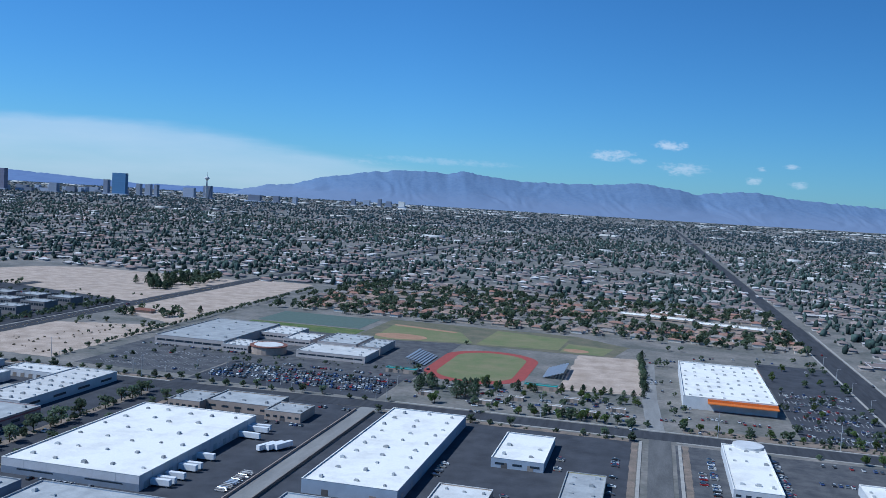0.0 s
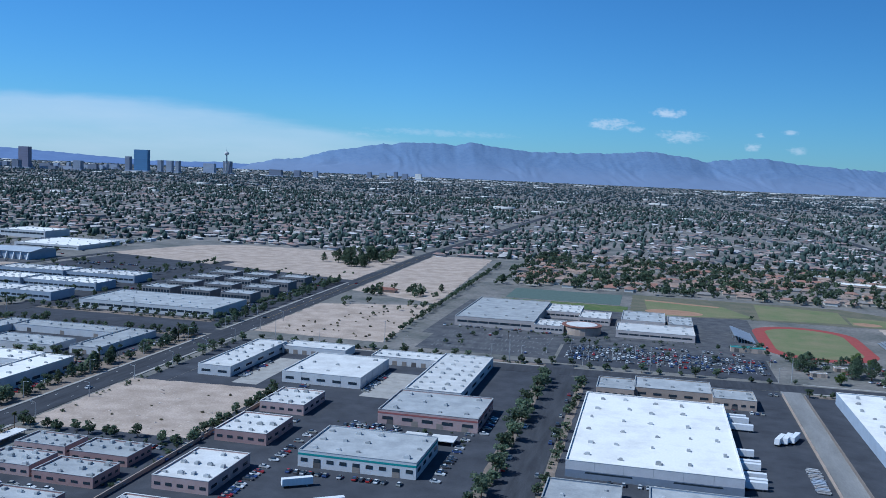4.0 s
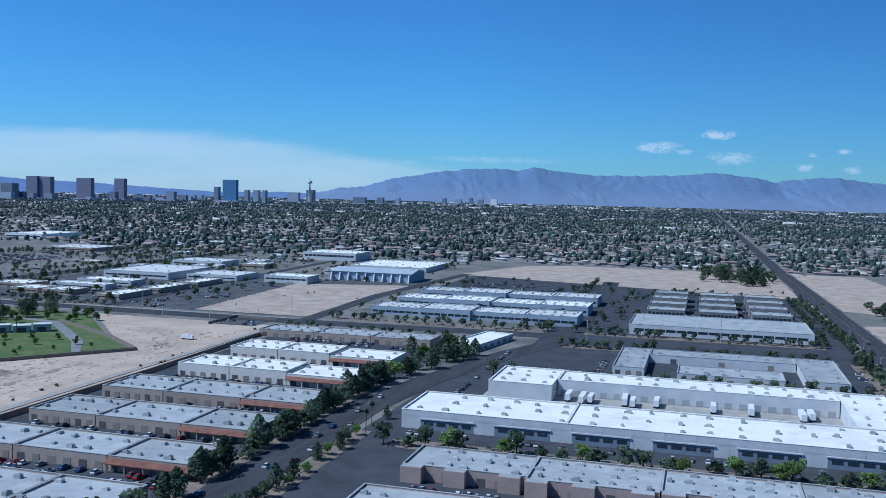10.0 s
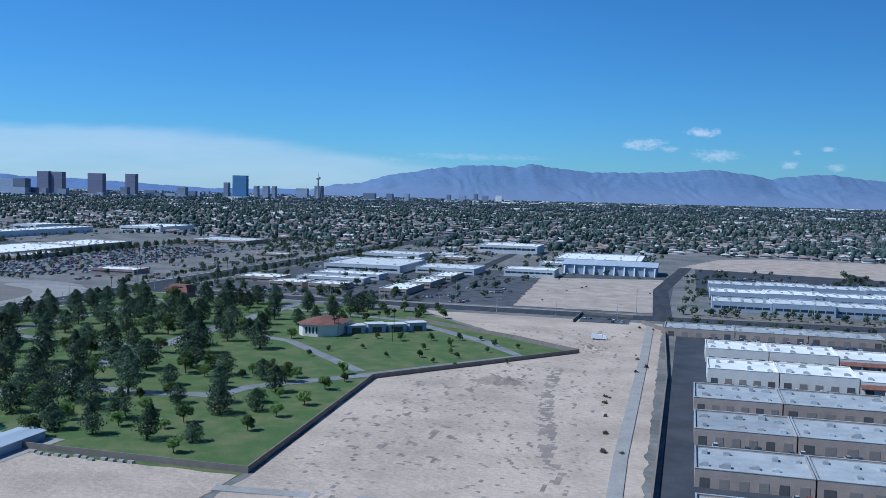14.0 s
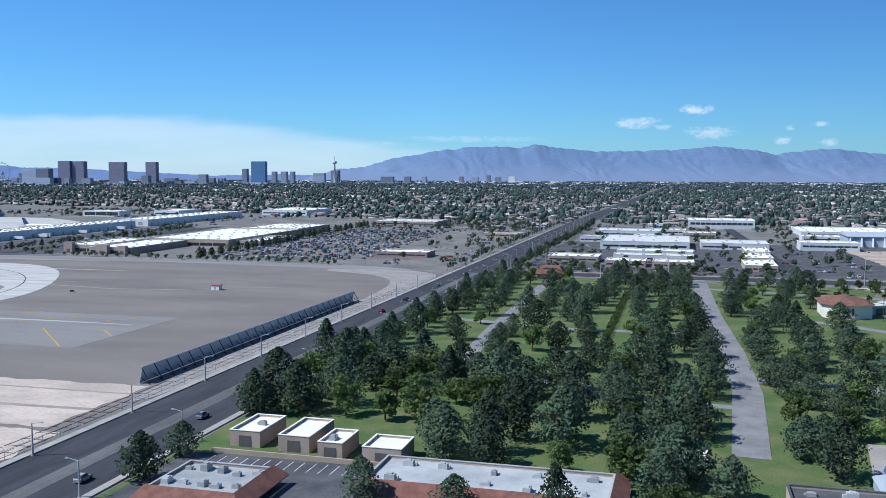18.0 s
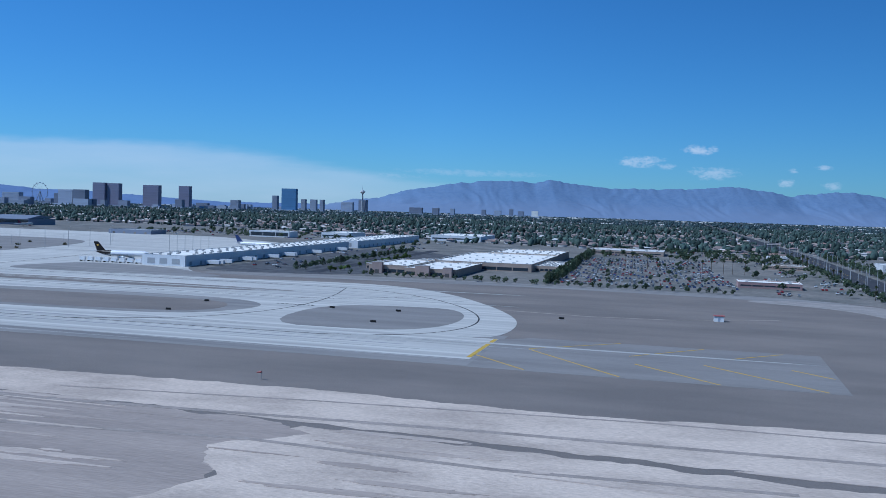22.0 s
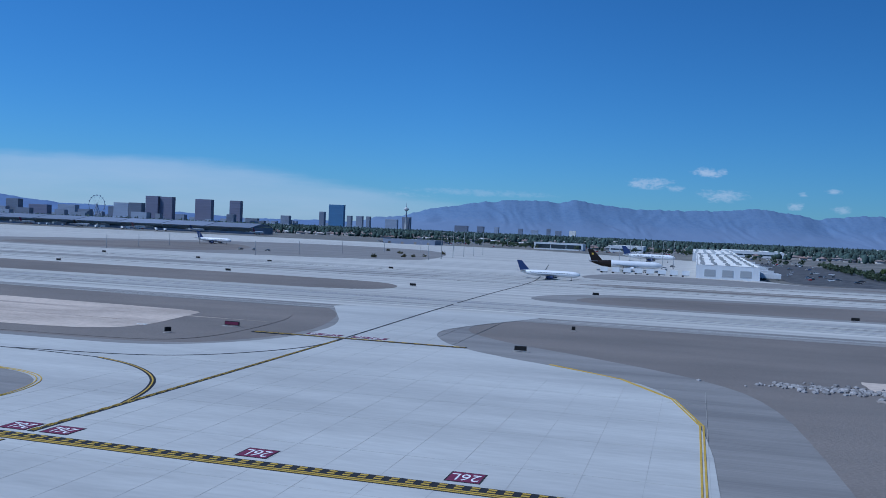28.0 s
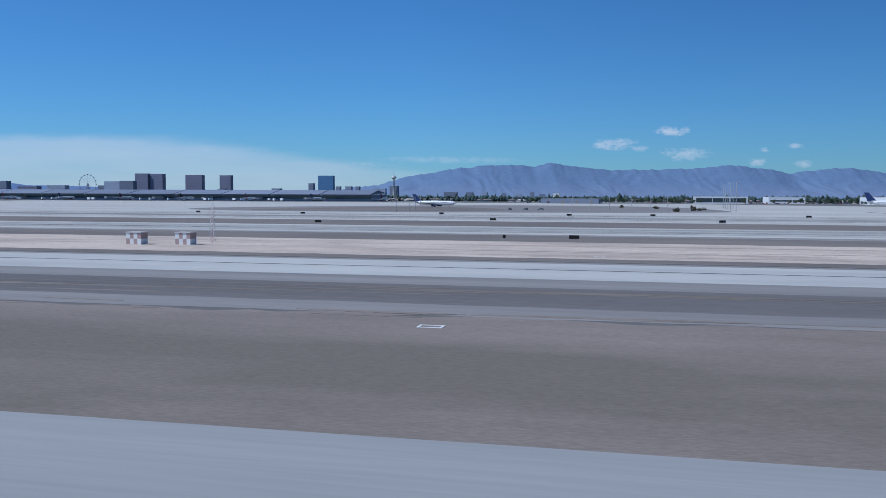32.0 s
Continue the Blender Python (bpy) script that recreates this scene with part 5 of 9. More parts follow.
for i in range(5):
    x0 = -163 + i * 7.9
    hall("workshop", "low workshop row with grey roof", "workshop", x0, x0 + 7.85, 50.5, 56.0, 1.1, M_WALLQ, M_ROOFG, (6, 2), doors=5, group="low workshops by the white centre")
# rows of small workshops west of the curving street
for y0, y1, wl in ((36.2, 41.5, M_WALLT), (45.5, 51.0, M_WALLT), (55.6, 60.6, M_WALLT), (65.0, 70.6, M_WALLT), (74.8, 80.6, M_WALLT)):
    for x0, x1 in ((-196.7, -190.2), (-190.1, -182.2), (-182.1, -175.8)):
        hall("workshop", "tan workshop unit with grey-blue roof and roller doors", "workshop", x0, x1, y0, y1, 1.1, wl, M_ROOFG, (5, 2), doors=6, group="workshop rows", porch=x0 > -183)
for y0, y1 in ((85.8, 91.2), (97.0, 102.4)):
    for x0, x1 in ((-195.5, -189.5), (-189.4, -183.0), (-182.9, -175.5)):
        hall("workshop", "tan workshop unit with cream roof and stepped parapet", "workshop", x0, x1, y0, y1, 1.2 + 0.24 * (int(x0) % 2), M_CHAPEL, M_ROOFW, (4, 2), doors=5, group="workshop rows", porch=x0 > -184)
for x0, x1 in ((-200.0, -192), (-191.9, -184), (-183.9, -175.8)):
    hall("workshop", "tan workshop unit with dull roof", "workshop", x0, x1, 112.9, 118.0, 1.0, M_WALLT, M_ROOFG, (5, 2), doors=5, group="workshop rows")
for i in range(4):
    for j in range(3):
        x0, y0 = -194 + i * 8.4, 140 + j * 13.5
        hall("office_block", "pale flat office with white roof", "office", x0, x0 + 8.35, y0 - (0.7 if i % 2 else 0), y0 + 6.2, 1.45 + 0.15 * (i % 2), M_WALLB, M_ROOFW if j % 2 else M_ROOFP, (5, 3), win=7, wz=0.45, group="pale offices")
ah = hall("assembly_hall", "big white hall with buttressed pale walls", "hall", -222.5, -203.6, 190.5, 200.5, 1.9, M_WALLB, M_ROOFP, (0, 0))
part("gable_roof", MB().add([(-9.7, -5.3, 1.93), (9.7, -5.3, 1.93), (9.7, 5.3, 1.93), (-9.7, 5.3, 1.93), (-9.7, 0, 2.6), (9.7, 0, 2.6)], [(0, 1, 5, 4), (2, 3, 4, 5), (0, 4, 3), (1, 2, 5), (3, 2, 1, 0)]), M_DULLROOF, ah)
for k in range(10):
    xk = -9.1 + k * 2.02
    part("buttress", MB().add([(xk - 0.12, -5.9, -0.03), (xk + 0.12, -5.9, -0.03), (xk + 0.12, -5.01, -0.03), (xk - 0.12, -5.01, -0.03), (xk - 0.12, -5.25, 1.7), (xk + 0.12, -5.25, 1.7), (xk + 0.12, -5.01, 1.7), (xk - 0.12, -5.01, 1.7)],
                              [(3, 2, 1, 0), (4, 5, 6, 7), (0, 1, 5, 4), (1, 2, 6, 5), (2, 3, 7, 6), (3, 0, 4, 7)]), M_HANG, ah)
hall("office_block", "cream civic building with white roof", "office", -228, -208, 216, 236, 1.2, M_WALLW, M_ROOFW, (6, 4), win=8)
hall("office_block", "three-storey white office with blue windows", "office", -252, -236, 240, 252, 2.2, M_WALLW, M_ROOFW, (5, 3), win=12, wz=0.6, wh=0.25)
hall("office_block", "cream two-storey office block", "office", -232.5, -222.5, 178, 184, 1.5, M_WALLW, M_ROOFW, (3, 2), win=8, wz=0.55)
# business centre by the avenue
for x0, x1, y0, y1, h in ((-274, -266, 146, 152, 0.9), (-264.5, -258.5, 140, 145, 0.95), (-257.5, -251.5, 140, 145, 0.95), (-264, -251.5, 150, 153.5, 1.0), (-264, -251.5, 158, 163, 1.0), (-268, -252, 172, 190, 1.5), (-250, -238, 176, 186, 1.2), (-244.5, -240, 138, 148, 0.95), (-243.5, -239.5, 150, 160, 0.95), (-243, -239, 162, 172, 0.95), (-272, -258, 205, 214, 1.4)):
    hall("shop_block", "low cream commercial block with white roof", "shop", x0, x1, y0, y1, h, M_WALLT if h < 0.96 else M_WALLW, M_ROOFW if h < 1.1 else M_ROOFP, (4, 2), win=5, doors=1, group="business centre by the avenue")
# school
for x0, x1, y0, y1, h in ((-88.6, -75.0, 148.6, 173.6, 1.6), (-74.9, -68.5, 164, 173.4, 1.3), (-68.5, -63, 160, 168, 1.2), (-61.5, -48.8, 149.5, 158.0, 1.2), (-61.0, -53.5, 158.5, 169.4, 1.6), (-53.0, -48.8, 158.5, 168, 1.4), (-74.9, -70, 148, 154, 1.3)):
    hall("school_block", "tan school block with pale roof", "school", x0, x1, y0, y1, h, M_SCHOOL, M_ROOFG if h > 1.35 else M_ROOFP, (4, 3), win=7, wz=0.5, group="school buildings")
drum = thing("school_rotunda", "round tan school entrance with red rim", "school", (-67.2, 150.6, 0), "school buildings")
part("wall", MB().prism(ellipse(0, 0, 3.2, 3.2, 24), -0.05, 1.3), M_WALLT, drum)
part("rim", MB().prism(ellipse(0, 0, 3.35, 3.35, 24), 1.3, 1.45), M_TILE, drum)
part("roof", MB().prism(ellipse(0, 0, 2.6, 2.6, 24), 1.45, 1.5), M_ROOFP, drum)
# big store and shops
st = hall("store", "big-box store with white roof and orange front", "store", 4.3, 17.9, 141.3, 173.3, 1.9, M_WALLW, M_ROOFW, (8, 8), lip=0.2)
part("fascia", MB().box(-3.2, 6.9, -16.12, -16.02, 1.38, 1.72), M_ORANGE, st, "orange store fascia")
part("entry_canopy", MB().box(-3.2, 6.9, -17.6, -16.13, 1.25, 1.36), M_ORANGE, st)
part("fascia", MB().box(6.82, 6.92, 7, 14, 1.2, 1.9), M_ORANGE, st, "orange garden-centre sign")
for x0, x1, y0, y1 in ((8.3, 13.4, 98.3, 117.4), (22, 27.5, 100, 106), (27, 33, 108, 114), (6.0, 12, 82, 94)):
    hall("shop_block", "white flat-roofed shop block", "shop", x0, x1, y0, y1, 1.1, M_WALLW, M_ROOFW, (3, 4), win=5, group="roadside shops")
part("bay", MB().prism(ellipse(0, 0, 1.9, 1.9, 20), -0.05, 1.3), M_WALLW, thing("shop_rotunda", "round white shop corner", "shop", (11.5, 117.5, 0)))
for x0, x1, y0, y1 in ((-9.6, 10.0, 246.4, 251.4), (10.1, 27.0, 238.4, 243.6), (-13.2, -8.6, 263, 268), (0, 14, 256, 260)):
    hall("shop_block", "long low shopping strip with white roof", "shop", x0, x1, y0, y1, 1.0, M_WALLT, M_ROOFW, (7, 2), win=8, group="shopping strip").rotation_euler[2] = -0.2
# bleachers and snack stands by the track
for x, y, rot in ((-40.6, 158, 0), (-16.8, 158, math.pi)):
    b = thing("grandstand", "tiered blue-grey metal grandstand beside the track", "grandstand", (x, y, 0), "track grandstands")
    b.rotation_euler[2] = rot
    for k in range(7):
        part("tier", MB().box(1.6 - k * 0.5 - 0.5, 1.6 - k * 0.5, -5, 5, 0.12 + k * 0.17, 0.2 + k * 0.17), M_STEEL, b)
        for yy in (-4.6, 0, 4.6):
            part("strut", MB().box(1.3 - k * 0.5, 1.38 - k * 0.5, yy - 0.04, yy + 0.04, -0.02, 0.12 + k * 0.17), M_STEEL, b)
for x, y in ((-41, 145.5), (-17.5, 143.6)):
    hall("snack_stand", "small stand with teal roof by the track", "kiosk", x - 2.6, x + 2.6, y - 0.8, y + 0.8, 0.75, M_WALLT, M_TEAL, (0, 0), doors=3, group="track stands")
# airport-side store and cargo halls
for x0, x1, y0, y1, h in ((-353.7, -336, 157, 190, 1.35), (-350, -336, 190, 208, 1.5), (-336, -331, 160, 175, 1.0), (-358, -354, 158, 168, 0.9)):
    hall("store", "wide store with white roof and tan walls", "store", x0, x1, y0, y1, h, M_WALLT, M_ROOFW, (7, 6), win=6, wz=0.3, wh=0.4, group="store by the airfield")
for x0, x1, y0, y1, h in ((-362.6, -359.4, 148.2, 157.8, 0.95), (-359.3, -352.9, 140.2, 157.0, 1.3), (-352.8, -344.5, 138.4, 156.8, 1.15)):
    hall("store", "tan store with stepped parapet and pale roof", "store", x0, x1, y0, y1, h, M_WALLT, M_ROOFW, (3, 4), win=4, wz=0.3, wh=0.4, group="store by the airfield")
for x0, x1, h in ((-358.4, -356.8, 1.75), (-350.8, -348.6, 1.6), (-346.4, -345.0, 1.45)):
    hall("storefront_tower", "tan stucco entrance tower of a store", "store", x0, x1, 137.4 if x0 > -352 else 139.2, 138.3 if x0 > -352 else 140.1, h, M_WALLQ, M_ROOFP, (0, 0), doors=1, group="store by the airfield")
road("road", [(-366.5, 134.5), (-367.4, 170), (-368.6, 214)], 2.4, "short street beside the tan stores", 0.03)
hall("store", "low store with cream roof", "store", -334, -316, 232, 246, 1.1, M_WALLT, M_ROOFP, (6, 4), win=6)
hall("pavilion", "small red-brown restaurant with white roof", "restaurant", -303, -294, 146, 151, 0.9, M_WALLD, M_ROOFW, (3, 2), win=5)
for i, (x0, x1, y0, y1) in enumerate(((-395.2, -387.4, 132.5, 205), (-396, -387, 210, 262))):
    hh = hall("cargo_hall", "long white cargo hall with plant-studded roof", "hangar", x0, x1, y0, y1, 1.75, M_HANG, M_ROOFW, (5, 26 - 8 * i), docks=22 - 6 * i, wwin=10, wz=0.25, wh=0.35, group="cargo halls", lip=0.06)
    for k in range(3):
        block("hangar_door", M_DOOR, hh, -2.2 + k * 2.2, -(y1 - y0) / 2 - 0.006, 0.75, 1.4, 0.03, 0.9)
hall("cargo_hall", "white hall behind the apron", "hangar", -418, -409, 262, 276, 1.7, M_HANG, M_ROOFW, (4, 3), win=3, group="cargo halls")
hall("cargo_hall", "white hall behind the cargo hall", "hangar", -388, -372, 278, 300, 1.7, M_HANG, M_ROOFW, (4, 4), win=3, group="cargo halls")
hall("office_block", "glass-fronted white airfield office", "office", -437, -424, 252, 258, 1.8, M_HANG, M_ROOFW, (3, 2), win=3, wz=0.5, wh=0.6)
hall("service_building", "low grey service building", "service building", -474, -460, 236, 244, 1.2, M_TOWERD, M_ROOFG, (3, 2), doors=4)

# ---- trees ----
def foliage(rnd, blobs, n, size, flat_=1.0):
    """Small leaf cards spread through the shells of several blobs."""
    v, f = [], []
    tot = sum(b[3] ** 2 for b in blobs)
    for bx, by, bz, br, bh in blobs:
        for _ in range(max(6, int(n * br * br / tot))):
            d = Vector((rnd.gauss(0, 1), rnd.gauss(0, 1), rnd.gauss(0, 1))).normalized()
            r = rnd.uniform(0.55, 1.08)
            c = Vector((bx + d.x * br * r, by + d.y * br * r, bz + d.z * bh * r))
            a = Vector((rnd.gauss(0, 1), rnd.gauss(0, 1), rnd.gauss(0, 0.7))).normalized()
            b = (d + Vector((rnd.gauss(0, .5), rnd.gauss(0, .5), rnd.gauss(0, .5)))).cross(a).normalized()
            s = size * rnd.uniform(0.6, 1.4)
            k = len(v)
            v += [c - a * s - b * s * 0.6, c + a * s * 0.9 - b * s * 0.5, c + a * s * 0.7 + b * s * 0.7, c - a * s * 0.6 + b * s * 0.6]
            f.append((k, k + 1, k + 2, k + 3))
    return v, f


def needles(rnd, h, r, n, size, full):
    """Leaf cards that fill an uneven, tiered conifer outline; full: 0 for a slim cone, 1 for a broad rounded crown."""
    v, f, off = [], [], rnd.uniform(0, 50)
    lean = (rnd.uniform(-0.1, 0.1), rnd.uniform(-0.1, 0.1))
    for _ in range(n):
        s = rnd.random() ** 0.9
        a = rnd.uniform(0, 2 * math.pi)
        body = (1 - s ** (1.25 + 0.9 * full)) ** 0.9 * (0.6 + 0.4 * min(1, s / (0.10 + 0.18 * full)))
        lobe = 0.80 + 0.62 * noise.noise(Vector((1.5 * math.cos(a) + off, 1.5 * math.sin(a), s * 4.4))) + 0.3 * noise.noise(Vector((4 * math.cos(a), 4 * math.sin(a) + off, s * 11)))
        rad = r * max(0.05, body * lobe) + 0.03
        q = rad * (1 - 0.62 * rnd.random() ** 2.0)
        d = Vector((math.cos(a), math.sin(a), 0.55 + 0.6 * s)).normalized()
        c = Vector((q * math.cos(a) + lean[0] * s * h, q * math.sin(a) + lean[1] * s * h, h * (0.14 + 0.86 * s) - 0.10 * q))
        t1 = (d.cross(Vector((0, 0, 1))) + Vector((rnd.gauss(0, .5), rnd.gauss(0, .5), rnd.gauss(0, .5)))).normalized()
        t2 = (d + Vector((rnd.gauss(0, .45), rnd.gauss(0, .45), rnd.gauss(0, .45)))).cross(t1).normalized()
        z = size * rnd.uniform(0.55, 1.45)
        k = len(v)
        v += [c - t1 * z - t2 * z * 0.4, c + t1 * z * 0.5 - t2 * z * 0.75, c + t1 * z * 1.1 + t2 * z * 0.3, c - t1 * z * 0.4 + t2 * z * 0.7]
        f.append((k, k + 1, k + 2, k + 3))
    return v, f


def tree_kind(name, label, cat, ma, rnd, h, r, kind, n=420, size=0.16, full=0.4):
    mb = MB().tube((0, 0, -0.1), (rnd.uniform(-.05, .05), rnd.uniform(-.05, .05), h * 0.62), 0.075 * h / 2.4, 0.03 * h / 2.4, 7)
    blobs = []
    for i in range(13):
        a = i * 2.4 + rnd.uniform(-.5, .5)
        rr = r * rnd.uniform(0.25, 0.78) if i else 0
        blobs.append((math.cos(a) * rr, math.sin(a) * rr, h * rnd.uniform(0.34, 0.86) * (1 - 0.12 * rr / r), r * rnd.uniform(0.26, 0.5), r * rnd.uniform(0.22, 0.42)))
    for bx, by, bz, br, bh in blobs[:8]:
        mb.tube((0, 0, max(h * 0.2, bz - 0.35 * h)), (bx, by, bz), 0.026, 0.01, 4)
    root = solo(name, mb, M_TRUNK, label, cat)
    v, f = needles(rnd, h, r, n, size, full) if kind == "pine" else foliage(rnd, blobs, n, size)
    part("crown", MB().add(v, f), ma, root)
    return root


def palm_kind(rnd, h):
    mb = MB()
    for i in range(5):
        mb.tube((0.01 * i, 0, h * i / 5 - 0.05), (0.01 * (i + 1), 0, h * (i + 1) / 5), 0.045, 0.04, 6)
    root = solo("palm_tree", mb, M_TRUNK, "tall slim fan palm with grey trunk", "palm")
    v, f = [], []
    for i in range(26):
        a, el = i * 2.4, rnd.uniform(-0.7, 1.1)
        d = Vector((math.cos(a) * math.cos(el), math.sin(a) * math.cos(el), math.sin(el)))
        s = d.cross(Vector((0, 0, 1))).normalized() * 0.11
        p = Vector((0.05, 0, h))
        L = 0.42
        k = len(v)
        v += [p, p + d * L * 0.5 + s, p + d * L - Vector((0, 0, 0.10)), p + d * L * 0.5 - s]
        f.append((k, k + 1, k + 2, k + 3))
    part("crown", MB().add(v, f), M_PALM, root)
    return root


tr_ = random.Random(11)
PINES = [tree_kind("pine_tree", "dark green pine with ragged crown on the lawn", "tree", M_PINE, tr_, h, r, "pine", 1900, 0.068, fl) for h, r, fl in ((2.8, 1.4, 1.4), (2.5, 1.4, 2.0), (3.0, 1.25, 1.0), (2.3, 1.35, 1.6), (2.6, 1.6, 2.6))]
LEAFY = [tree_kind("shade_tree", "fresh green broadleaf tree", "tree", M_LEAF, tr_, h, r, "round", 900, 0.078) for h, r in ((1.9, 0.85), (1.6, 0.7), (2.2, 1.0))]
LIME = [tree_kind("shade_tree", "bright yellow-green young tree on the lawn", "tree", M_LIME, tr_, h, r, "round", 800, 0.072) for h, r in ((1.7, 0.75), (1.4, 0.65))]
STREET = [tree_kind("street_tree", "dusty green street tree", "tree", M_OLIVE, tr_, h, r, "round", 430, 0.10) for h, r in ((1.55, 0.78), (1.95, 0.88), (1.25, 0.66))]
DARK = [tree_kind("street_pine", "dark street pine beside the road", "tree", M_PINE, tr_, h, r, "pine", 560, 0.085, fl) for h, r, fl in ((2.0, 0.85, 0.8), (1.75, 0.82, 1.2))]
DARK.append(tree_kind("street_pine", "dusty olive street pine beside the road", "tree", M_OLIVE, tr_, 1.9, 0.78, "pine", 560, 0.085, 1.4))
PALMS = [palm_kind(tr_, h) for h in (2.2, 2.8, 3.2)]
SHRUBS = []
for k in range(3):
    v, f = foliage(tr_, [(0, 0, 0.12, 0.2, 0.14), (0.12, 0.08, 0.1, 0.14, 0.1)], 60, 0.07)
    SHRUBS.append(solo("shrub", MB().add(v, f), M_SHRUB, "low dry desert shrub", "shrub"))


FIRST = set()


MORE, COUNT = [], {}


def plant(kinds, x, y, rnd, lo=0.8, hi=1.2, group=""):
    i = rnd.randrange(len(kinds))
    ob = kinds[i]
    s = rnd.uniform(lo, hi)
    base = ob.name.split(".")[0]
    far = base == "street_tree" and (y > 136 or COUNT.get(base, 0) >= 250)
    if far:
        MORE.append((x, y, s))
        return None
    COUNT[base] = COUNT.get(base, 0) + 1
    m = Matrix.LocRotScale((x, y, gz(y)), Euler((0, 0, rnd.uniform(0, 6.28))), None)
    if ob.name in FIRST:
        ob = copy_thing(ob, m)
    else:
        FIRST.add(ob.name)
        ob.matrix_basis = m
    ob.scale = (s * rnd.uniform(0.9, 1.1), s * rnd.uniform(0.9, 1.1), s)
    if group:
        ob["group"] = group
    return ob


def near_line(x, y, lines):
    for (ax, ay), (bx, by), w in lines:
        t = max(0, min(1, ((x - ax) * (bx - ax) + (y - ay) * (by - ay)) / ((bx - ax) ** 2 + (by - ay) ** 2)))
        if math.hypot(x - ax - t * (bx - ax), y - ay - t * (by - ay)) < w:
            return True
    return False


DRIVES = [((-249.6, 48), (-248.9, 62), 1.5), ((-248.9, 62), (-250.2, 94), 1.5), ((-250.2, 94), (-251, 122), 1.5), ((-249, 66), (-233, 66.5), 1.1), ((-233, 66.5), (-225.5, 77.5), 1.2), ((-225.5, 77.5), (-213.5, 92.5), 1.2),
          ((-226, 79.5), (-238.5, 92), 1.0), ((-249, 58), (-261, 61.4), 1.0), ((-270, 121), (-269.6, 81), 1.5), ((-269.6, 81), (-268.8, 64), 1.5), ((-268, 62.6), (-259, 61.2), 1.3), ((-259.1, 109), (-259.5, 79), 1.0), ((-250, 84), (-274, 86), 1.0)]
rp = random.Random(21)
spots = []


def park_trees(n, box, kinds, gap, lo, hi, keep=None):
    made = tries = 0
    while made < n and tries < n * 40:
        tries += 1
        x, y = rp.uniform(box[0], box[1]), rp.uniform(box[2], box[3])
        if near_line(x, y, DRIVES) or any(math.hypot(x - a, y - b) < gap for a, b in spots) or (keep and not keep(x, y)):
            continue
        spots.append((x, y))
        plant(kinds, x, y, rp, lo, hi, "memorial park trees")
        made += 1


park_trees(112, (-277, -239, 49, 121), PINES, 2.35, 0.75, 1.2, lambda x, y: not (x < -264.4 and y < 51))
park_trees(36, (-277.4, -252, 47.0, 62), PINES[:3] + LEAFY + LEAFY, 1.7, 0.95, 1.4, lambda x, y: not (x < -264.4 and y < 48.6) and not (x > -254.4 and y < 49))
for x, y in ((-277.2, 41), (-276.9, 37.4), (-262, 43.4), (-258.6, 43.2), (-255.4, 43.6), (-252.6, 43.4), (-250.8, 41.8), (-253.4, 38.5), (-251.6, 36.4), (-264.9, 45.6), (-276.9, 48.6)):
    plant(PINES + LEAFY, x, y, rp, 0.75, 1.15, "memorial park trees")
park_trees(18, (-277.0, -275.2, 54, 121), PINES + LEAFY[2:], 1.9, 0.75, 1.05)
for x, y, s_ in ((-253.3, 42.4, 1.05), (-255.4, 43.0, 1.1), (-264.4, 44.0, 1.0), (-262.6, 45.4, 1.1), (-255.6, 46.6, 1.0), (-245.8, 45.8, 1.0), (-247.2, 48.6, 0.95), (-244.4, 52.6, 0.95), (-246.6, 54.8, 1.0), (-266.0, 36.6, 0.7), (-262.0, 36.4, 0.75), (-257.6, 36.4, 0.8), (-254.0, 40.0, 0.8)):
    plant(PINES + LEAFY[2:], x, y, rp, s_, s_ + 0.12, "memorial park trees")
park_trees(26, (-276, -238, 48, 118), LEAFY + LIME, 1.7, 0.7, 1.15)
park_trees(14, (-239, -226, 52, 76), PINES, 2.6, 0.55, 0.9)
park_trees(26, (-240, -225, 51, 78), LEAFY + LIME, 1.8, 0.5, 0.9)
park_trees(20, (-238, -214, 84, 104), LEAFY, 2.4, 0.3, 0.55, lambda x, y: y < 103 - abs(x + 222) * 0.6)
park_trees(18, (-262, -225, 108, 122), LEAFY, 2.0, 0.6, 1.0, lambda x, y: x < -230 or y > 112)
for i in range(5):
    plant(PALMS, -236 + i * 1.9 + rp.uniform(-.5, .5), 98 + rp.uniform(-3, 6), rp, 0.7, 0.95, "memorial park palms")
for x, y in ((-122.6, 58.6), (-123.6, 56.6), (-122.9, 61.2), (-124.6, 59.4), (-123.4, 63.6), (-125.2, 61.8), (-124.6, 54.6), (-122.6, 66.6), (-125.8, 57.4), (-126.4, 60.2), (-124.0, 52.4), (-126.2, 54.6)):
    plant(PINES, x, y, rp, 0.8, 1.1, "street corner trees")
for i in range(44):
    plant(STREET + LEAFY, rp.uniform(-36, -2), rp.choice((rp.uniform(125.5, 128), rp.uniform(136, 142))), rp, 0.45, 0.95, "yard trees by the track")
for i in range(18):
    plant(DARK + STREET, rp.uniform(-113.5, -98.5), rp.choice((rp.uniform(174.5, 179.5), rp.uniform(183.5, 187))), rp, 0.7, 1.3, "trees round the lone house")
for i in range(22):
    plant(DARK, rp.uniform(-143, -128), rp.uniform(221, 257), rp, 1.2, 2.0, "dark trees on the bare land")
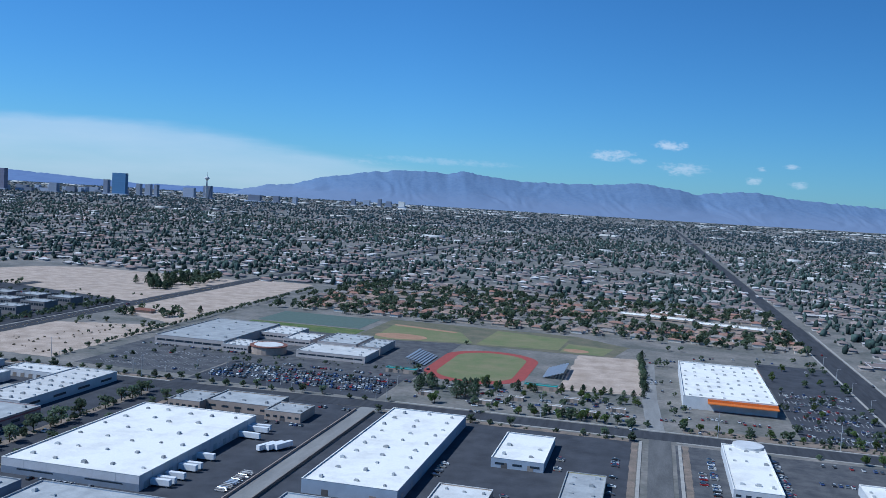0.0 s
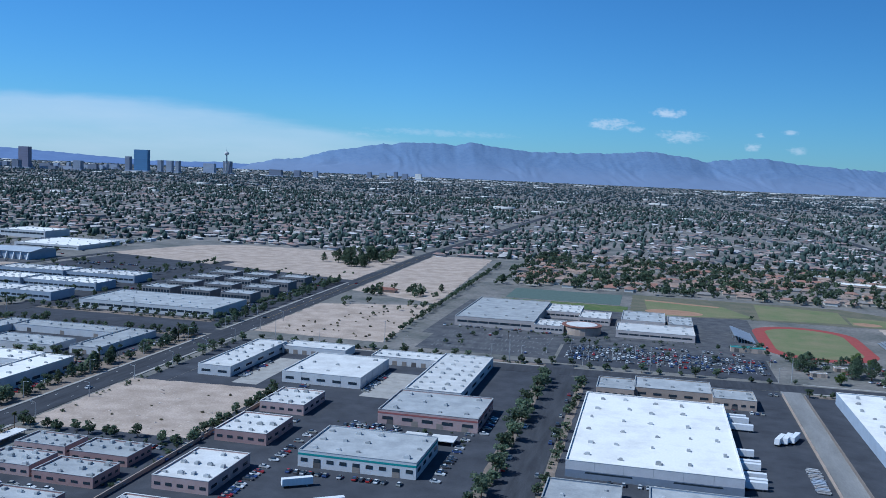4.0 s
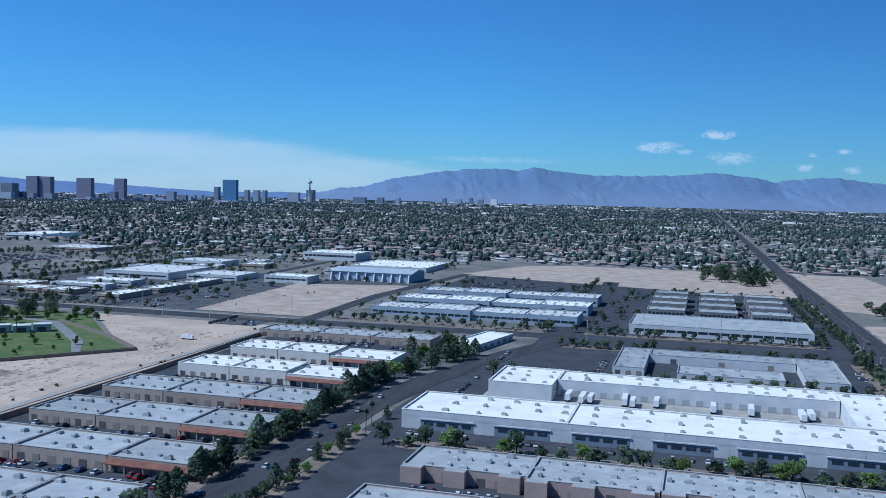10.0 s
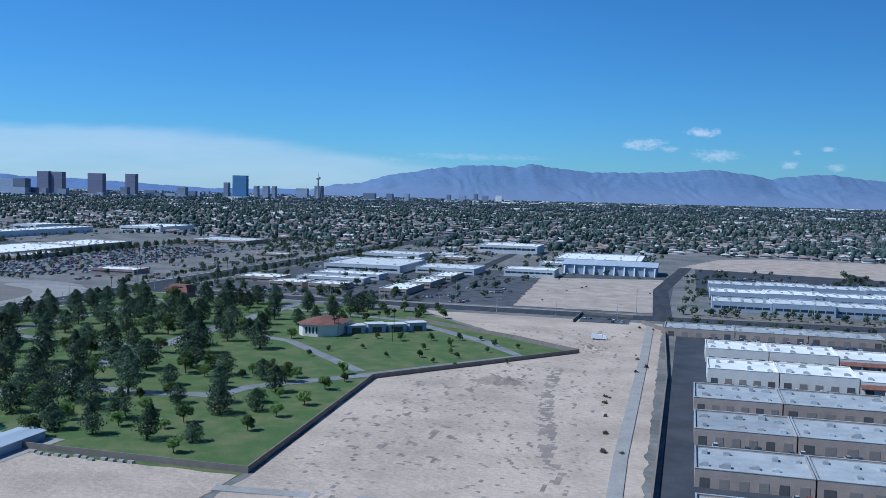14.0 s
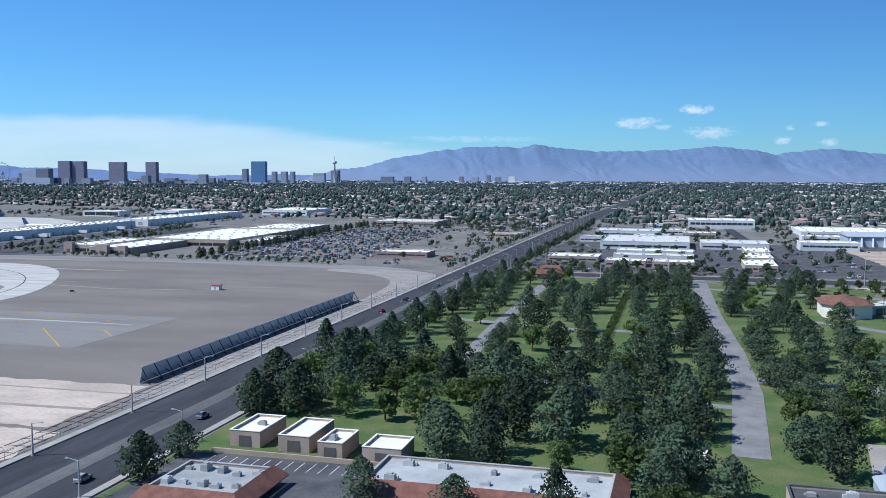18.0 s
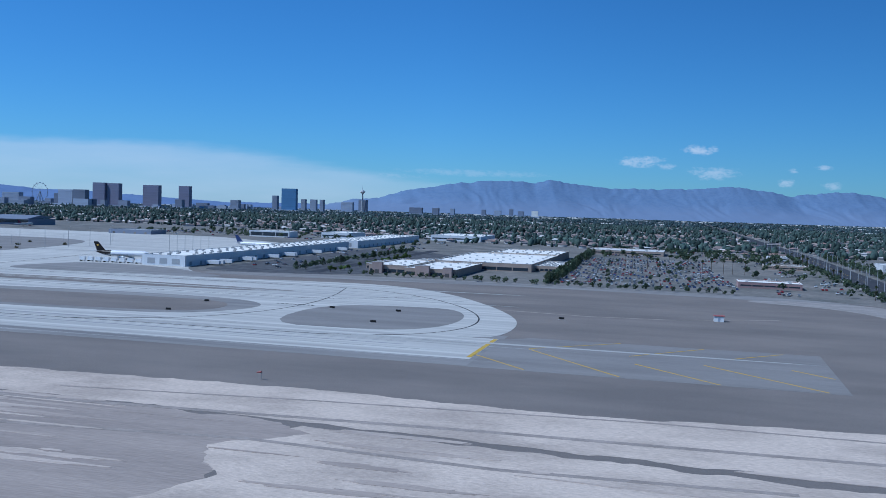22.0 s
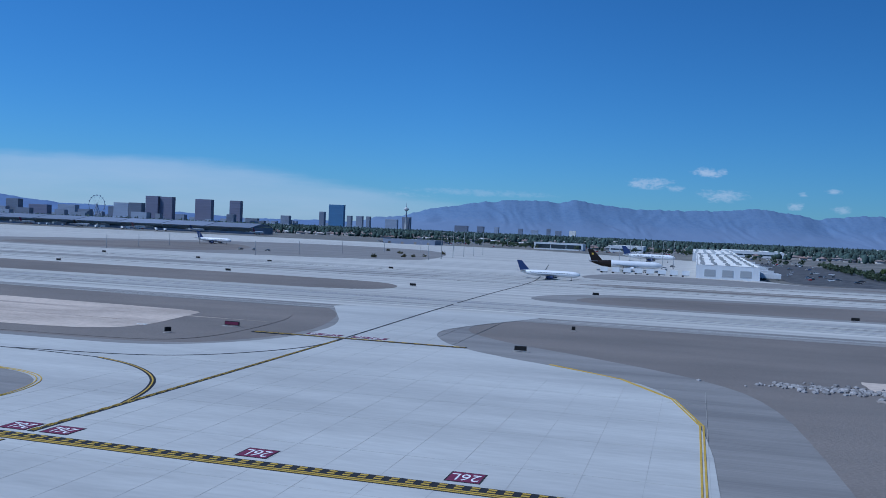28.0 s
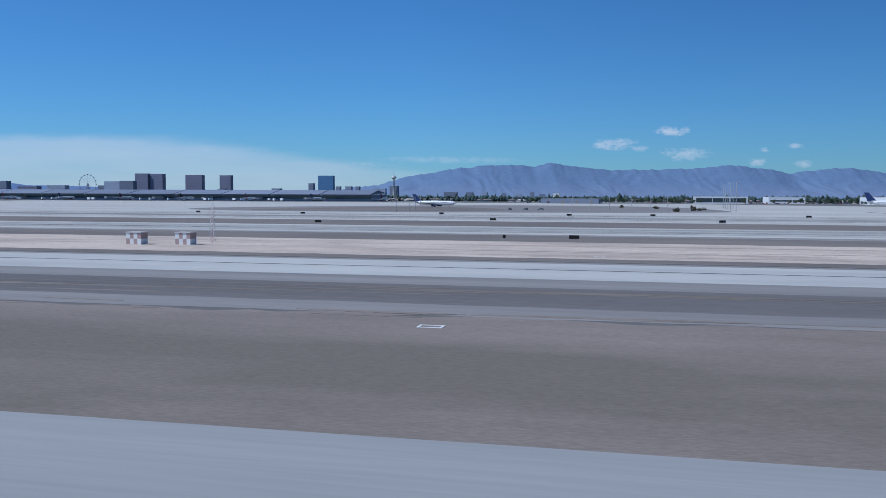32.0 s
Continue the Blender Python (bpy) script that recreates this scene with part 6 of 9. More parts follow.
# rows along the streets
def row(kinds, x0, y0, x1, y1, step, rnd, lo=0.8, hi=1.2, jit=0.4, group="street trees", skip=0.1):
    n = int(math.hypot(x1 - x0, y1 - y0) / step)
    for i in range(n + 1):
        if rnd.random() > skip:
            plant(kinds, x0 + (x1 - x0) * i / max(n, 1) + rnd.uniform(-jit, jit), y0 + (y1 - y0) * i / max(n, 1) + rnd.uniform(-jit, jit), rnd, lo, hi, group)


row(DARK + STREET + PALMS[:1], -122.6, 44, -123.0, 122, 1.5, rp, 0.75, 1.2)
row(DARK + STREET, -122.9, 129, -124.2, 190, 1.8, rp, 0.7, 1.1)
row(STREET + PALMS[:1], -115.2, 44, -115.2, 74, 2.2, rp, 0.7, 1.0)
row(STREET, -114.2, 73.3, -98.6, 73.6, 1.5, rp, 0.6, 0.95)
row(STREET, -97.8, 74, -98.2, 95, 1.4, rp, 0.6, 0.95)
row(STREET, -115.2, 98, -115.0, 121, 2.6, rp, 0.6, 0.9)
row(STREET, -95.2, 129, -97.5, 250, 1.5, rp, 0.55, 0.85)
row(STREET, -69.2, 45, -69.0, 114, 2.1, rp, 0.8, 1.25)
row(STREET, -64.4, 48, -64.4, 114, 3.2, rp, 0.6, 0.95)
row(STREET, -112, 122.2, -40, 123.8, 2.4, rp, 0.55, 0.9)
row(STREET, -36, 117.6, -3, 118.0, 3.0, rp, 0.5, 0.8)
row(LEAFY + STREET, -18, 125, -1, 126, 1.6, rp, 0.6, 0.9)
row(STREET + LEAFY, 3.8, 127, 33, 127, 2.2, rp, 0.5, 0.85)
row(LEAFY + STREET, 20, 119, 33, 119, 1.8, rp, 0.6, 0.9)
row(DARK, -1.6, 150, -2.6, 182, 1.6, rp, 0.7, 0.9)
row(DARK, -14, 144.2, -1.5, 145.0, 1.5, rp, 0.55, 0.7)
row(DARK + STREET, -39, 140, -18, 140.5, 2.6, rp, 0.6, 1.1)
for x, y in ((-27.5, 133), (-26.0, 131.5), (-28.5, 131), (-35, 134), (-33.5, 136)):
    plant(PINES, x, y, rp, 0.9, 1.25, "school trees")
row(DARK + STREET, -174.7, 40, -174.6, 92, 1.2, rp, 0.9, 1.5, 0.4)
row(DARK + STREET + PALMS[:1] + LIME, -169.2, 44, -169.0, 76, 1.4, rp, 0.6, 1.15, 0.4)
row(DARK + LIME[:1], -174.0, 92, -169.6, 109, 1.2, rp, 0.8, 1.3, 0.7)
row(STREET + LIME, -166, 69.0, -126, 69.5, 1.5, rp, 0.8, 1.25, 0.5)
row(STREET, -164, 99.5, -126, 100.5, 1.8, rp, 0.6, 1.0, 0.4)
row(STREET, -160, 121.5, -124, 121.5, 1.5, rp, 0.6, 1.0, 0.5)
row(DARK + LEAFY, -176, 106, -170, 109, 0.8, rp, 0.8, 1.4, 1.2)
row(STREET, -160, 133.8, -126, 133.6, 1.7, rp, 0.6, 0.95, 0.4)
row(STREET, -126.0, 134, -126, 190, 2.0, rp, 0.6, 0.9, 0.4)
row(STREET, -200, 121.2, -176, 121, 1.6, rp, 0.6, 0.95, 0.5)
row(STREET, -198, 133, -163.5, 133.5, 1.7, rp, 0.6, 0.95, 0.5)
row(STREET, -164.4, 134, -165.6, 212, 2.0, rp, 0.6, 0.95, 0.5)
row(LEAFY + STREET, -276, 131.5, -236, 131.5, 1.8, rp, 0.6, 1.0, 0.6)
row(STREET + PALMS[:1], -285.9, 128, -285.9, 250, 2.2, rp, 0.6, 1.0, 0.3)
row(STREET + DARK, -276.8, 133, -276.8, 250, 2.0, rp, 0.7, 1.1, 0.4)
row(STREET, -360, 133.5, -304, 131.5, 1.2, rp, 0.45, 0.7, 0.5)
row(DARK, -329.5, 135, -333, 226, 1.5, rp, 0.7, 1.0, 0.8)
row(DARK + STREET, -370.2, 137, -371.6, 205, 1.5, rp, 0.6, 0.9, 0.3)
row(LEAFY + LIME, -364.4, 137, -364.8, 180, 1.7, rp, 0.4, 0.65, 0.3)
row(PALMS, -300, 175, -322, 182, 2.0, rp, 0.8, 1.0, 0.6)
for i in range(46):
    plant(STREET, rp.uniform(-327, -304), rp.uniform(136, 214), rp, 0.4, 0.65, "store car park trees")
for i in range(26):
    plant(STREET + PALMS[:1], rp.uniform(-90, -40), rp.choice((131.6, 135.6, 140, 145)), rp, 0.5, 0.8, "school trees")
for i in range(26):
    plant(LEAFY + STREET, rp.uniform(20, 33), rp.uniform(125, 190), rp, 0.5, 0.8, "store car park trees")
for i in range(60):
    x, y = rp.uniform(-114, -97), rp.uniform(131, 166)
    plant(STREET if y > 150 and rp.random() < 0.5 else SHRUBS, x, y, rp, 0.5, 1.1, "scrub on the lot")
for i in range(24):
    plant(STREET, rp.uniform(-144, -126), rp.uniform(221, 257), rp, 1.2, 2.0, "dark trees on the bare land")
for i in range(36):
    x, y = rp.choice(((rp.uniform(-114, -99), rp.uniform(76, 92)), (rp.uniform(-222, -203), rp.uniform(134, 178)), (rp.uniform(-204, -201), rp.uniform(40, 118)), (rp.uniform(-203.5, -201), rp.uniform(52, 96))))
    plant(SHRUBS, x, y, rp, 0.45, 1.0, "scrub on bare land")
for i in range(40):
    plant(STREET + LEAFY, rp.uniform(-274, -240), rp.choice((137, 148.5, 156, 168, 194, 200)) + rp.uniform(-1, 1), rp, 0.5, 0.8, "business centre trees")
for i in range(90):
    plant(STREET, rp.uniform(-198, -124), rp.choice((136.5, 148.5, 151, 162, 175, 180, 190, 196, 205)) + rp.uniform(-1, 1), rp, 0.4, 0.75, "business estate trees")

for i in range(900):
    x, y = rp.uniform(-92, 33), rp.uniform(206, 285)
    if not (-14 < x < 29 and 234 < y < 254 and rp.random() < 0.8):
        MORE.append((x, y, rp.uniform(0.7, 1.55)))
for x0, x1, ya, yb, n in ((-166, -126, 68.3, 70.5, 70), (-164, -126, 99, 101.2, 60), (-160, -126, 120.4, 122.6, 60), (-112, -70, 121.8, 123.4, 60), (-160, -126, 132.6, 134.8, 50), (-198, -164, 132, 134.6, 50), (-198, -176, 120, 122, 40), (-276, -238, 130.4, 132.4, 50), (-124.5, -122, 44, 122, 90),
                          (-116, -114.8, 44, 118, 50), (-69.9, -68.8, 46, 114, 60), (-64.6, -64, 48, 114, 40), (-36, -3, 117.2, 118.6, 40), (4, 33, 125, 128, 50), (-152, -127, 150.3, 152.6, 30), (-152, -127, 159.2, 161.5, 30), (-152, -127, 168.4, 170.4, 30), (-112, -98, 70.2, 73, 40), (-98.8, -97.6, 60, 96, 40), (-88, -72, 82, 86, 20), (-90, -40, 145, 149, 50)):
    for i in range(n):
        MORE.append((rp.uniform(x0, x1), rp.uniform(ya, yb), rp.uniform(0.16, 0.42)))


def free(x, y, gap=0.9):
    """True where no building or street stands."""
    if any(a - gap < x < b + gap and c - gap < y < d + gap for a, b, c, d in FOOT):
        return False
    return not any(abs(x - rx) < w for rx, w in ((-281.2, 4.2), (-119.8, 3.6), (36.0, 4.0), (-161.6, 2.6), (-201, 2.2), (-240.5, 3.0)))


OPEN_LAND = ((-300, -204, 132, 256, 420), (-198, -124, 134, 216, 230), (-330, -286, 214, 262, 160), (-384, -372, 200, 262, 16), (-480, -395, 246, 300, 160), (-40, 33, 123, 200, 130))
for x0, x1, ya, yb, n in OPEN_LAND:
    for i in range(n):
        x, y = rp.uniform(x0, x1), rp.uniform(ya, yb)
        if free(x, y) and not (-226 < x < -202 and y < 186) and not (-37 < x < -1 and y > 142) and not (-122.5 > x > -200 and y > 196):
            MORE.append((x, y, rp.uniform(0.4, 1.05)))
for i in range(46):
    x, y, w, d = rp.uniform(-300, -206), rp.uniform(188, 254), rp.uniform(1.5, 5), rp.uniform(1.2, 3)
    if free(x - w, y - d) and free(x + w, y + d) and free(x, y) and free(x - w, y + d) and free(x + w, y - d):
        hall("shop_block", "low pale commercial block with white roof", "shop", x - w, x + w, y - d, y + d, rp.uniform(0.7, 1.2), rp.choice((M_WALLT, M_WALLW)), rp.choice((M_ROOFW, M_ROOFP, M_ROOFG)), (int(w) + 1, int(d)), win=5, group="shops beyond the business centre")
lv, lf = [], []
for x, y, s in MORE:
    v, f = foliage(rp, [(0, 0, 0.85 * s if s > 0.45 else 0.4 * s, 0.6 * s, 0.5 * s), (0.3 * s, 0.1 * s, 1.1 * s if s > 0.45 else 0.5 * s, 0.42 * s, 0.36 * s)], 46 if s > 0.45 else 26, 0.21 * s)
    z, k = gz(y), len(lv)
    lv += [(p.x + x, p.y + y, p.z + z) for p in v]
    lf += [tuple(q + k for q in a) for a in f]
solo("more_street_trees", MB().add(lv, lf), M_MORE, "dusty green street and garden trees beyond the streets", "trees", "stuff")

# ---- houses near the school ----
def house_kind(w, d, hip):
    h = 0.62
    root = solo("house", MB().box(-w, w, -d, d, -0.05, h).box(w * 0.2, w, -d - 0.6, -d, -0.05, h), M_HWALL, "single-storey stucco house with tiled hip roof", "house", group="houses north of the school")
    e, r = 0.14, MB()
    W, D = w + e, d + e
    k = max(0.05, W - D * hip)
    r.add([(-W, -D, h), (W, -D, h), (W, D, h), (-W, D, h), (-k, 0, h + 0.42), (k, 0, h + 0.42)], [(0, 1, 5, 4), (1, 2, 5), (2, 3, 4, 5), (3, 0, 4), (3, 2, 1, 0)])
    x0, x1, ya = w * 0.2 - e, w + e, -d - 0.6 - e
    xm = (x0 + x1) / 2
    r.add([(x0, ya, h), (x1, ya, h), (x1, -d * 0.2, h), (x0, -d * 0.2, h), (xm, ya + 0.5, h + 0.34), (xm, -d * 0.1, h + 0.34)], [(0, 1, 4), (1, 2, 5, 4), (3, 0, 4, 5), (2, 3, 5)])
    part("roof", r, M_HROOF, root)
    return root


HOUSES = [house_kind(1.5, 1.1, 0.9), house_kind(1.3, 1.3, 0.8), house_kind(1.7, 1.0, 1.0)]
used = set()
rh = random.Random(31)
for j in range(16):
    y = 211 + j * 4.3 + (j // 2) * 1.6
    for i in range(34):
        x = -88 + i * 3.7 + rh.uniform(-0.4, 0.4)
        x += 1.2 * math.sin(y * 0.21 + i)
        if (-14 < x < 29 and 234 < y < 254) or x > 32 or rh.random() < 0.22 or (j > 10 and rh.random() < 0.5):
            continue
        k = rh.randrange(3)
        m = Matrix.LocRotScale((x, y, gz(y)), Euler((0, 0, math.pi / 2 * rh.randrange(4) + rh.uniform(-.06, .06))), None)
        if k in used:
            copy_thing(HOUSES[k], m)
        else:
            used.add(k)
            HOUSES[k].matrix_basis = m
# ---- the far city: roofs and tree crowns too many to count ----
bm = bmesh.new()
bmesh.ops.create_icosphere(bm, subdivisions=1, radius=1.0)
bm.verts.ensure_lookup_table()
ICOV = np.array([v.co[:] for v in bm.verts])
ICOF = np.array([[v.index for v in f.verts] for f in bm.faces])
OCTV = np.array([(1, 0, 0), (0, 1, 0), (-1, 0, 0), (0, -1, 0), (0.1, 0.1, 1), (0, 0, -0.8)], float)
OCTF = np.array([(0, 1, 4), (1, 2, 4), (2, 3, 4), (3, 0, 4), (1, 0, 5), (2, 1, 5), (3, 2, 5), (0, 3, 5)])
bm.free()


def scatter(name, label, cat, ma, tv, tf, pos, scl, rot, jitter=0.0, group=""):
    """Many small shapes joined in one mesh."""
    n, nv = len(pos), len(tv)
    c, s = np.cos(rot)[:, None], np.sin(rot)[:, None]
    V = tv[None] * scl[:, None, :]
    if jitter:
        V = V * (1 + jitter * (np.random.random((n, nv, 1)) - 0.5))
    X = V[..., 0] * c - V[..., 1] * s + pos[:, 0:1]
    Y = V[..., 0] * s + V[..., 1] * c + pos[:, 1:2]
    Z = V[..., 2] + pos[:, 2:3]
    V = np.stack([X, Y, Z], -1).reshape(-1, 3)
    F = (tf[None] + (np.arange(n) * nv)[:, None, None]).reshape(-1, tf.shape[1])
    me = bpy.data.meshes.new(name)
    k = tf.shape[1]
    me.vertices.add(len(V))
    me.vertices.foreach_set("co", V.ravel())
    me.loops.add(F.size)
    me.loops.foreach_set("vertex_index", F.ravel().astype(np.int32))
    me.polygons.add(len(F))
    me.polygons.foreach_set("loop_start", (np.arange(len(F)) * k).astype(np.int32))
    me.update(calc_edges=True)
    me.materials.append(ma)
    ob = new(name, me)
    return tagged(ob, label, cat, group, "stuff")


HOUSE_V = np.array([(-1, -1, 0), (1, -1, 0), (1, 1, 0), (-1, 1, 0), (-1, -1, 1), (1, -1, 1), (1, 1, 1), (-1, 1, 1)], float)
HOUSE_F = np.array([(0, 1, 5, 4), (1, 2, 6, 5), (2, 3, 7, 6), (3, 0, 4, 7), (4, 5, 6, 7)])
ROOF_V = np.array([(-1.1, -1.1, 0), (1.1, -1.1, 0), (1.1, 1.1, 0), (-1.1, 1.1, 0), (-0.5, 0, 1), (0.5, 0, 1)], float)
ROOF_F = np.array([(0, 1, 5), (0, 5, 4), (1, 2, 5), (2, 3, 4), (2, 4, 5), (3, 0, 4)])
rc = np.random.default_rng(7)


def city_spots(n, ya, yb):
    y = ya + (yb - ya) * rc.random(n) ** 0.85
    lo, hi = -430 - 0.95 * y, 12 + 0.27 * y
    x = lo + (hi - lo) * rc.random(n)
    ok = np.ones(n, bool)
    for rx, w in ((35.6, 3.6), (-122.1, 3.2), (-281.2, 4.4)):
        ok &= np.abs(x - rx) > w
    near = np.where(x > 41, 120, np.where(x > -88, 281, np.where(x > -116, 268, np.where(x > -200, 262, np.where(x > -281, 256, np.where(x > -300, 250, np.where(x > -380, 262, np.where(x > -450, 290, 330 + (-450 - x) * 0.12))))))))
    ok &= y > near
    # cross streets every so often
    ok &= (np.mod(y, 26) > 1.3) & (np.mod(x + 7, 52) > 1.1)
    return x[ok], y[ok]


gzv = lambda y: -0.0075 * np.maximum(0, y - 260)
def groves(x, y, keep):
    """Thins trees by neighbourhood, so that leafy blocks and open ones alternate."""
    v = np.array([noise.noise(Vector((a * 0.011, b * 0.017, 7))) + 0.5 * noise.noise(Vector((a * 0.04, b * 0.06, 2))) for a, b in zip(x, y)])
    return rc.random(len(x)) < np.clip(keep + 0.95 * v, 0.06, 1.0)


for ya, yb, nt, nh, ts in ((118, 420, 21000, 5600, 0.66), (420, 900, 26000, 5200, 0.92), (900, 2000, 22000, 3000, 1.6), (2000, 4300, 13000, 1700, 3.2)):
    x, y = city_spots(nh, ya, yb)
    n = len(x)
    big = 1.0 + 1.6 * (rc.random(n) < 0.06) + (ts - 0.62) * 0.5
    sx, sy, hz = (1.1 + 0.6 * rc.random(n)) * big, (0.9 + 0.5 * rc.random(n)) * big, 0.55 + 0.25 * rc.random(n) + 0.3 * (ts > 1)
    pos, rot = np.stack([x, y, gzv(y) - 0.05], -1), (rc.random(n) < 0.5) * (math.pi / 2) + 0.0
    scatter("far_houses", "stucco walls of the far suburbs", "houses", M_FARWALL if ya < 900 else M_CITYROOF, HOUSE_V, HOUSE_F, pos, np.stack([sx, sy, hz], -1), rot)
    pos2 = pos.copy()
    pos2[:, 2] += hz - 0.02
    fl = np.where(big > 2, 0.08, 0.25 + 0.25 * rc.random(n))
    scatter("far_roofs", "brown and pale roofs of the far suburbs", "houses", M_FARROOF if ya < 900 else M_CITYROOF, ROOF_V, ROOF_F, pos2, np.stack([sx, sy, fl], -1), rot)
    x, y = city_spots(nt, ya, yb)
    ok = groves(x, y, 0.70)
    x, y = x[ok], y[ok]
    n = len(x)
    r = ts * (0.5 + 0.85 * rc.random(n) ** 1.4)
    hz = r * (0.95 + 0.85 * rc.random(n)) * (1.0 if ya < 900 else 0.7 if ya < 2000 else 0.36)
    # Crown colours carry the haze tint, stronger from 900 on.
    scatter("far_trees", "haze-tinted green tree crowns of the far suburbs", "trees", M_FARTREE if ya < 900 else M_CITYTREE, ICOV if ya < 400 else OCTV, ICOF if ya < 400 else OCTF, np.stack([x, y, gzv(y) + hz * 0.75], -1), np.stack([r, r * (0.7 + 0.6 * rc.random(n)), hz], -1), rc.random(n) * 6.28, 1.0)
x, y = city_spots(520, 420, 4000)
s = 1 + y / 900
wide = 1.6 + 7.0 * s * rc.random(len(x)) ** 2
ok = np.min([np.abs(x - rx) - wide - 3.5 for rx in (35.6, -122.1, -281.2)], 0) > 0
x, y, s, wide = x[ok], y[ok], s[ok], wide[ok]
n = len(x)
scatter("far_halls", "white flat roofs of far shopping centres", "buildings", M_ROOFP, HOUSE_V, HOUSE_F, np.stack([x, y, gzv(y) - 0.05], -1), np.stack([wide, 1.3 + 2 * s * rc.random(n), 0.85 + 0.34 * s], -1), np.zeros(n))

# ---- skyline ----
def tower(name, label, x0, x1, y, top, ma, d=10.0, steps=0, crown=0.0, pod=True):
    """A hotel tower: slab body with set-back crown, floor lines and a low podium."""
    w, z0 = (x1 - x0) / 2, gz(y)
    root = thing(name, label, "hotel tower", ((x0 + x1) / 2, y, z0), "skyline")
    h = top - z0
    body = MB().box(-w, w, 0, d, -1, h - crown)
    part("body", body, ma, root)
    part("crown", MB().box(-w * 0.94, w * 0.94, 0.5, d - 0.5, h - crown - 0.01, h), M_TOWERD, root)
    if pod:
        lines = MB()
        for k in range(1, 9):
            lines.box(-w - 0.12, w + 0.12, -0.12, d, h * k / 9 - 0.12, h * k / 9 + 0.05)
        tagged(part("storey_relief", lines, ma, root), kind="stuff")
        part("podium", MB().box(-w * 1.5, w * 1.5, -3, d + 2, -1, 3.2), M_TOWERG, root)
    return root


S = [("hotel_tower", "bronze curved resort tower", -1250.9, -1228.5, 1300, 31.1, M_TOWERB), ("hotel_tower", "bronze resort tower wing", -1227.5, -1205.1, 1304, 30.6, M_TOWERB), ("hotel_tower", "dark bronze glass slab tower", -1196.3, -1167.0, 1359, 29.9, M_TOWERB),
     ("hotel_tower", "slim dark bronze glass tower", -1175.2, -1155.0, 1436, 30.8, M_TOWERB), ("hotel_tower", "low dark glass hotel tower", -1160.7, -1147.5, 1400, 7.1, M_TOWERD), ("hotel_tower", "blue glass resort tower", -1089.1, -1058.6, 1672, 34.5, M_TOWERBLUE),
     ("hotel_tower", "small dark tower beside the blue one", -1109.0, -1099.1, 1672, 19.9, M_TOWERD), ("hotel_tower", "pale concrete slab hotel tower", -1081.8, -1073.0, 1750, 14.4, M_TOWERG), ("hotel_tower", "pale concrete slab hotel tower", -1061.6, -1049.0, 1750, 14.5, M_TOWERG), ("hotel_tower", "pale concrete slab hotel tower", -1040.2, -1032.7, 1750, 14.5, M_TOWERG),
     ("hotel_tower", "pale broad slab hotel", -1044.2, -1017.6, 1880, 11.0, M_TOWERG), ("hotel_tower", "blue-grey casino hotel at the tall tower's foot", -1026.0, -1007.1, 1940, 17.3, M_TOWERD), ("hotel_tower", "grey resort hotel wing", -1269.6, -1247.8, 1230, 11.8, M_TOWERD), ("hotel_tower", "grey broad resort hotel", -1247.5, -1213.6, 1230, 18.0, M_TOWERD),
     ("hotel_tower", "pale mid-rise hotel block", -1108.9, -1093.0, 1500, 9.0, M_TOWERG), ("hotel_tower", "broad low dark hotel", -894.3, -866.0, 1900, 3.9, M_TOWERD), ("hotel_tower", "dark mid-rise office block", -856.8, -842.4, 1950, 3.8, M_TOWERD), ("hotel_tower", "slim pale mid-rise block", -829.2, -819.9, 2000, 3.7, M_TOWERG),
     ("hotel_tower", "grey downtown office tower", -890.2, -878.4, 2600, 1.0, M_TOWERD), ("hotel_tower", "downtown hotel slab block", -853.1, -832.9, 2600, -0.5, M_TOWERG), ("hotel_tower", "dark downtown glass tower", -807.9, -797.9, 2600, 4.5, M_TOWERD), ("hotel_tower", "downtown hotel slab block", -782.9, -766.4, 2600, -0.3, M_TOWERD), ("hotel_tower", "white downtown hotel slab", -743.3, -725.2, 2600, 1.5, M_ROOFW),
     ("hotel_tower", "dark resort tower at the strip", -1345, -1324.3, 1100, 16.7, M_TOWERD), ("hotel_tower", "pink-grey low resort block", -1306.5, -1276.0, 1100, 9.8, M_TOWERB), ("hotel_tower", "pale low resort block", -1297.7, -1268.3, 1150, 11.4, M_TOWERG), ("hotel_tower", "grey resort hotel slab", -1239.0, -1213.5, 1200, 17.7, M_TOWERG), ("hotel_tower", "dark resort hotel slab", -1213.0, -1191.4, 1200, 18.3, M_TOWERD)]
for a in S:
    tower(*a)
rs = random.Random(3)
for i in range(46):
    y = rs.uniform(1000, 1900)
    x = -560 - 0.36 * y + rs.uniform(-150, 90) - (1900 - y) * 0.34
    w = rs.uniform(3, 13)
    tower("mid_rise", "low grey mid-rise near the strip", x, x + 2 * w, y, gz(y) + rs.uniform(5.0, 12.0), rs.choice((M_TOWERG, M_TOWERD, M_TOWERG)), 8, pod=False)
spire = thing("observation_tower", "tall white observation tower with a pod and mast", "tower", (-1014.9, 1935, gz(1935)), "skyline")
for k in range(3):
    a = 2 * math.pi * k / 3
    part("leg", MB().tube((3.4 * math.cos(a), 3.4 * math.sin(a), -1), (0.9 * math.cos(a), 0.9 * math.sin(a), 44), 0.8, 0.6, 8), M_WALLW, spire)
part("shaft", MB().tube((0, 0, -1), (0, 0, 46), 1.0, 0.9, 12), M_WALLW, spire)
pod = MB()
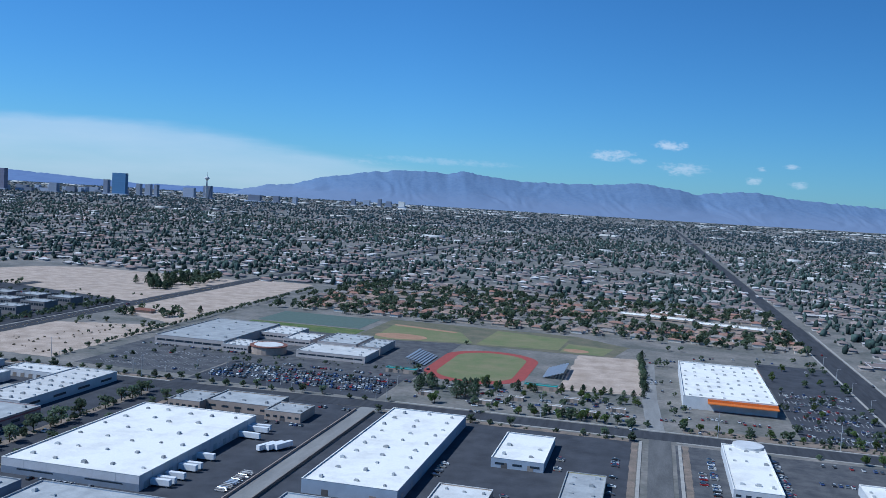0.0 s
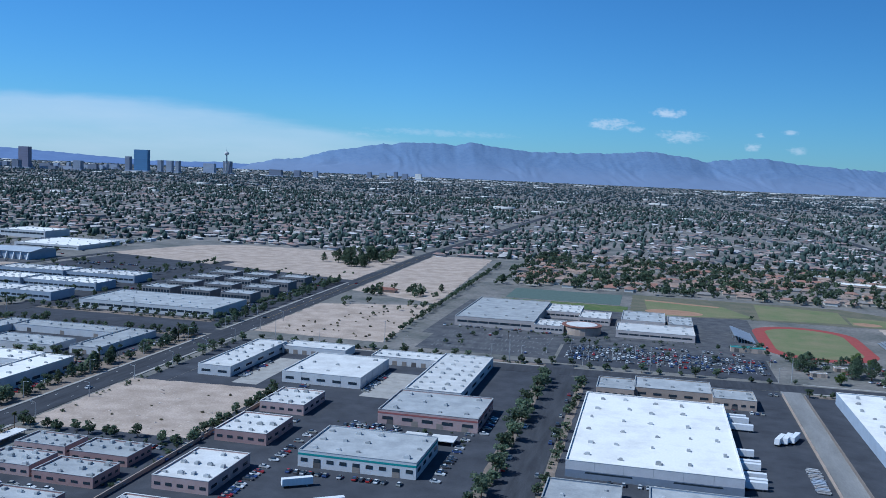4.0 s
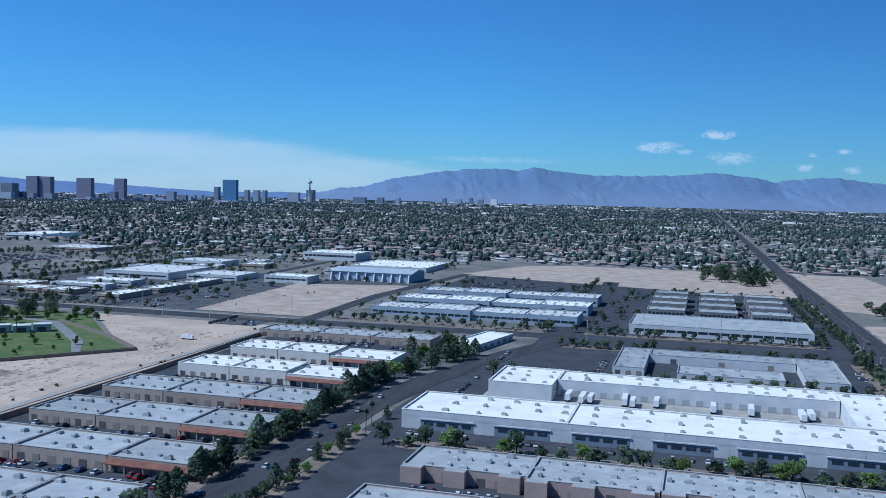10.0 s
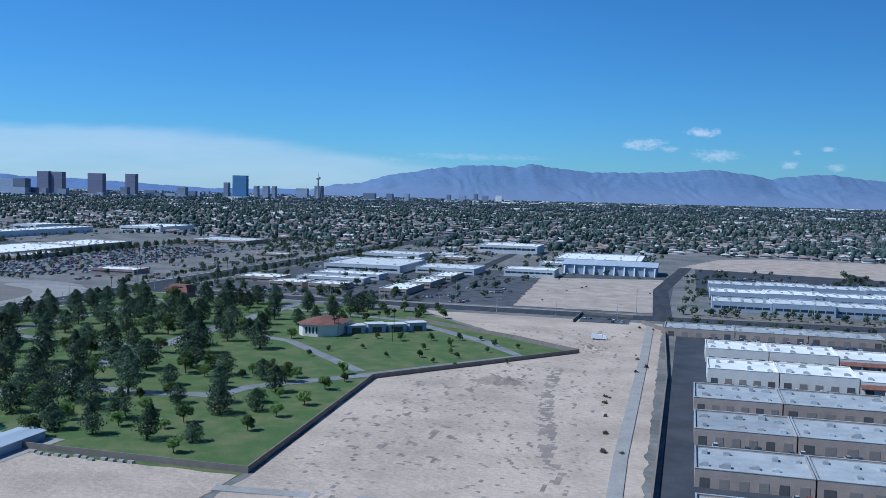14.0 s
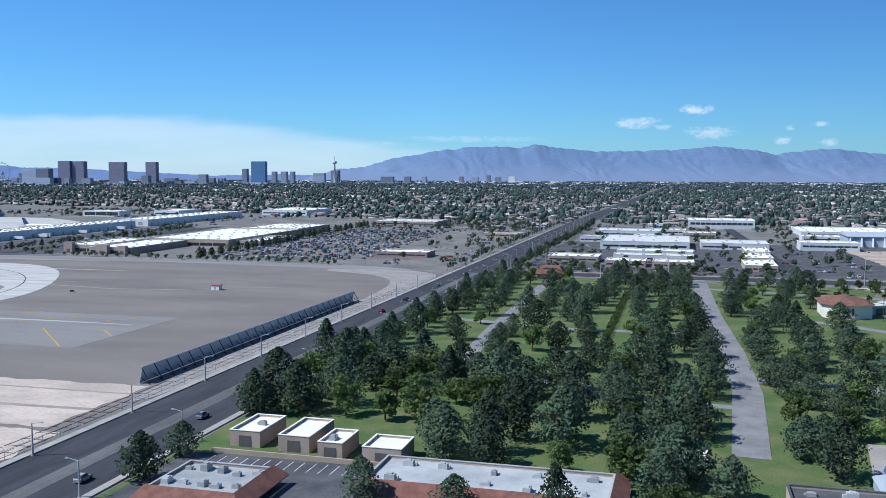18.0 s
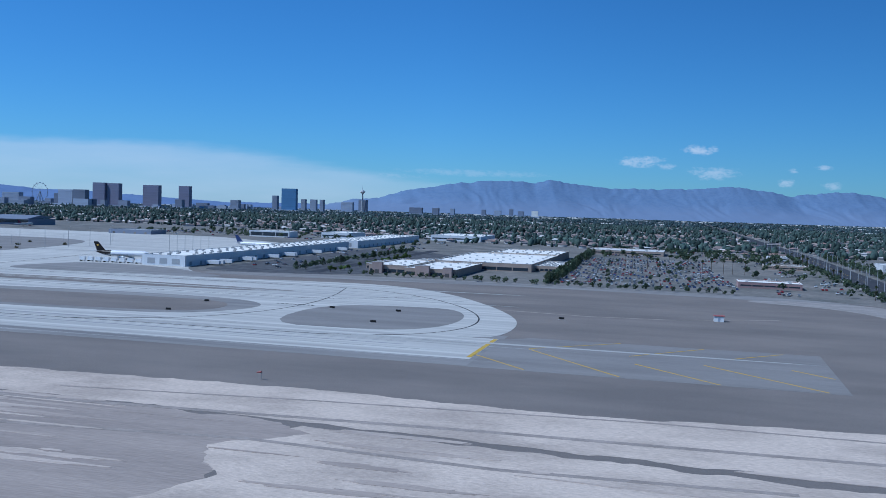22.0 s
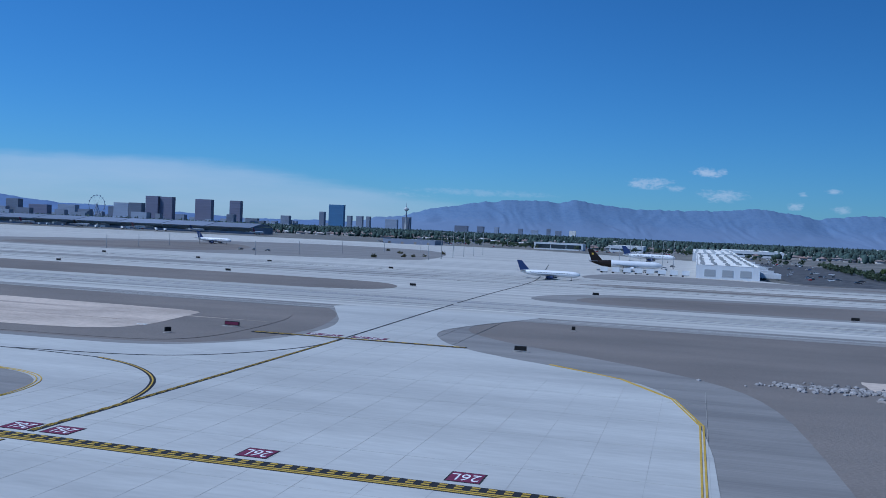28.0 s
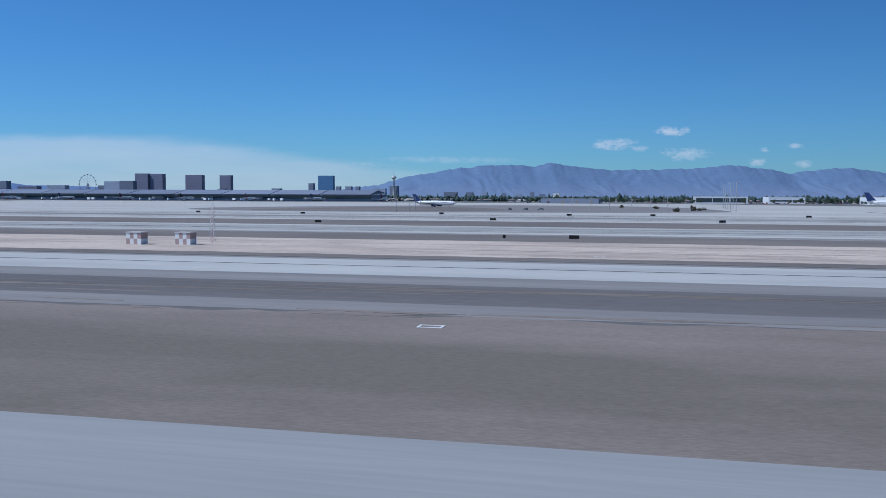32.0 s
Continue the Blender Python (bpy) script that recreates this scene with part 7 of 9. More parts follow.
for z0, z1, r0, r1 in ((43, 46.5, 1.6, 5.6), (46.5, 48.6, 6.0, 6.0), (48.6, 50.4, 5.0, 4.0), (50.4, 52, 2.4, 1.4)):
    pod.tube((0, 0, z0), (0, 0, z1), r0, r1, 20)
part("pod", pod, M_WALLW, spire)
part("mast", MB().tube((0, 0, 50.5), (0, 0, 62.5), 0.8, 0.15, 6), M_TOWERG, spire)
fw = thing("ferris_wheel", "giant observation wheel on the strip", "ferris wheel", (-1231.5, 1150, gz(1150)), "skyline")
R, hz = 13.2, 19.5
rim = MB()
for i in range(48):
    a, b = 2 * math.pi * i / 48, 2 * math.pi * (i + 1) / 48
    rim.tube((R * math.cos(a), 0, hz + R * math.sin(a)), (R * math.cos(b), 0, hz + R * math.sin(b)), 0.32, 0.32, 5)
part("rim", rim, M_TOWERG, fw)
part("hub", MB().tube((0, -1, hz), (0, 1, hz), 0.9, 0.9, 10), M_TOWERG, fw)
for i in range(16):
    a = 2 * math.pi * i / 16
    part("spoke", MB().tube((0, 0, hz), (R * math.cos(a), 0, hz + R * math.sin(a)), 0.08, 0.08, 4), M_TOWERG, fw)
    part("cabin", MB().tube((R * 1.05 * math.cos(a), -0.6, hz + R * 1.05 * math.sin(a)), (R * 1.05 * math.cos(a), 0.6, hz + R * 1.05 * math.sin(a)), 0.65, 0.65, 8), M_TOWERD, fw)
for sx in (-1, 1):
    for sy in (-1, 1):
        part("leg", MB().tube((sx * 6, sy * 4, -1), (0, sy * 0.6, hz), 0.6, 0.45, 6), M_TOWERG, fw)

# ---- vehicles ----
def car_mesh():
    prof = [(-0.45, 0.06), (0.45, 0.06), (0.46, 0.14), (0.30, 0.19), (0.20, 0.20), (-0.40, 0.20), (-0.46, 0.17)]
    cab = [(0.20, 0.20), (0.06, 0.295), (-0.24, 0.30), (-0.40, 0.20)]
    def ext(pts, w0, w1, mb):
        n = len(pts)
        mb.add([(x, -w0 if z < 0.25 else -w1, z) for x, z in pts] + [(x, w0 if z < 0.25 else w1, z) for x, z in pts], [tuple(range(n)), tuple(reversed(range(n, 2 * n)))] + [(i, n + i, n + (i + 1) % n, (i + 1) % n) for i in range(n)])
        return mb
    return ext(prof, 0.18, 0.18, MB()), ext(cab, 0.165, 0.13, MB())


CB, CG = car_mesh()
CB.box(-0.235, 0.055, -0.128, 0.128, 0.285, 0.306, 0.012)
CAR_BODY, CAR_GLASS = CB.mesh("car_body", M_CARS), CG.mesh("car_glass", M_GLASS)
for wx in (-0.29, 0.29):
    for wy in (-0.15, 0.15):
        CB.box(wx - 0.06, wx + 0.06, wy - 0.03, wy + 0.03, -0.004, 0.08)
CAR_LOT = CB.mesh("car_body_low", M_CARS)
WHEEL = MB().tube((0, -0.03, 0), (0, 0.03, 0), 0.065, 0.065, 10).mesh("wheel", M_TYRE)
rv = random.Random(77)
CARS = 0


def car(x, y, a, group, z=0.02, wheels=True):
    global CARS
    CARS += 1
    ob = tagged(put("car", CAR_BODY if wheels else CAR_LOT, None, (x, y, z), rv.choice(("parked saloon car on grey asphalt", "compact car parked in a bay", "family car standing on asphalt"))), "", "car", group)
    ob.rotation_euler[2] = a
    s = rv.uniform(0.95, 1.12)
    ob.scale = (s, s, s * rv.uniform(1.0, 1.25))
    put("cabin_glass", CAR_GLASS, ob)
    if wheels:
        for wx in (-0.29, 0.29):
            for wy in (-0.17, 0.17):
                put("wheel", WHEEL, ob, (wx, wy, 0.065))
    return ob


H = math.pi / 2
for y in (128.7, 130.6, 132.7, 134.6, 136.7):
    for i in range(46):
        if rv.random() < 0.62 and CARS < 135:
            car(-67.7 + i * 0.62, y, H + rv.choice((0, math.pi)), "cars in the school car park", 0.017, False)
for y0, n in ((63.2, 0), (73.0, 0), (83.6, 0), (53.6, 0), (94.2, 0)):
    for i in range(30):
        if rv.random() < 0.30:
            car(-196 + i * 0.66, y0 - 1.3 + rv.uniform(-.1, .1), H + rv.uniform(-.1, .1), "cars along the workshop rows", 0.012, False)
for x0, y0, n, st, a in ((-160, 58.6, 26, 1.3, H), (-65.2, 52, 18, 3.4, H), (-68.3, 62, 12, 3.6, H), (-110, 59.0, 6, 1.6, 0), (-97.5, 62, 10, 2.2, 0), (-86, 84.5, 8, 0.8, H), (-172, 60, 10, 3.0, H), (20.5, 104, 9, 1.2, 0)):
    for i in range(n):
        if rv.random() < 0.6:
            along = (a == H and abs(st) > 2) or (x0, y0) == (-97.5, 62)
            car(x0 + (0 if along else i * st), y0 + (i * st if along else 0), a + rv.uniform(-.08, .08), "cars in the business park", 0.014, False)
for y0 in (54.85, 64.3, 74.1):
    for i in range(28):
        if rv.random() < 0.36:
            car(-196 + i * 0.68, y0 + rv.uniform(-.12, .12), H + rv.uniform(-.1, .1), "cars along the workshop rows", 0.012, False)
for x, y in ((-279.6, 47.5), (-279.4, 36.4), (-282.4, 88), (-280.0, 92), (-282.6, 97), (-279.8, 104), (-282.5, 110), (-118.0, 88), (-119.7, 140), (-120.0, 190), (35.2, 150), (38.4, 176), (35.4, 210)):
    car(x, y, H, "traffic on the avenues", 0.048)
# store car parks, joined
cv, cf = np.array(CB.v), [tuple(q) for q in CB.f]
gv, gf = np.array(CG.v), [tuple(q) for q in CG.f]
jb, jg = MB(), MB()


def join_car(x, y, a, z=0.014):
    c, s = math.cos(a), math.sin(a)
    for src, faces, dst in ((cv, cf, jb), (gv, gf, jg)):
        dst.add([(p[0] * c - p[1] * s + x, p[0] * s + p[1] * c + y, p[2] + z) for p in src], faces)


for r_ in range(34):
    y = 139 + r_ * 2.25
    for i in range(40):
        x = -329 + i * 0.66 - (y - 139) * 0.055
        if rv.random() < 0.42 and y < 212:
            join_car(x, y, H)
for y in (129, 131.2, 135, 137.2, 141, 143.2, 147, 149.2, 153, 155.2, 159, 161.2):
    for i in range(18):
        if rv.random() < 0.5:
            join_car(20.8 + i * 0.62, y, H)
def join_row(x0, y0, n, dx, dy, a, odds=0.55):
    for i in range(n):
        if rv.random() < odds:
            join_car(x0 + i * dx + rv.uniform(-.05, .05), y0 + i * dy, a + rv.uniform(-.05, .05))


for y in (128.7, 130.6, 132.7, 134.6, 136.7, 138.4):
    join_row(-58 if y < 134 else -67, y, 30 if y < 134 else 46, 0.62, 0, H, 0.5)
for y in (129.5, 133.5, 141.5):
    join_row(-88, y, 28, 0.62, 0, H, 0.07)
for x0, y0, n in ((-274, 135, 30), (-273, 149.2, 14), (-264, 147.4, 20), (-264, 156, 20), (-237.5, 140, 9), (-238, 152, 9), (-152, 151.5, 40), (-152, 160.4, 40), (-152, 169.4, 40), (-194, 147.6, 48), (-194, 161, 48), (-194, 175, 48), (-90, 147.5, 30), (-60, 141.5, 30), (-20, 128, 28), (-16, 131.5, 22), (-9, 235.6, 50), (4, 233.6, 40), (5, 134, 20), (-232, 187, 20), (-226, 214, 24), (-210.6, 121.4, 9), (-210.6, 123.8, 9)):
    join_row(x0, y0, n, 0.64, 0, H, 0.5)
for x0, y0, n in ((-96.0, 98, 14), (-88.5, 98, 14), (-104.8, 100, 14), (-72.0, 86, 12), (-45.5, 62, 14), (-14.5, 84, 9), (-10.4, 100, 9), (14.6, 99, 16), (5.6, 100, 10), (-124.6, 104, 20), (-124.2, 75, 22), (-153.4, 104, 16)):
    join_row(x0, y0, n, 0, 0.66, 0.0, 0.5)
for y0 in (44.8, 54.9, 64.3, 74.1, 85.1, 96.3, 112.2):
    if not 50 < y0 < 80:
        join_row(-196, y0, 20, 0.66, 0, H, 0.55)
    join_row(-196, y0 - 1.5, 31, 0.66, 0, H, 0.25)
for y0 in (44.3, 53.9, 63.3, 73.1, 84.0, 95.2):
    join_row(-196.2, y0, 31, 0.66, 0, H, 0.3)
for x0, y0, n, dx, dy, a, odds in ((-162, 58.9, 54, 0.66, 0, H, 0.42), (-162, 48.6, 54, 0.66, 0, H, 0.5), (-165.6, 76, 30, 0, 1.3, H, 0.6), (-173.4, 50, 26, 0, 1.6, H, 0.14), (-170.8, 46, 20, 0, 1.6, H, 0.14),
                                   (-165.2, 72.4, 58, 0.66, 0, H, 0.5), (-127, 98.5, 4, 0.66, 0, H, 0.8), (-160, 103.4, 12, 0.66, 0, H, 0.6), (-124.4, 78, 24, 0, 0.66, 0.0, 0.6), (-112, 71.5, 20, 0.66, 0, H, 0.5),
                                   (-97.2, 84.2, 10, 0.66, 0, H, 0.7), (-88.4, 62, 30, 0, 0.66, 0.0, 0.55), (-86, 69.6, 16, 0.66, 0, H, 0.6), (-73.4, 70, 36, 0, 0.66, 0.0, 0.5), (-61, 76, 20, 0.66, 0, H, 0.4), (-47.6, 106, 8, 0.66, 0, H, 0.6),
                                   (-47.6, 116.4, 12, 0.66, 0, H, 0.5), (-22.6, 84, 30, 0, 0.66, 0.0, 0.3), (-4.2, 84, 40, 0, 0.66, 0.0, 0.35), (6.8, 96, 26, 0, 0.66, 0.0, 0.5), (14.4, 96, 30, 0, 0.66, 0.0, 0.55), (20, 116, 18, 0.66, 0, H, 0.6), (18.6, 108, 18, 0.66, 0, H, 0.6)):
    join_row(x0, y0, n, dx, dy, a, odds)
for i in range(70):
    join_car(rv.uniform(-85.5, -80.5), rv.uniform(80.6, 85.9), rv.uniform(0, 3))
for i in range(40):
    join_car(-378 + rv.uniform(-7, 5), rv.uniform(138, 215), rv.choice((0, H)))
for i in range(34):
    join_car(rv.uniform(-35, -3), rv.uniform(126.5, 141), rv.uniform(0, 3))
for x0, x1, ya, yb, n in OPEN_LAND:
    for i in range(int(n * 0.7)):
        x, y = rv.uniform(x0, x1), rv.uniform(ya, yb)
        if free(x, y, 0.6) and not (-226 < x < -202 and y < 186) and not (-37 < x < -1 and y > 142) and not (-122.5 > x > -200 and y > 196):
            join_row(x, round(y / 1.9) * 1.9, rv.randrange(2, 5), 0.62, 0, H, 0.7) if free(x + 3, y, 0.6) and x + 3 < x1 else join_car(x, y, H)
solo("parked_cars", jb, M_CARSJ, "rows of parked cars in store car parks", "cars", "stuff")
solo("parked_car_windows", jg, M_GLASS, "dark windows of the parked cars", "cars", "stuff")


def trailer(x, y, a, label="white box trailer parked at the docks", w=0.26, L=1.3):
    ob = thing("box_trailer", label, "trailer", (x, y, 0.02), "box trailers")
    ob.rotation_euler[2] = a
    part("box", MB().box(-L, L, -w, w, 0.2, 0.78, 0.01), M_HANG, ob)
    part("chassis", MB().box(-L * 0.95, L * 0.9, -w * 0.5, w * 0.5, 0.12, 0.2).box(L * 0.6, L * 0.66, -w * 0.6, w * 0.6, -0.01, 0.12), M_POLE, ob)
    part("axle", MB().tube((-L * 0.8, -w, 0.1), (-L * 0.8, w, 0.1), 0.1, 0.1, 10).tube((-L * 0.6, -w, 0.1), (-L * 0.6, w, 0.1), 0.1, 0.1, 10), M_TYRE, ob)
    return ob


for x, y, a in ((-46.6, 78.9, 0.05), (-46.5, 79.8, 0.0), (-46.4, 81.4, 0.04), (-46.6, 84.2, -0.03), (-46.5, 85.1, 0.02), (-46.8, 88.4, 0.05)):
    trailer(x, y, a, "grey low trailer backed to the docks", 0.27, 1.0)
for x, y, a in ((-46.6, 101.9, 0.06), (-46.4, 100.8, 0.02), (-46.2, 98.0, -0.02), (-42.6, 94.6, 1.2), (-41.8, 95.2, 1.24), (-41.0, 95.8, 1.2)):
    trailer(x, y, a)
for x, q in ((-154.6, 0.0), (-153.2, -0.5), (-152.4, -0.4), (-149.2, 0.1), (-148.4, -0.6), (-146.2, 0.2), (-141.0, -0.2), (-137.6, 0.1), (-133.2, -0.5), (-132.4, 0.0)):
    trailer(x, 90.0 + q, H + 0.04 * math.sin(9 * x), "grey box trailer in the loading court", 0.25, 1.2 + 0.25 * math.sin(5 * x))
pipes = thing("pipe_stack", "stacks of scrap pipes and racks in the truck yard", "scrap", (-40.7, 83.0, 0.02))
for k in range(16):
    y_ = -3.2 + 0.42 * k + rv.uniform(-.1, .1)
    part("pipe_bundle", MB().tube((-0.7, y_, 0.1), (rv.uniform(0.2, 0.7), y_ + rv.uniform(-.2, .2), 0.1), 0.09, 0.09, 6).tube((-0.6, y_ + 0.1, 0.25), (0.4, y_, 0.25), 0.07, 0.07, 6), rv.choice((M_STEEL, M_POLE, M_WALLB, M_ROCK)), pipes)
for x, y in ((-80, 63), (-84, 66.5)):
    trailer(x, y, 0.6, "long white trailer in a yard")

for x, y in ((-33, 131), (-24, 129.5), (-20, 134), (-14, 131), (-9, 129.6), (-5, 133.6), (-29, 136), (-12, 137)):
    hall("yard_shed", "small tan shed in a dirt yard", "shed", x - 1.1, x + 1.1, y - 0.6, y + 0.6, 0.55, M_WALLT, M_ROOFP, (0, 0), doors=2, group="sheds by the track")
for x0, x1, y0, y1 in ((-114.3, -113.0, 66.6, 71.0), (-110.0, -106.4, 57.6, 58.9), (-76.5, -74.0, 81.4, 83.4), (-79.2, -77.0, 81.6, 83.4)):
    cp = thing("carport", "flat-roofed tan carport on steel posts", "carport", ((x0 + x1) / 2, (y0 + y1) / 2, 0.02), "carports")
    w, d = (x1 - x0) / 2, (y1 - y0) / 2
    part("roof", MB().box(-w, w, -d, d, 0.44, 0.52, 0.01), M_ROOFP, cp)
    for sx in (-1, 1):
        for sy in (-1, 0, 1):
            part("post", MB().box(sx * w * 0.85 - 0.03, sx * w * 0.85 + 0.03, sy * d * 0.85 - 0.03, sy * d * 0.85 + 0.03, -0.02, 0.44), M_STEEL, cp)
mo = thing("monument_sign", "pale monument sign at the office entrance", "sign", (-113.4, 62.7, 0.02))
part("base", MB().box(-0.5, 0.5, -0.25, 0.25, -0.03, 0.14, 0.02), M_WALLT, mo)
part("panel", MB().box(-0.38, 0.38, -0.09, 0.09, 0.14, 0.82, 0.02), M_WALLW, mo)
for k in range(4):
    part("name_bar", MB().box(-0.3, 0.3, -0.1, -0.093, 0.24 + k * 0.14, 0.32 + k * 0.14), M_WALLB, mo)
tk = thing("water_truck", "white work truck parked on the sand lot", "truck", (-207.0, 106.4, 0.05))
part("box", MB().box(-0.9, 0.35, -0.24, 0.24, 0.16, 0.62, 0.03), M_HANG, tk)
part("cab", MB().box(0.37, 0.85, -0.23, 0.23, 0.1, 0.55, 0.05), M_WHITE, tk)
for sx in (-0.6, 0.6):
    for sy in (-0.2, 0.2):
        part("wheel", MB().tube((sx, sy - 0.05, 0.07), (sx, sy + 0.05, 0.07), 0.1, 0.1, 10), M_TYRE, tk)

oh = thing("house", "low house with orange tile roof on the bare lot", "house", (-110.6, 181.5, 0.02))
part("wall", MB().box(-2.2, 2.2, -1.0, 1.0, -0.05, 0.55), M_WALLT, oh)
part("roof", MB().add([(-2.4, -1.2, 0.55), (2.4, -1.2, 0.55), (2.4, 1.2, 0.55), (-2.4, 1.2, 0.55), (-1.4, 0, 0.95), (1.4, 0, 0.95)], [(0, 1, 5, 4), (1, 2, 5), (2, 3, 4, 5), (3, 0, 4), (3, 2, 1, 0)]), M_TILE, oh)
# ---- walls, fences, poles ----
def wall_line(name, label, pts, h, ma, t=0.1):
    return structure(name, MB().strip(pts, t, -0.05, h), ma, label, "wall")


wall_line("boundary_wall", "dark block wall round the memorial park", [(-240, 49.3), (-221.8, 49.4), (-223.9, 77), (-208.2, 97), (-216.2, 103.4), (-232, 113)], 0.42, M_BLOCK)
wall_line("boundary_wall", "long brown block wall behind the workshops", [(-198.9, 34), (-199.0, 86), (-200.0, 116), (-203, 121.5)], 0.5, M_BLOCK, 0.12)
wall_line("boundary_wall", "tan block wall by the pink offices", [(-97.2, 58), (-97.4, 95)], 0.4, M_WALLT)
wall_line("boundary_wall", "block wall round a small lot", [(-211.6, 119.5), (-211.4, 127.6), (-204.4, 126.8)], 0.4, M_BLOCK)
wall_line("boundary_wall", "low wall beside the warehouse lane", [(-36.9, 56), (-36.9, 117)], 0.35, M_BLOCK)
wall_line("boundary_wall", "low tan wall beside the warehouse lane", [(-39.5, 56), (-39.5, 117)], 0.3, M_WALLT)
flat("service_yard", rect(-211, -204.6, 120.2, 126.6), M_LOT, "small grey equipment lot", "yard", 0.022)
bf = thing("blast_fence", "long louvred metal blast fence", "fence", (-288.0, 54.2, 0))
for k in range(9):
    z, o = 0.05 + k * 0.125, -0.12 + 0.22 * (k / 8) ** 0.75
    o2 = -0.12 + 0.22 * ((k + 0.8) / 8) ** 0.75
    part("louvre", MB().add([(o, 0, z), (o, 40.6, z), (o2, 40.6, z + 0.115), (o2, 0, z + 0.115), (o + 0.03, 0, z - 0.01), (o + 0.03, 40.6, z - 0.01), (o2 + 0.03, 40.6, z + 0.105), (o2 + 0.03, 0, z + 0.105)],
                            [(0, 1, 2, 3), (7, 6, 5, 4), (1, 0, 4, 5), (3, 2, 6, 7), (2, 1, 5, 6), (0, 3, 7, 4)]), M_BLAST, bf)
# Braces are black to carry the shade on the fence's back.
for i in range(28):
    y = i * 1.5
    part("brace", MB().tube((0.75, y, -0.02), (0.12, y, 1.10), 0.03, 0.03, 4).tube((0.75, y, 0.0), (0.02, y, 0.45), 0.025, 0.025, 4), M_BLACK, bf)
cf_ = thing("chain_fence", "wire boundary fence on steel posts", "fence", (-285.2, 20, 0))
for i in range(76):
    part("post", MB().tube((0, i * 1.4, -0.02), (0, i * 1.4, 0.46), 0.016, 0.016, 5).tube((0, i * 1.4, 0.46), (-0.09, i * 1.4, 0.56), 0.012, 0.012, 4), M_STEEL, cf_)
part("top_rail", MB().tube((0, 0, 0.45), (0, 105, 0.45), 0.010, 0.010, 4), M_STEEL, cf_)
part("mid_rail", MB().tube((0, 0, 0.24), (0, 105, 0.24), 0.005, 0.005, 4), M_STEEL, cf_)


def pole(x, y, h=2.6, arm=0.0, label="tall slim grey steel utility pole", name="utility_pole", a=0.0, group="poles"):
    ob = thing(name, label, "pole", (x, y, gz(y)), group)
    ob.rotation_euler[2] = a
    part("shaft", MB().tube((0, 0, -0.05), (0, 0, h), 0.055, 0.03, 8), M_POLE, ob)
    part("footing", MB().tube((0, 0, -0.04), (0, 0, 0.08), 0.1, 0.09, 8), M_WALK, ob)
    if arm:
        am = part("arm", MB().tube((0, 0, h - 0.03), (arm, 0, h + 0.08), 0.018, 0.014, 5), M_POLE, ob)
        part("lamp_head", MB().box(arm - 0.02, arm + 0.16, -0.04, 0.04, h + 0.05, h + 0.10, 0.01), M_STEEL, am)
    else:
        part("crossarm", MB().tube((-0.25, 0, h - 0.15), (0.25, 0, h - 0.15), 0.012, 0.012, 4).tube((-0.25, 0, h - 0.45), (0.25, 0, h - 0.45), 0.012, 0.012, 4), M_POLE, ob)
    return ob


for x, y in ((-94.9, 128.0), (-55.8, 124.4), (-37.4, 124.6), (-15.2, 124.6), (8.4, 124.6), (23.6, 124.6), (-111, 124.5), (-75, 122), (-139.7, 132.5), (-157.0, 123.5), (-204.3, 132.2), (-181, 132.0), (-230, 130.4), (-255, 130.2), (-272, 130.4)):
    pole(x, y, 3.4)
for i in range(16):
    pole(-285.3, 134 + i * 13, 3.4)
for i in range(14):
    pole(-284.2, 22 + i * 8.5, 1.7, 0.5, "street lamp by the airfield fence", "street_lamp", 0, "street lamps on the avenue")
    pole(-278.2, 26 + i * 8.5, 1.7, 0.5, "street lamp by the park", "street_lamp", math.pi, "street lamps on the avenue")
for i in range(12):
    pole(-115.9, 40 + i * 9, 1.6, 0.45, "street lamp beside the four-lane street", "street_lamp", math.pi, "street lamps on the street")
    pole(-74 + i * 3.2, 127.2 + (i % 3) * 4, 1.5, 0.3, "car park lamp on a slim pole", "street_lamp", 0.5, "school car park lamps")
for i in range(10):
    pole(-326 + (i % 4) * 6, 142 + (i // 4) * 22, 1.6, 0.3, "car park lamp by the store", "street_lamp", 0.5, "store car park lamps")
def slim_pole(x, y, h, arm, group):
    mb = MB().tube((0, 0, -0.05), (0, 0, h), 0.045, 0.028, 6).tube((0, 0, h - 0.02), (arm, 0, h + 0.07), 0.018, 0.014, 5).box(arm - 0.02 if arm > 0 else arm - 0.14, arm + 0.14 if arm > 0 else arm + 0.02, -0.04, 0.04, h + 0.04, h + 0.09)
    ob = solo("street_lamp", mb, M_POLE, "slim grey street lamp on a tall pole", "street lamp", group=group)
    ob.location = (x, y, gz(y))


for i in range(17):
    slim_pole(-278.0, 133 + i * 7.5, 2.2, -0.6, "street lamps on the avenue")
    slim_pole(-284.4, 136 + i * 7.5, 2.2, 0.6, "street lamps on the avenue")
for i in range(9):
    slim_pole(-121.9, 46 + i * 12, 1.8, 0.5, "street lamps on the street")
    slim_pole(-272 + i * 8.2, 125.0, 1.9, 0.5, "street lamps on the cross street")
for i in range(6):
    slim_pole(33.0, 124 + i * 14, 2.0, 0.5, "street lamps on the avenue")
    slim_pole(-104 + i * 13, 124.6, 2.0, 0.5, "street lamps on the cross street")
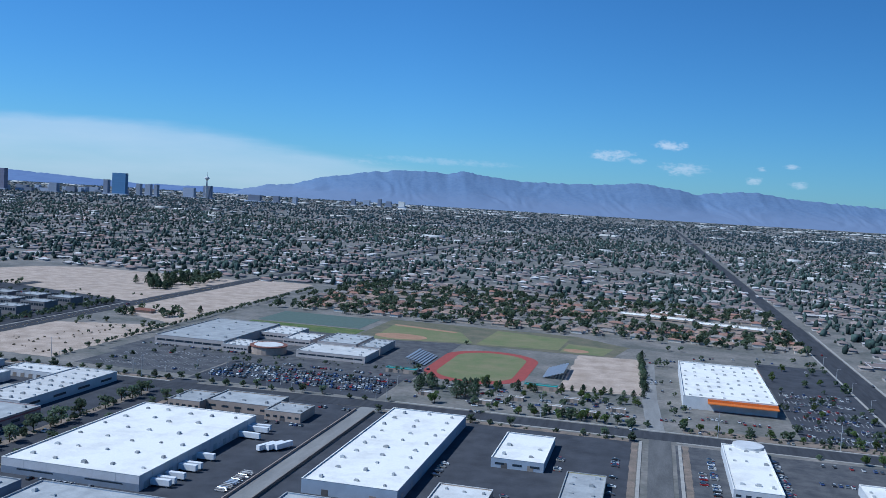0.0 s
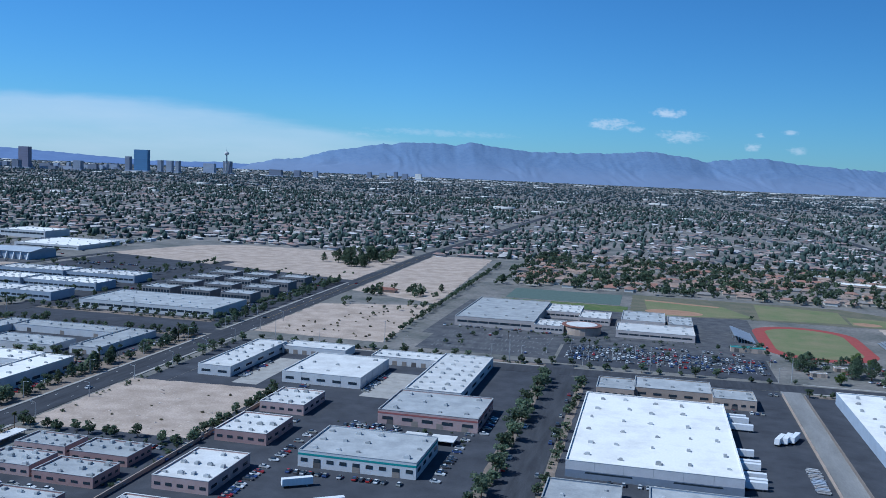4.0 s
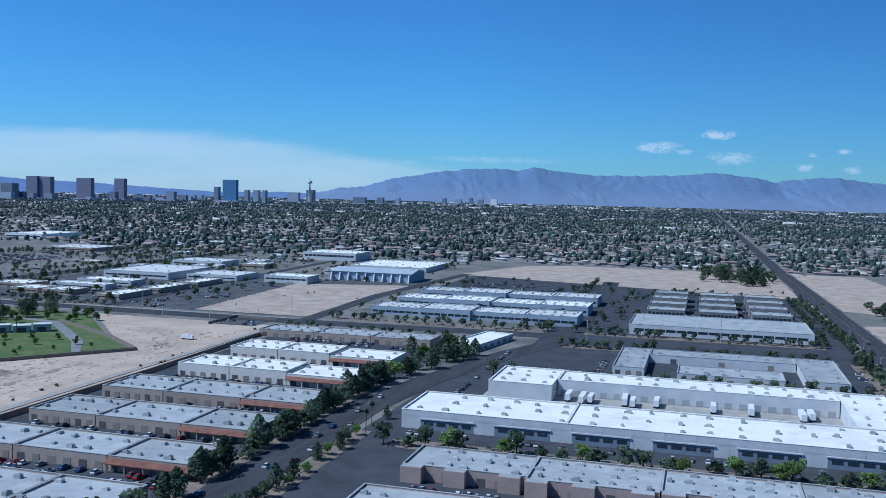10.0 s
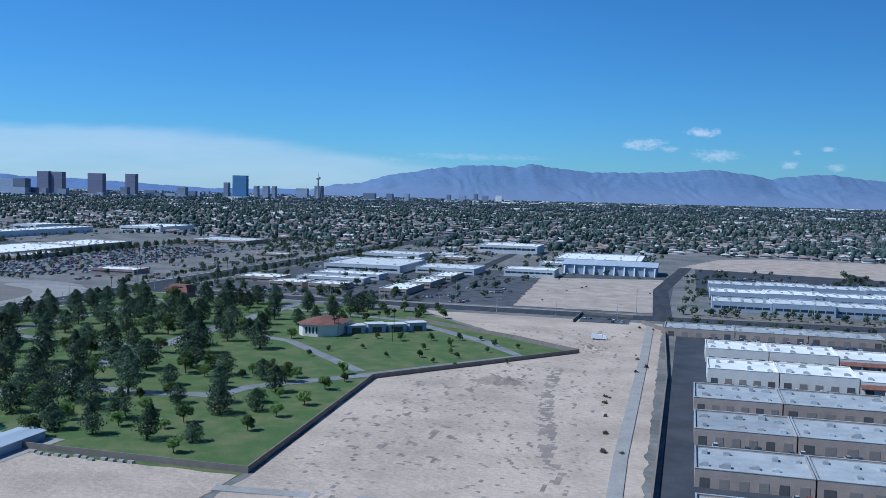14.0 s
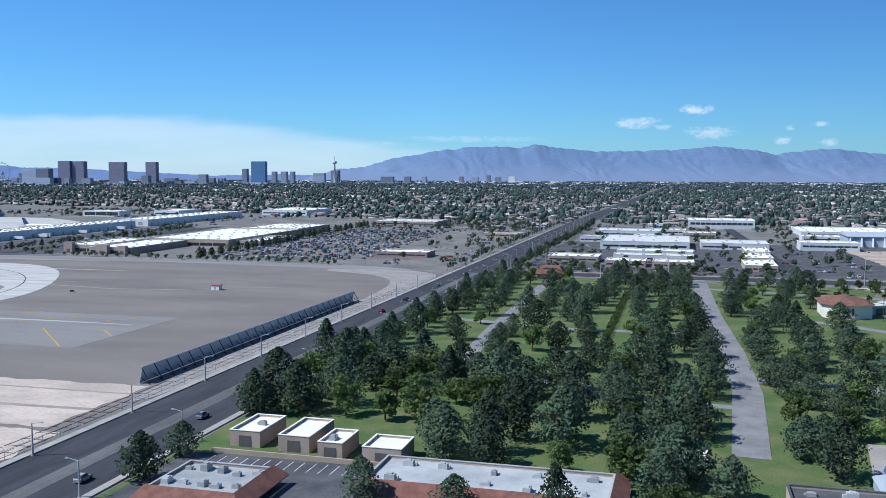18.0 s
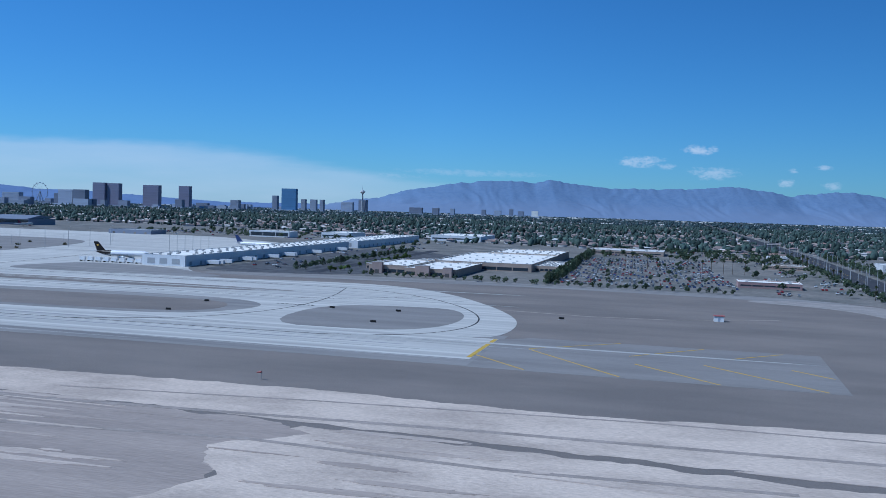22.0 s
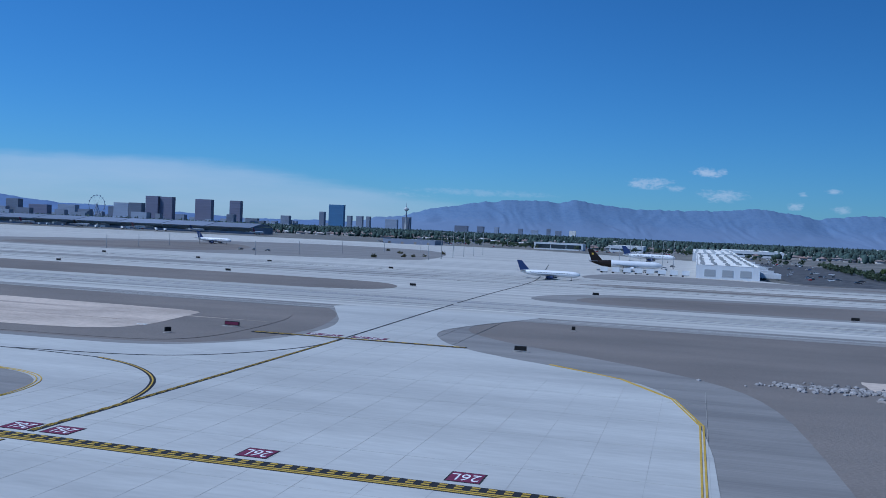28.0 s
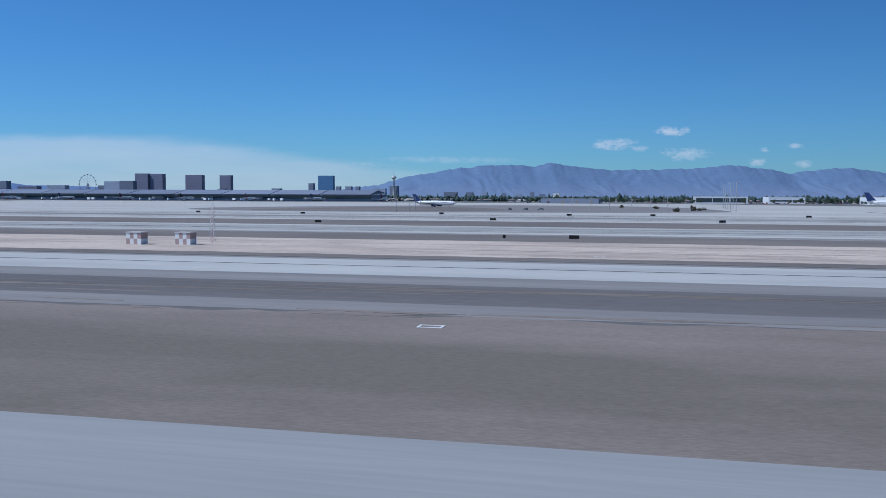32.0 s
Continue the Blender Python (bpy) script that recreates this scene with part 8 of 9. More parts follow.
# ---- memorial park buildings ----
for x0, x1, y0, y1 in ((-275.6, -273.9, 43.2, 46.4), (-272.8, -271.1, 43.0, 46.4), (-270.4, -269.1, 42.4, 44.8), (-268.0, -266.0, 42.2, 44.4)):
    hall("mausoleum", "small tan mausoleum with white flat roof", "mausoleum", x0, x1, y0, y1, 0.85, M_WALLT, M_ROOFW, (1, 1), doors=1, group="mausoleums")
wall_line("boundary_wall", "low tan wall before the mausoleums", [(-276, 42.0), (-265.6, 41.9)], 0.25, M_WALLT)
flat("parking_lot", rect(-277.2, -255, 33, 41.8), M_LOT, "grey mortuary car park", "car park", 0.03)
mb = MB()
for i in range(17):
    mb.box(-275.5 + i * 0.6, -275.47 + i * 0.6, 40.2, 41.5, 0.0, 0.036)
structure("bay_marking", mb, M_WHITE, "white bay lines before the mausoleums", "road marking")
for x0, x1, y0, y1 in ((-275.0, -270.9, 34.6, 38.3), (-266.4, -255.8, 37.8, 41.4)):
    m_ = hall("mortuary", "long mortuary with grey roof and red tiled eaves", "mortuary", x0, x1, y0, y1, 0.8, M_WALLT, M_ROOFG, (5, 2), win=6, group="mortuary buildings")
    w, d = (x1 - x0) / 2, (y1 - y0) / 2
    eave = [(0, 1, 2, 3), (7, 6, 5, 4), (0, 4, 5, 1), (1, 5, 6, 2), (3, 7, 4, 0), (2, 6, 7, 3)]
    part("tiled_eave", MB().add([(-w - 0.4, -d - 0.8, 0.46), (w + 0.7, -d - 0.8, 0.46), (w + 0.06, -d - 0.03, 0.92), (-w - 0.06, -d - 0.03, 0.92), (-w - 0.4, -d - 0.8, 0.42), (w + 0.7, -d - 0.8, 0.42), (w + 0.06, -d - 0.03, 0.86), (-w - 0.06, -d - 0.03, 0.86)], eave), M_TILE, m_, "red barrel-tile eave")
    part("tiled_eave", MB().add([(w + 0.7, -d - 0.8, 0.46), (w + 0.7, d + 0.3, 0.46), (w + 0.03, d + 0.06, 0.92), (w + 0.03, -d - 0.06, 0.92), (w + 0.7, -d - 0.8, 0.42), (w + 0.7, d + 0.3, 0.42), (w + 0.03, d + 0.06, 0.86), (w + 0.03, -d - 0.06, 0.86)], eave), M_TILE, m_, "red barrel-tile eave")
    for k in range(6):
        xk = -w + 0.3 + k * (2 * w - 0.2) / 5.2
        part("eave_post", MB().box(xk, xk + 0.07, -d - 0.66, -d - 0.59, -0.03, 0.45), M_WALLT, m_)
hall("office_block", "low office with dull grey roof by the yard", "office", -248.6, -243.6, 38.6, 42.0, 0.8, M_WALLT, M_LOT, (3, 2), win=4)
for i in range(4):
    hall("crypt", "small tan crypt with white cap", "mausoleum", -253.4 + (i % 2) * 0.95, -252.7 + (i % 2) * 0.95, 45.6 + (i // 2) * 0.9, 46.2 + (i // 2) * 0.9, 0.5, M_WALLT, M_ROOFW, (0, 0), group="crypts", lip=0.04)
ch = thing("chapel", "round-ended chapel with terracotta tile roof", "chapel", (-237.6, 98.3, 0))
part("wall", MB().prism([(-2.1, -1.6), (-1.2, -2.6), (0.6, -2.6), (2.4, -1.4), (2.4, 2.6), (-2.1, 2.6)], -0.05, 1.35), M_CHAPEL, ch)
part("roof", MB().add([(-2.4, -1.7, 1.35), (-1.3, -2.9, 1.35), (0.7, -2.9, 1.35), (2.7, -1.5, 1.35), (2.7, 2.9, 1.35), (-2.4, 2.9, 1.35), (0.0, -0.4, 2.0), (0.1, 1.2, 2.0)],
                      [(0, 1, 6), (1, 2, 6), (2, 3, 6), (3, 4, 7, 6), (4, 5, 7), (5, 0, 6, 7), (5, 4, 3, 2, 1, 0)]), M_TILE, ch)
for i in range(4):
    block("window", M_GLASS, ch, -0.8 + i * 0.42, -2.604, 0.72, 0.2, 0.03, 0.7)
ar = thing("columbarium", "low grey columbarium wings behind the chapel", "memorial building", (-233.2, 101.4, 0))
ar.rotation_euler[2] = 0.62
for k in range(4):
    x0 = -2.6 + k * 2.5
    part("wing", MB().box(x0, x0 + 2.1, -0.9 + 0.15 * (k % 2), 0.7, -0.05, 0.85 + 0.1 * (k % 2)), M_WALLB, ar)
    part("flat_roof", MB().box(x0 - 0.1, x0 + 2.2, -1.05 + 0.15 * (k % 2), 0.8, 0.86 + 0.1 * (k % 2), 0.95 + 0.1 * (k % 2)), M_ROOFP, ar)
    part("opening", MB().box(x0 + 0.5, x0 + 1.6, -0.93 + 0.15 * (k % 2), -0.895 + 0.15 * (k % 2), 0.0, 0.65), M_GLASS, ar)
flat("service_yard", [(-244.8, 42.6), (-236.4, 44.5), (-236.0, 51.8), (-243.6, 52.0)], M_TRACKS, "dusty maintenance yard", "yard", 0.034)
for x0, x1, y0, y1, h in ((-239.3, -237.2, 46.4, 51.4, 0.6), (-244.6, -243.0, 43.0, 45.0, 0.5), (-238.8, -237.4, 44.4, 45.8, 0.45)):
    sh = thing("shed", "metal shed with pale blue roof in the yard", "shed", ((x0 + x1) / 2, (y0 + y1) / 2, 0), "yard sheds")
    w, d = (x1 - x0) / 2, (y1 - y0) / 2
    part("wall", MB().box(-w, w, -d, d, -0.02, h), M_WALLB, sh)
    part("roof", MB().add([(-w - .08, -d - .08, h), (w + .08, -d - .08, h), (w + .08, d + .08, h), (-w - .08, d + .08, h), (0, -d - .08, h + 0.2), (0, d + .08, h + 0.2)], [(0, 4, 5, 3), (1, 2, 5, 4), (0, 1, 4), (2, 3, 5), (3, 2, 1, 0)]), M_DULLROOF, sh)
    block("roller_door", M_DDOOR, sh, 0, -d - 0.004, 0.22, w, 0.03, 0.4)
gc = thing("canopy", "small green pitched canopy in the maintenance yard", "canopy", (-240.8, 50.8, 0.03))
part("roof", MB().add([(-0.75, -0.6, 0.5), (0.75, -0.6, 0.5), (0.75, 0.6, 0.5), (-0.75, 0.6, 0.5), (-0.35, 0, 0.75), (0.35, 0, 0.75)], [(0, 1, 5, 4), (1, 2, 5), (2, 3, 4, 5), (3, 0, 4), (3, 2, 1, 0)]), M_GREENCLOTH, gc, "dark green cloth")
for sx in (-0.65, 0.65):
    for sy in (-0.5, 0.5):
        part("post", MB().tube((sx, sy, -0.02), (sx, sy, 0.5), 0.02, 0.02, 5), M_STEEL, gc)
bh = thing("backhoe", "yellow backhoe loader parked in the dusty yard", "backhoe", (-240.3, 45.6, 0.034))
bh.rotation_euler[2] = 0.5
part("body", MB().box(-0.42, 0.42, -0.13, 0.13, 0.14, 0.32, 0.03), M_DIGGER, bh)
part("cab", MB().box(-0.14, 0.16, -0.14, 0.14, 0.32, 0.58, 0.02), M_GLASS, bh)
part("cab_roof", MB().box(-0.18, 0.2, -0.16, 0.16, 0.58, 0.62, 0.01), M_DIGGER, bh)
part("loader_bucket", MB().box(0.55, 0.78, -0.24, 0.24, 0.03, 0.22, 0.03), M_DIGGER, bh)
part("loader_arm", MB().tube((0.3, -0.15, 0.3), (0.62, -0.15, 0.14), 0.03, 0.03, 5).tube((0.3, 0.15, 0.3), (0.62, 0.15, 0.14), 0.03, 0.03, 5), M_DIGGER, bh)
part("rear_boom", MB().tube((-0.4, 0, 0.25), (-0.62, 0, 0.72), 0.04, 0.035, 6).tube((-0.62, 0, 0.72), (-0.9, 0, 0.35), 0.035, 0.03, 6), M_DIGGER, bh)
for wx, wr_ in ((-0.26, 0.16), (0.32, 0.11)):
    for sy in (-0.17, 0.17):
        part("wheel", MB().tube((wx, sy - 0.05, wr_ - 0.01), (wx, sy + 0.05, wr_ - 0.01), wr_, wr_, 12), M_TYRE, bh)
bt = thing("tarpaulin", "bright blue tarpaulin over stacked goods", "tarpaulin", (-243.3, 47.2, 0.03))
part("cover", MB().box(-0.4, 0.4, -0.3, 0.3, -0.01, 0.26, 0.07), M_TARP, bt)
for i in range(26):
    b = solo("crate", MB().box(-0.14, 0.14, -0.1, 0.1, -0.01, rv.uniform(0.1, 0.3), 0.01), rv.choice((M_WALLW, M_STEEL, M_WALLB, M_DIRT)), "stacked crate of yard materials", "crate", group="yard crates")
    b.location = (rv.uniform(-243, -236.8), rv.choice((rv.uniform(43.2, 44.4), rv.uniform(48.6, 49.2))), 0.034)
for i in range(12):
    b = solo("pallet_stack", MB().box(-0.18, 0.18, -0.14, 0.14, -0.01, 0.12, 0.01), M_WALK, "pale pallet by the wall", "pallet", group="pallets")
    b.location = (-236 + i * 0.62, 48.7 + rv.uniform(-.2, .2), 0.03)
# ---- bare ground relief: low mounds and tyre ruts ----
X = rc.uniform(-114, -99, 260)
Y = rc.uniform(76, 92, 260)
n = len(X)
scatter("soil_mounds", "low mounds of graded soil", "soil", M_SAND, ICOV, ICOF, np.stack([X, Y, np.full(n, 0.0)], -1), np.stack([0.10 + 0.5 * rc.random(n), 0.06 + 0.16 * rc.random(n), 0.012 + 0.022 * rc.random(n)], -1), rc.random(n) * 3.1, 0.8)
mb = MB()
mb.strip([(-345, 47.7), (-330, 49.6), (-312, 51.3), (-287, 51.5)], 0.25, 0.0, 0.026)
mb.strip([(-389, 45.2), (-360, 44.6), (-345, 44.6), (-320, 46.3), (-287, 47.6)], 0.5, 0.0, 0.024)
mb.strip([(-343, 39.5), (-330, 41), (-318, 40.2), (-306, 41)], 0.4, 0.0, 0.02)
mb.strip([(-330, 98.6), (-320, 97.2), (-312, 98.4), (-301, 103.8)], 0.3, 0.0, 0.02)
structure("tyre_ruts", mb, mat("dark_rut", (0.35, 0.30, 0.262), 0.97, 0.14, 0.8, 6.0), "dark service tracks across the infield", "track")
# ---- airfield things ----
def field_sign(x, y, w=0.55, face=None, label="black airfield guidance sign on short legs", a=0.0):
    ob = thing("airfield_sign", label, "sign", (x, y, 0.02), "airfield signs")
    ob.rotation_euler[2] = a
    part("panel", MB().box(-w / 2, w / 2, -0.04, 0.04, 0.07, 0.27, 0.006), M_BLACK, ob)
    part("face", MB().box(-w / 2 + 0.03, w / 2 - 0.03, -0.046, -0.041, 0.10, 0.24), face or M_TYRE, ob)
    for s_ in (-1, 1):
        part("leg", MB().tube((s_ * w * 0.35, 0, -0.02), (s_ * w * 0.35, 0, 0.08), 0.012, 0.012, 5), M_STEEL, ob)
    part("pad", MB().box(-w * 0.7, w * 0.7, -0.12, 0.12, -0.03, 0.012), M_WALK, ob)


for x, y in ((-345.6, 90.7), (-338.6, 91.1), (-322.3, 93), (-359.5, 89.9), (-403.4, 89.0), (-402.7, 50.7), (-384.5, 79.0), (-358.9, 81.5), (-338.1, 82), (-419.1, 86.9), (-472.8, 81.9), (-449.7, 60.5), (-460, 92.5), (-455, 112), (-470, 114), (-486, 111), (-446, 113.5), (-440, 92.2), (-430, 113), (-500, 112)):
    field_sign(x, y)
field_sign(-417.55, 51.7, 0.8, M_MAROON, "maroon runway sign with unreadable writing")
field_sign(-417.9, 29.05, 0.62, M_TYRE, "black taxiway sign reading A2 with a yellow arrow panel reading A")
mb = MB().box(-418.15, -417.90, 28.995, 29.003, 0.125, 0.255)
structure("sign_panel", mb, M_YELLOW, "yellow direction panel of the taxiway sign", "sign")
for body, x_, ma_ in (("\u2190A", -418.02, M_BLACK), ("A2", -417.76, M_YELLOW)):
    cu = bpy.data.curves.new("lettering", "FONT")
    cu.body, cu.size, cu.align_x, cu.align_y, cu.extrude = body, 0.15, "CENTER", "CENTER", 0.001
    cu.materials.append(ma_)
    t_ = put("sign_lettering", cu, None, (x_, 28.99, 0.19))
    t_.rotation_euler[0] = math.pi / 2
    tagged(t_, "characters on the taxiway sign by the hold pad", "lettering", kind="structure")
field_sign(-418.8, 47.9, 0.3, None, "small dark marker sign", 0.8)
field_sign(-401.6, 60.5, 0.2, None, "small dark marker post")
field_sign(-453.5, 60.15, 0.16, None, "small dark marker post")
for x, y, w in ((-418.45, 27.56, 0.5), (-421.56, 50.0, 0.5), (-434.6, 47.6, 0.45), (-447.5, 47.5, 0.45), (-434.2, 28.2, 0.1), (-449.36, 27.3, 0.5)):
    structure("ground_plate", MB().box(x - w * 0.5, x + w * 0.5, y - 0.17, y - 0.12, -0.02, 0.036).box(x - w * 0.5, x + w * 0.5, y + 0.12, y + 0.17, -0.02, 0.036).box(x - w * 0.5, x - w * 0.4, y - 0.12, y + 0.12, -0.02, 0.036).box(x + w * 0.4, x + w * 0.5, y - 0.12, y + 0.12, -0.02, 0.036), M_WHITE, "white-painted ground light base", "ground plate")
mb = MB()
for x0, x1 in ((-416.8, -394.4),):
    mb.box(x0, x1, 28.7, 29.3, 0.0, 0.034)
mb.box(-415.8, -405.2, 50.35, 50.8, 0.0, 0.034)
mb.strip([(-411.05, -30), (-411.05, 28.6)], 0.12, 0.0, 0.034)
mb.strip([(-411.05, 29.5), (-411.1, 50.3)], 0.2, 0.0, 0.034)
mb.strip([(-411.1, 50.9), (-411.4, 66)], 0.13, 0.0, 0.034)
def eased(pts, n=3):
    """Rounds an open line by cutting its corners."""
    for _ in range(n):
        out = [pts[0]]
        for (ax, ay), (bx, by) in zip(pts, pts[1:]):
            out += [(ax * 0.75 + bx * 0.25, ay * 0.75 + by * 0.25), (ax * 0.25 + bx * 0.75, ay * 0.25 + by * 0.75)]
        pts = out + [pts[-1]]
    return pts


CURVE = [(-411.1, 33.4), (-411.6, 35.4), (-412.7, 37.5), (-414.7, 39.3), (-416.9, 40.2), (-421, 40.6), (-440, 40.85), (-620, 40.85)]
CURVE2 = [(-411.1, 49.5), (-411.2, 47.1), (-412.7, 44.1), (-414.4, 42.2), (-416.4, 41.2), (-421, 40.6)]
mb.strip(eased(CURVE[:5]), 0.2, 0.0, 0.033)
mb.strip(eased(CURVE[4:]), 0.10, 0.0, 0.033)
mb.strip(eased(CURVE2), 0.12, 0.0, 0.035)
mb.strip(eased([(-620, 111.2), (-360, 113.2), (-349, 112.8), (-340, 107), (-333, 98), (-329.3, 89), (-329.5, 81), (-334, 75), (-345, 72.4), (-620, 72.2)]), 0.13, 0.0, 0.034)
mb.strip(eased([(-620, 98.4), (-362, 98.8), (-351, 98.8), (-345, 103), (-341, 107.4)]), 0.10, 0.0, 0.0345)
mb.strip(eased([(-352.6, 113), (-350.0, 102), (-349.4, 92), (-351, 84), (-355, 77), (-364, 72.6)]), 0.12, 0.0, 0.035)
for i in range(9):
    mb.box(-352.6 + i * 0.5, -352.3 + i * 0.5, 92.2, 92.6, 0.0, 0.034)
mb.strip(eased([(-411.4, 66), (-411.6, 80), (-411.2, 101), (-412, 112), (-417, 150)]), 0.12, 0.0, 0.0345)
structure("marking_border", mb, M_BLACK, "black borders under the yellow taxi lines", "runway marking")
mb = MB()
for y in (28.74, 28.85):
    mb.box(-416.7, -394.5, y, y + 0.055, 0.0, 0.042)
for i in range(61):
    x = -416.6 + i * 0.36
    mb.box(x, x + 0.18, 29.0, 29.08, 0.0, 0.042)
    mb.box(x, x + 0.18, 29.16, 29.24, 0.0, 0.042)
for i in range(17):
    x = -415.7 + i * 0.62
    mb.box(x, x + 0.31, 50.5, 50.56, 0.0, 0.042)
    mb.box(x, x + 0.55, 50.64, 50.7, 0.0, 0.042)
mb.strip([(-411.05, -30), (-411.05, 28.6)], 0.045, 0.0, 0.042)
for i in range(36):
    y = 29.6 + i * 0.56
    for dx in (-0.065, 0, 0.065):
        mb.box(-411.09 + dx - 0.013, -411.09 + dx + 0.013, y, y + (0.54 if dx == 0 else 0.3), 0.0, 0.042)
mb.strip(eased(CURVE[:5]), 0.05, 0.0, 0.042)
EDGE = eased([(-414.75, -30), (-414.75, 32.0), (-415.0, 34.2), (-415.9, 35.8), (-417.6, 36.6), (-420.4, 36.8)])
for o in (0.0, 0.1):
    mb.strip([(a + o, b + o) for a, b in EDGE], 0.035, 0.0, 0.041)
    mb.strip([(-394.7 - o, -30), (-394.9 - o, 38), (-395.8 - o, 42), (-397.8 - o, 45.4), (-400.8 - o, 47.6)], 0.05, 0.0, 0.041)
structure("taxi_marking", mb, M_YELLOW, "yellow hold and taxi lines on concrete", "runway marking")


def painted(text, x, y, w, h, size, turn, label):
    ob = thing("surface_marking", label, "runway marking", (x, y, 0.0), "runway surface signs")
    part("panel", MB().box(-w / 2, w / 2, -h / 2, h / 2, 0.0, 0.036), M_MAROON, ob)
    part("border", MB().box(-w / 2 - 0.04, w / 2 + 0.04, -h / 2 - 0.04, h / 2 + 0.04, 0.0, 0.032), M_BLACK, ob)
    cu = bpy.data.curves.new("lettering", "FONT")
    cu.body, cu.size, cu.align_x, cu.align_y, cu.extrude = text, size, "CENTER", "CENTER", 0.002
    cu.materials.append(M_WHITE)
    t = put("lettering", cu, ob, (0, 0, 0.040))
    t.rotation_euler[2] = turn
    t.scale = (1.0, h / size * 1.0, 1.0)


for x in (-411.65, -410.42, -405.05, -400.0):
    painted("26L", x, 29.92, 0.74, 0.72, 0.46, math.pi, "maroon surface sign reading 26L in white")
for x in (-412.4, -410.1):
    painted("8L-26R", x, 51.35, 1.7, 0.55, 0.5, 0, "maroon surface sign reading 8L-26R in white")
mb = MB()
for i in range(15):
    x = -414.4 + i * 1.4
    mb.box(x, x + 0.008, 0, 64 if -412.5 < x < -405 else 44, 0.0, 0.0305)
for i in range(12):
    mb.box(-414.5, -394.8, 4 + i * 3.4, 4.008 + i * 3.4, 0.0, 0.0305)
structure("slab_joint", mb, M_WORN, "fine dark joints between concrete slabs", "taxiway")
mb = MB()
for k in range(26):
    y = 69.4 + rv.random() * 6.2
    mb.box(-620 + rv.uniform(0, 60), -326 - rv.uniform(0, 120), y, y + rv.uniform(0.05, 0.25), 0.0, 0.0235 + 0.0002 * k)
structure("rubber_streak", mb, mat("rubber_streaks", (0.34, 0.335, 0.335), 0.9, 0.12, 0.2, 3.0, stretch=(0.2, 2, 1)), "long grey tyre streaks on the runway", "runway marking")
for x, y in ((-470.0, 50.4), (-467.65, 50.9)):
    b = thing("equipment_hut", "small pink-and-white chequered equipment hut", "hut", (x, y, 0.03), "equipment huts")
    for i in range(4):
        for j in range(2):
            part("panel", MB().box(-0.4 + i * 0.2, -0.2 + i * 0.2, -0.3, 0.3, j * 0.28, 0.28 + j * 0.28), M_WHITE if (i + j) % 2 else M_WALLP, b)
    part("roof", MB().box(-0.43, 0.43, -0.33, 0.33, 0.56, 0.6), M_ROOFP, b)
ms = thing("lattice_mast", "slim red-and-white lattice mast", "mast", (-467.0, 52.4, 0.02))
for sx in (-0.1, 0.1):
    for sy in (-0.1, 0.1):
        part("chord", MB().tube((sx, sy, -0.02), (sx * 0.4, sy * 0.4, 2.0), 0.012, 0.012, 4), M_WHITE, ms)
for k in range(9):
    part("lattice", MB().tube((-0.1, -0.1, 0.2 * k), (0.1, 0.1, 0.2 * k + 0.2), 0.008, 0.008, 4).tube((0.1, -0.1, 0.2 * k), (-0.1, 0.1, 0.2 * k + 0.2), 0.008, 0.008, 4), M_RED, ms)
hu = thing("equipment_hut", "small white and red localiser hut", "hut", (-307.2, 99.7, 0.01))
part("wall", MB().box(-0.5, 0.5, -0.4, 0.4, -0.02, 0.55), M_WHITE, hu)
part("roof", MB().box(-0.56, 0.56, -0.46, 0.46, 0.55, 0.62), M_RED, hu)
part("door", MB().box(-0.1, 0.12, -0.412, -0.402, 0.0, 0.42), M_WALLB, hu)
ws = thing("windsock", "orange windsock on a short mast", "windsock", (-335.4, 53.8, 0.02))
part("mast", MB().tube((0, 0, -0.02), (0, 0, 0.5), 0.015, 0.012, 5), M_STEEL, ws)
part("sock", MB().tube((0, 0, 0.48), (-0.35, 0.05, 0.42), 0.07, 0.03, 8), M_RED, ws)
for cx, cy, n_ in ((-390, 47.0, 260), (-387.8, 29.4, 30)):
    vv, ff = MB(), None
    for k in range(n_):
        r = rv.uniform(0.05, 0.14)
        px_, py_ = cx + rv.gauss(0, 1.3), cy + rv.gauss(0, 0.4)
        vv.add([(px_ + v[0] * r * rv.uniform(.7, 1.3), py_ + v[1] * r, 0.02 + v[2] * r * 0.7) for v in ICOV], [tuple(int(q) for q in f) for f in ICOF])
    solo("rubble", vv, M_ROCK, "heap of broken grey rubble on the infield", "rubble", "stuff")

bv = MB()
for k in range(260):
    q, r = rv.random(), rv.uniform(0.04, 0.13)
    px_, py_ = -297.2 + 3.6 * q + rv.gauss(0, 0.28), 36.0 + 7.2 * q + rv.gauss(0, 0.28)
    bv.add([(px_ + v[0] * r * rv.uniform(.7, 1.4), py_ + v[1] * r, 0.03 + v[2] * r * 0.8) for v in ICOV], [tuple(int(q_) for q_ in f) for f in ICOF])
structure("berm_ditch", MB().strip([(-297.6, 35.4), (-295.4, 39.6), (-293.2, 43.6)], 0.55, 0.0, 0.027), M_RUBBER, "dark ditch strip under the rubble berm", "ditch")
solo("rubble_berm", bv, M_ROCK, "long berm of broken rubble beside the fence road", "rubble", "stuff")
gt = thing("steel_grate", "small rusted steel drain cage on a dark pad", "drain cage", (-352.1, 43.8, 0.012))
part("pad", MB().box(-0.9, 0.7, -0.5, 0.35, -0.02, 0.014), M_RUBBER, gt)
for k in range(7):
    part("bar", MB().box(-0.42 + k * 0.13, -0.40 + k * 0.13, -0.22, 0.22, 0.0, 0.24), M_ROCK, gt)
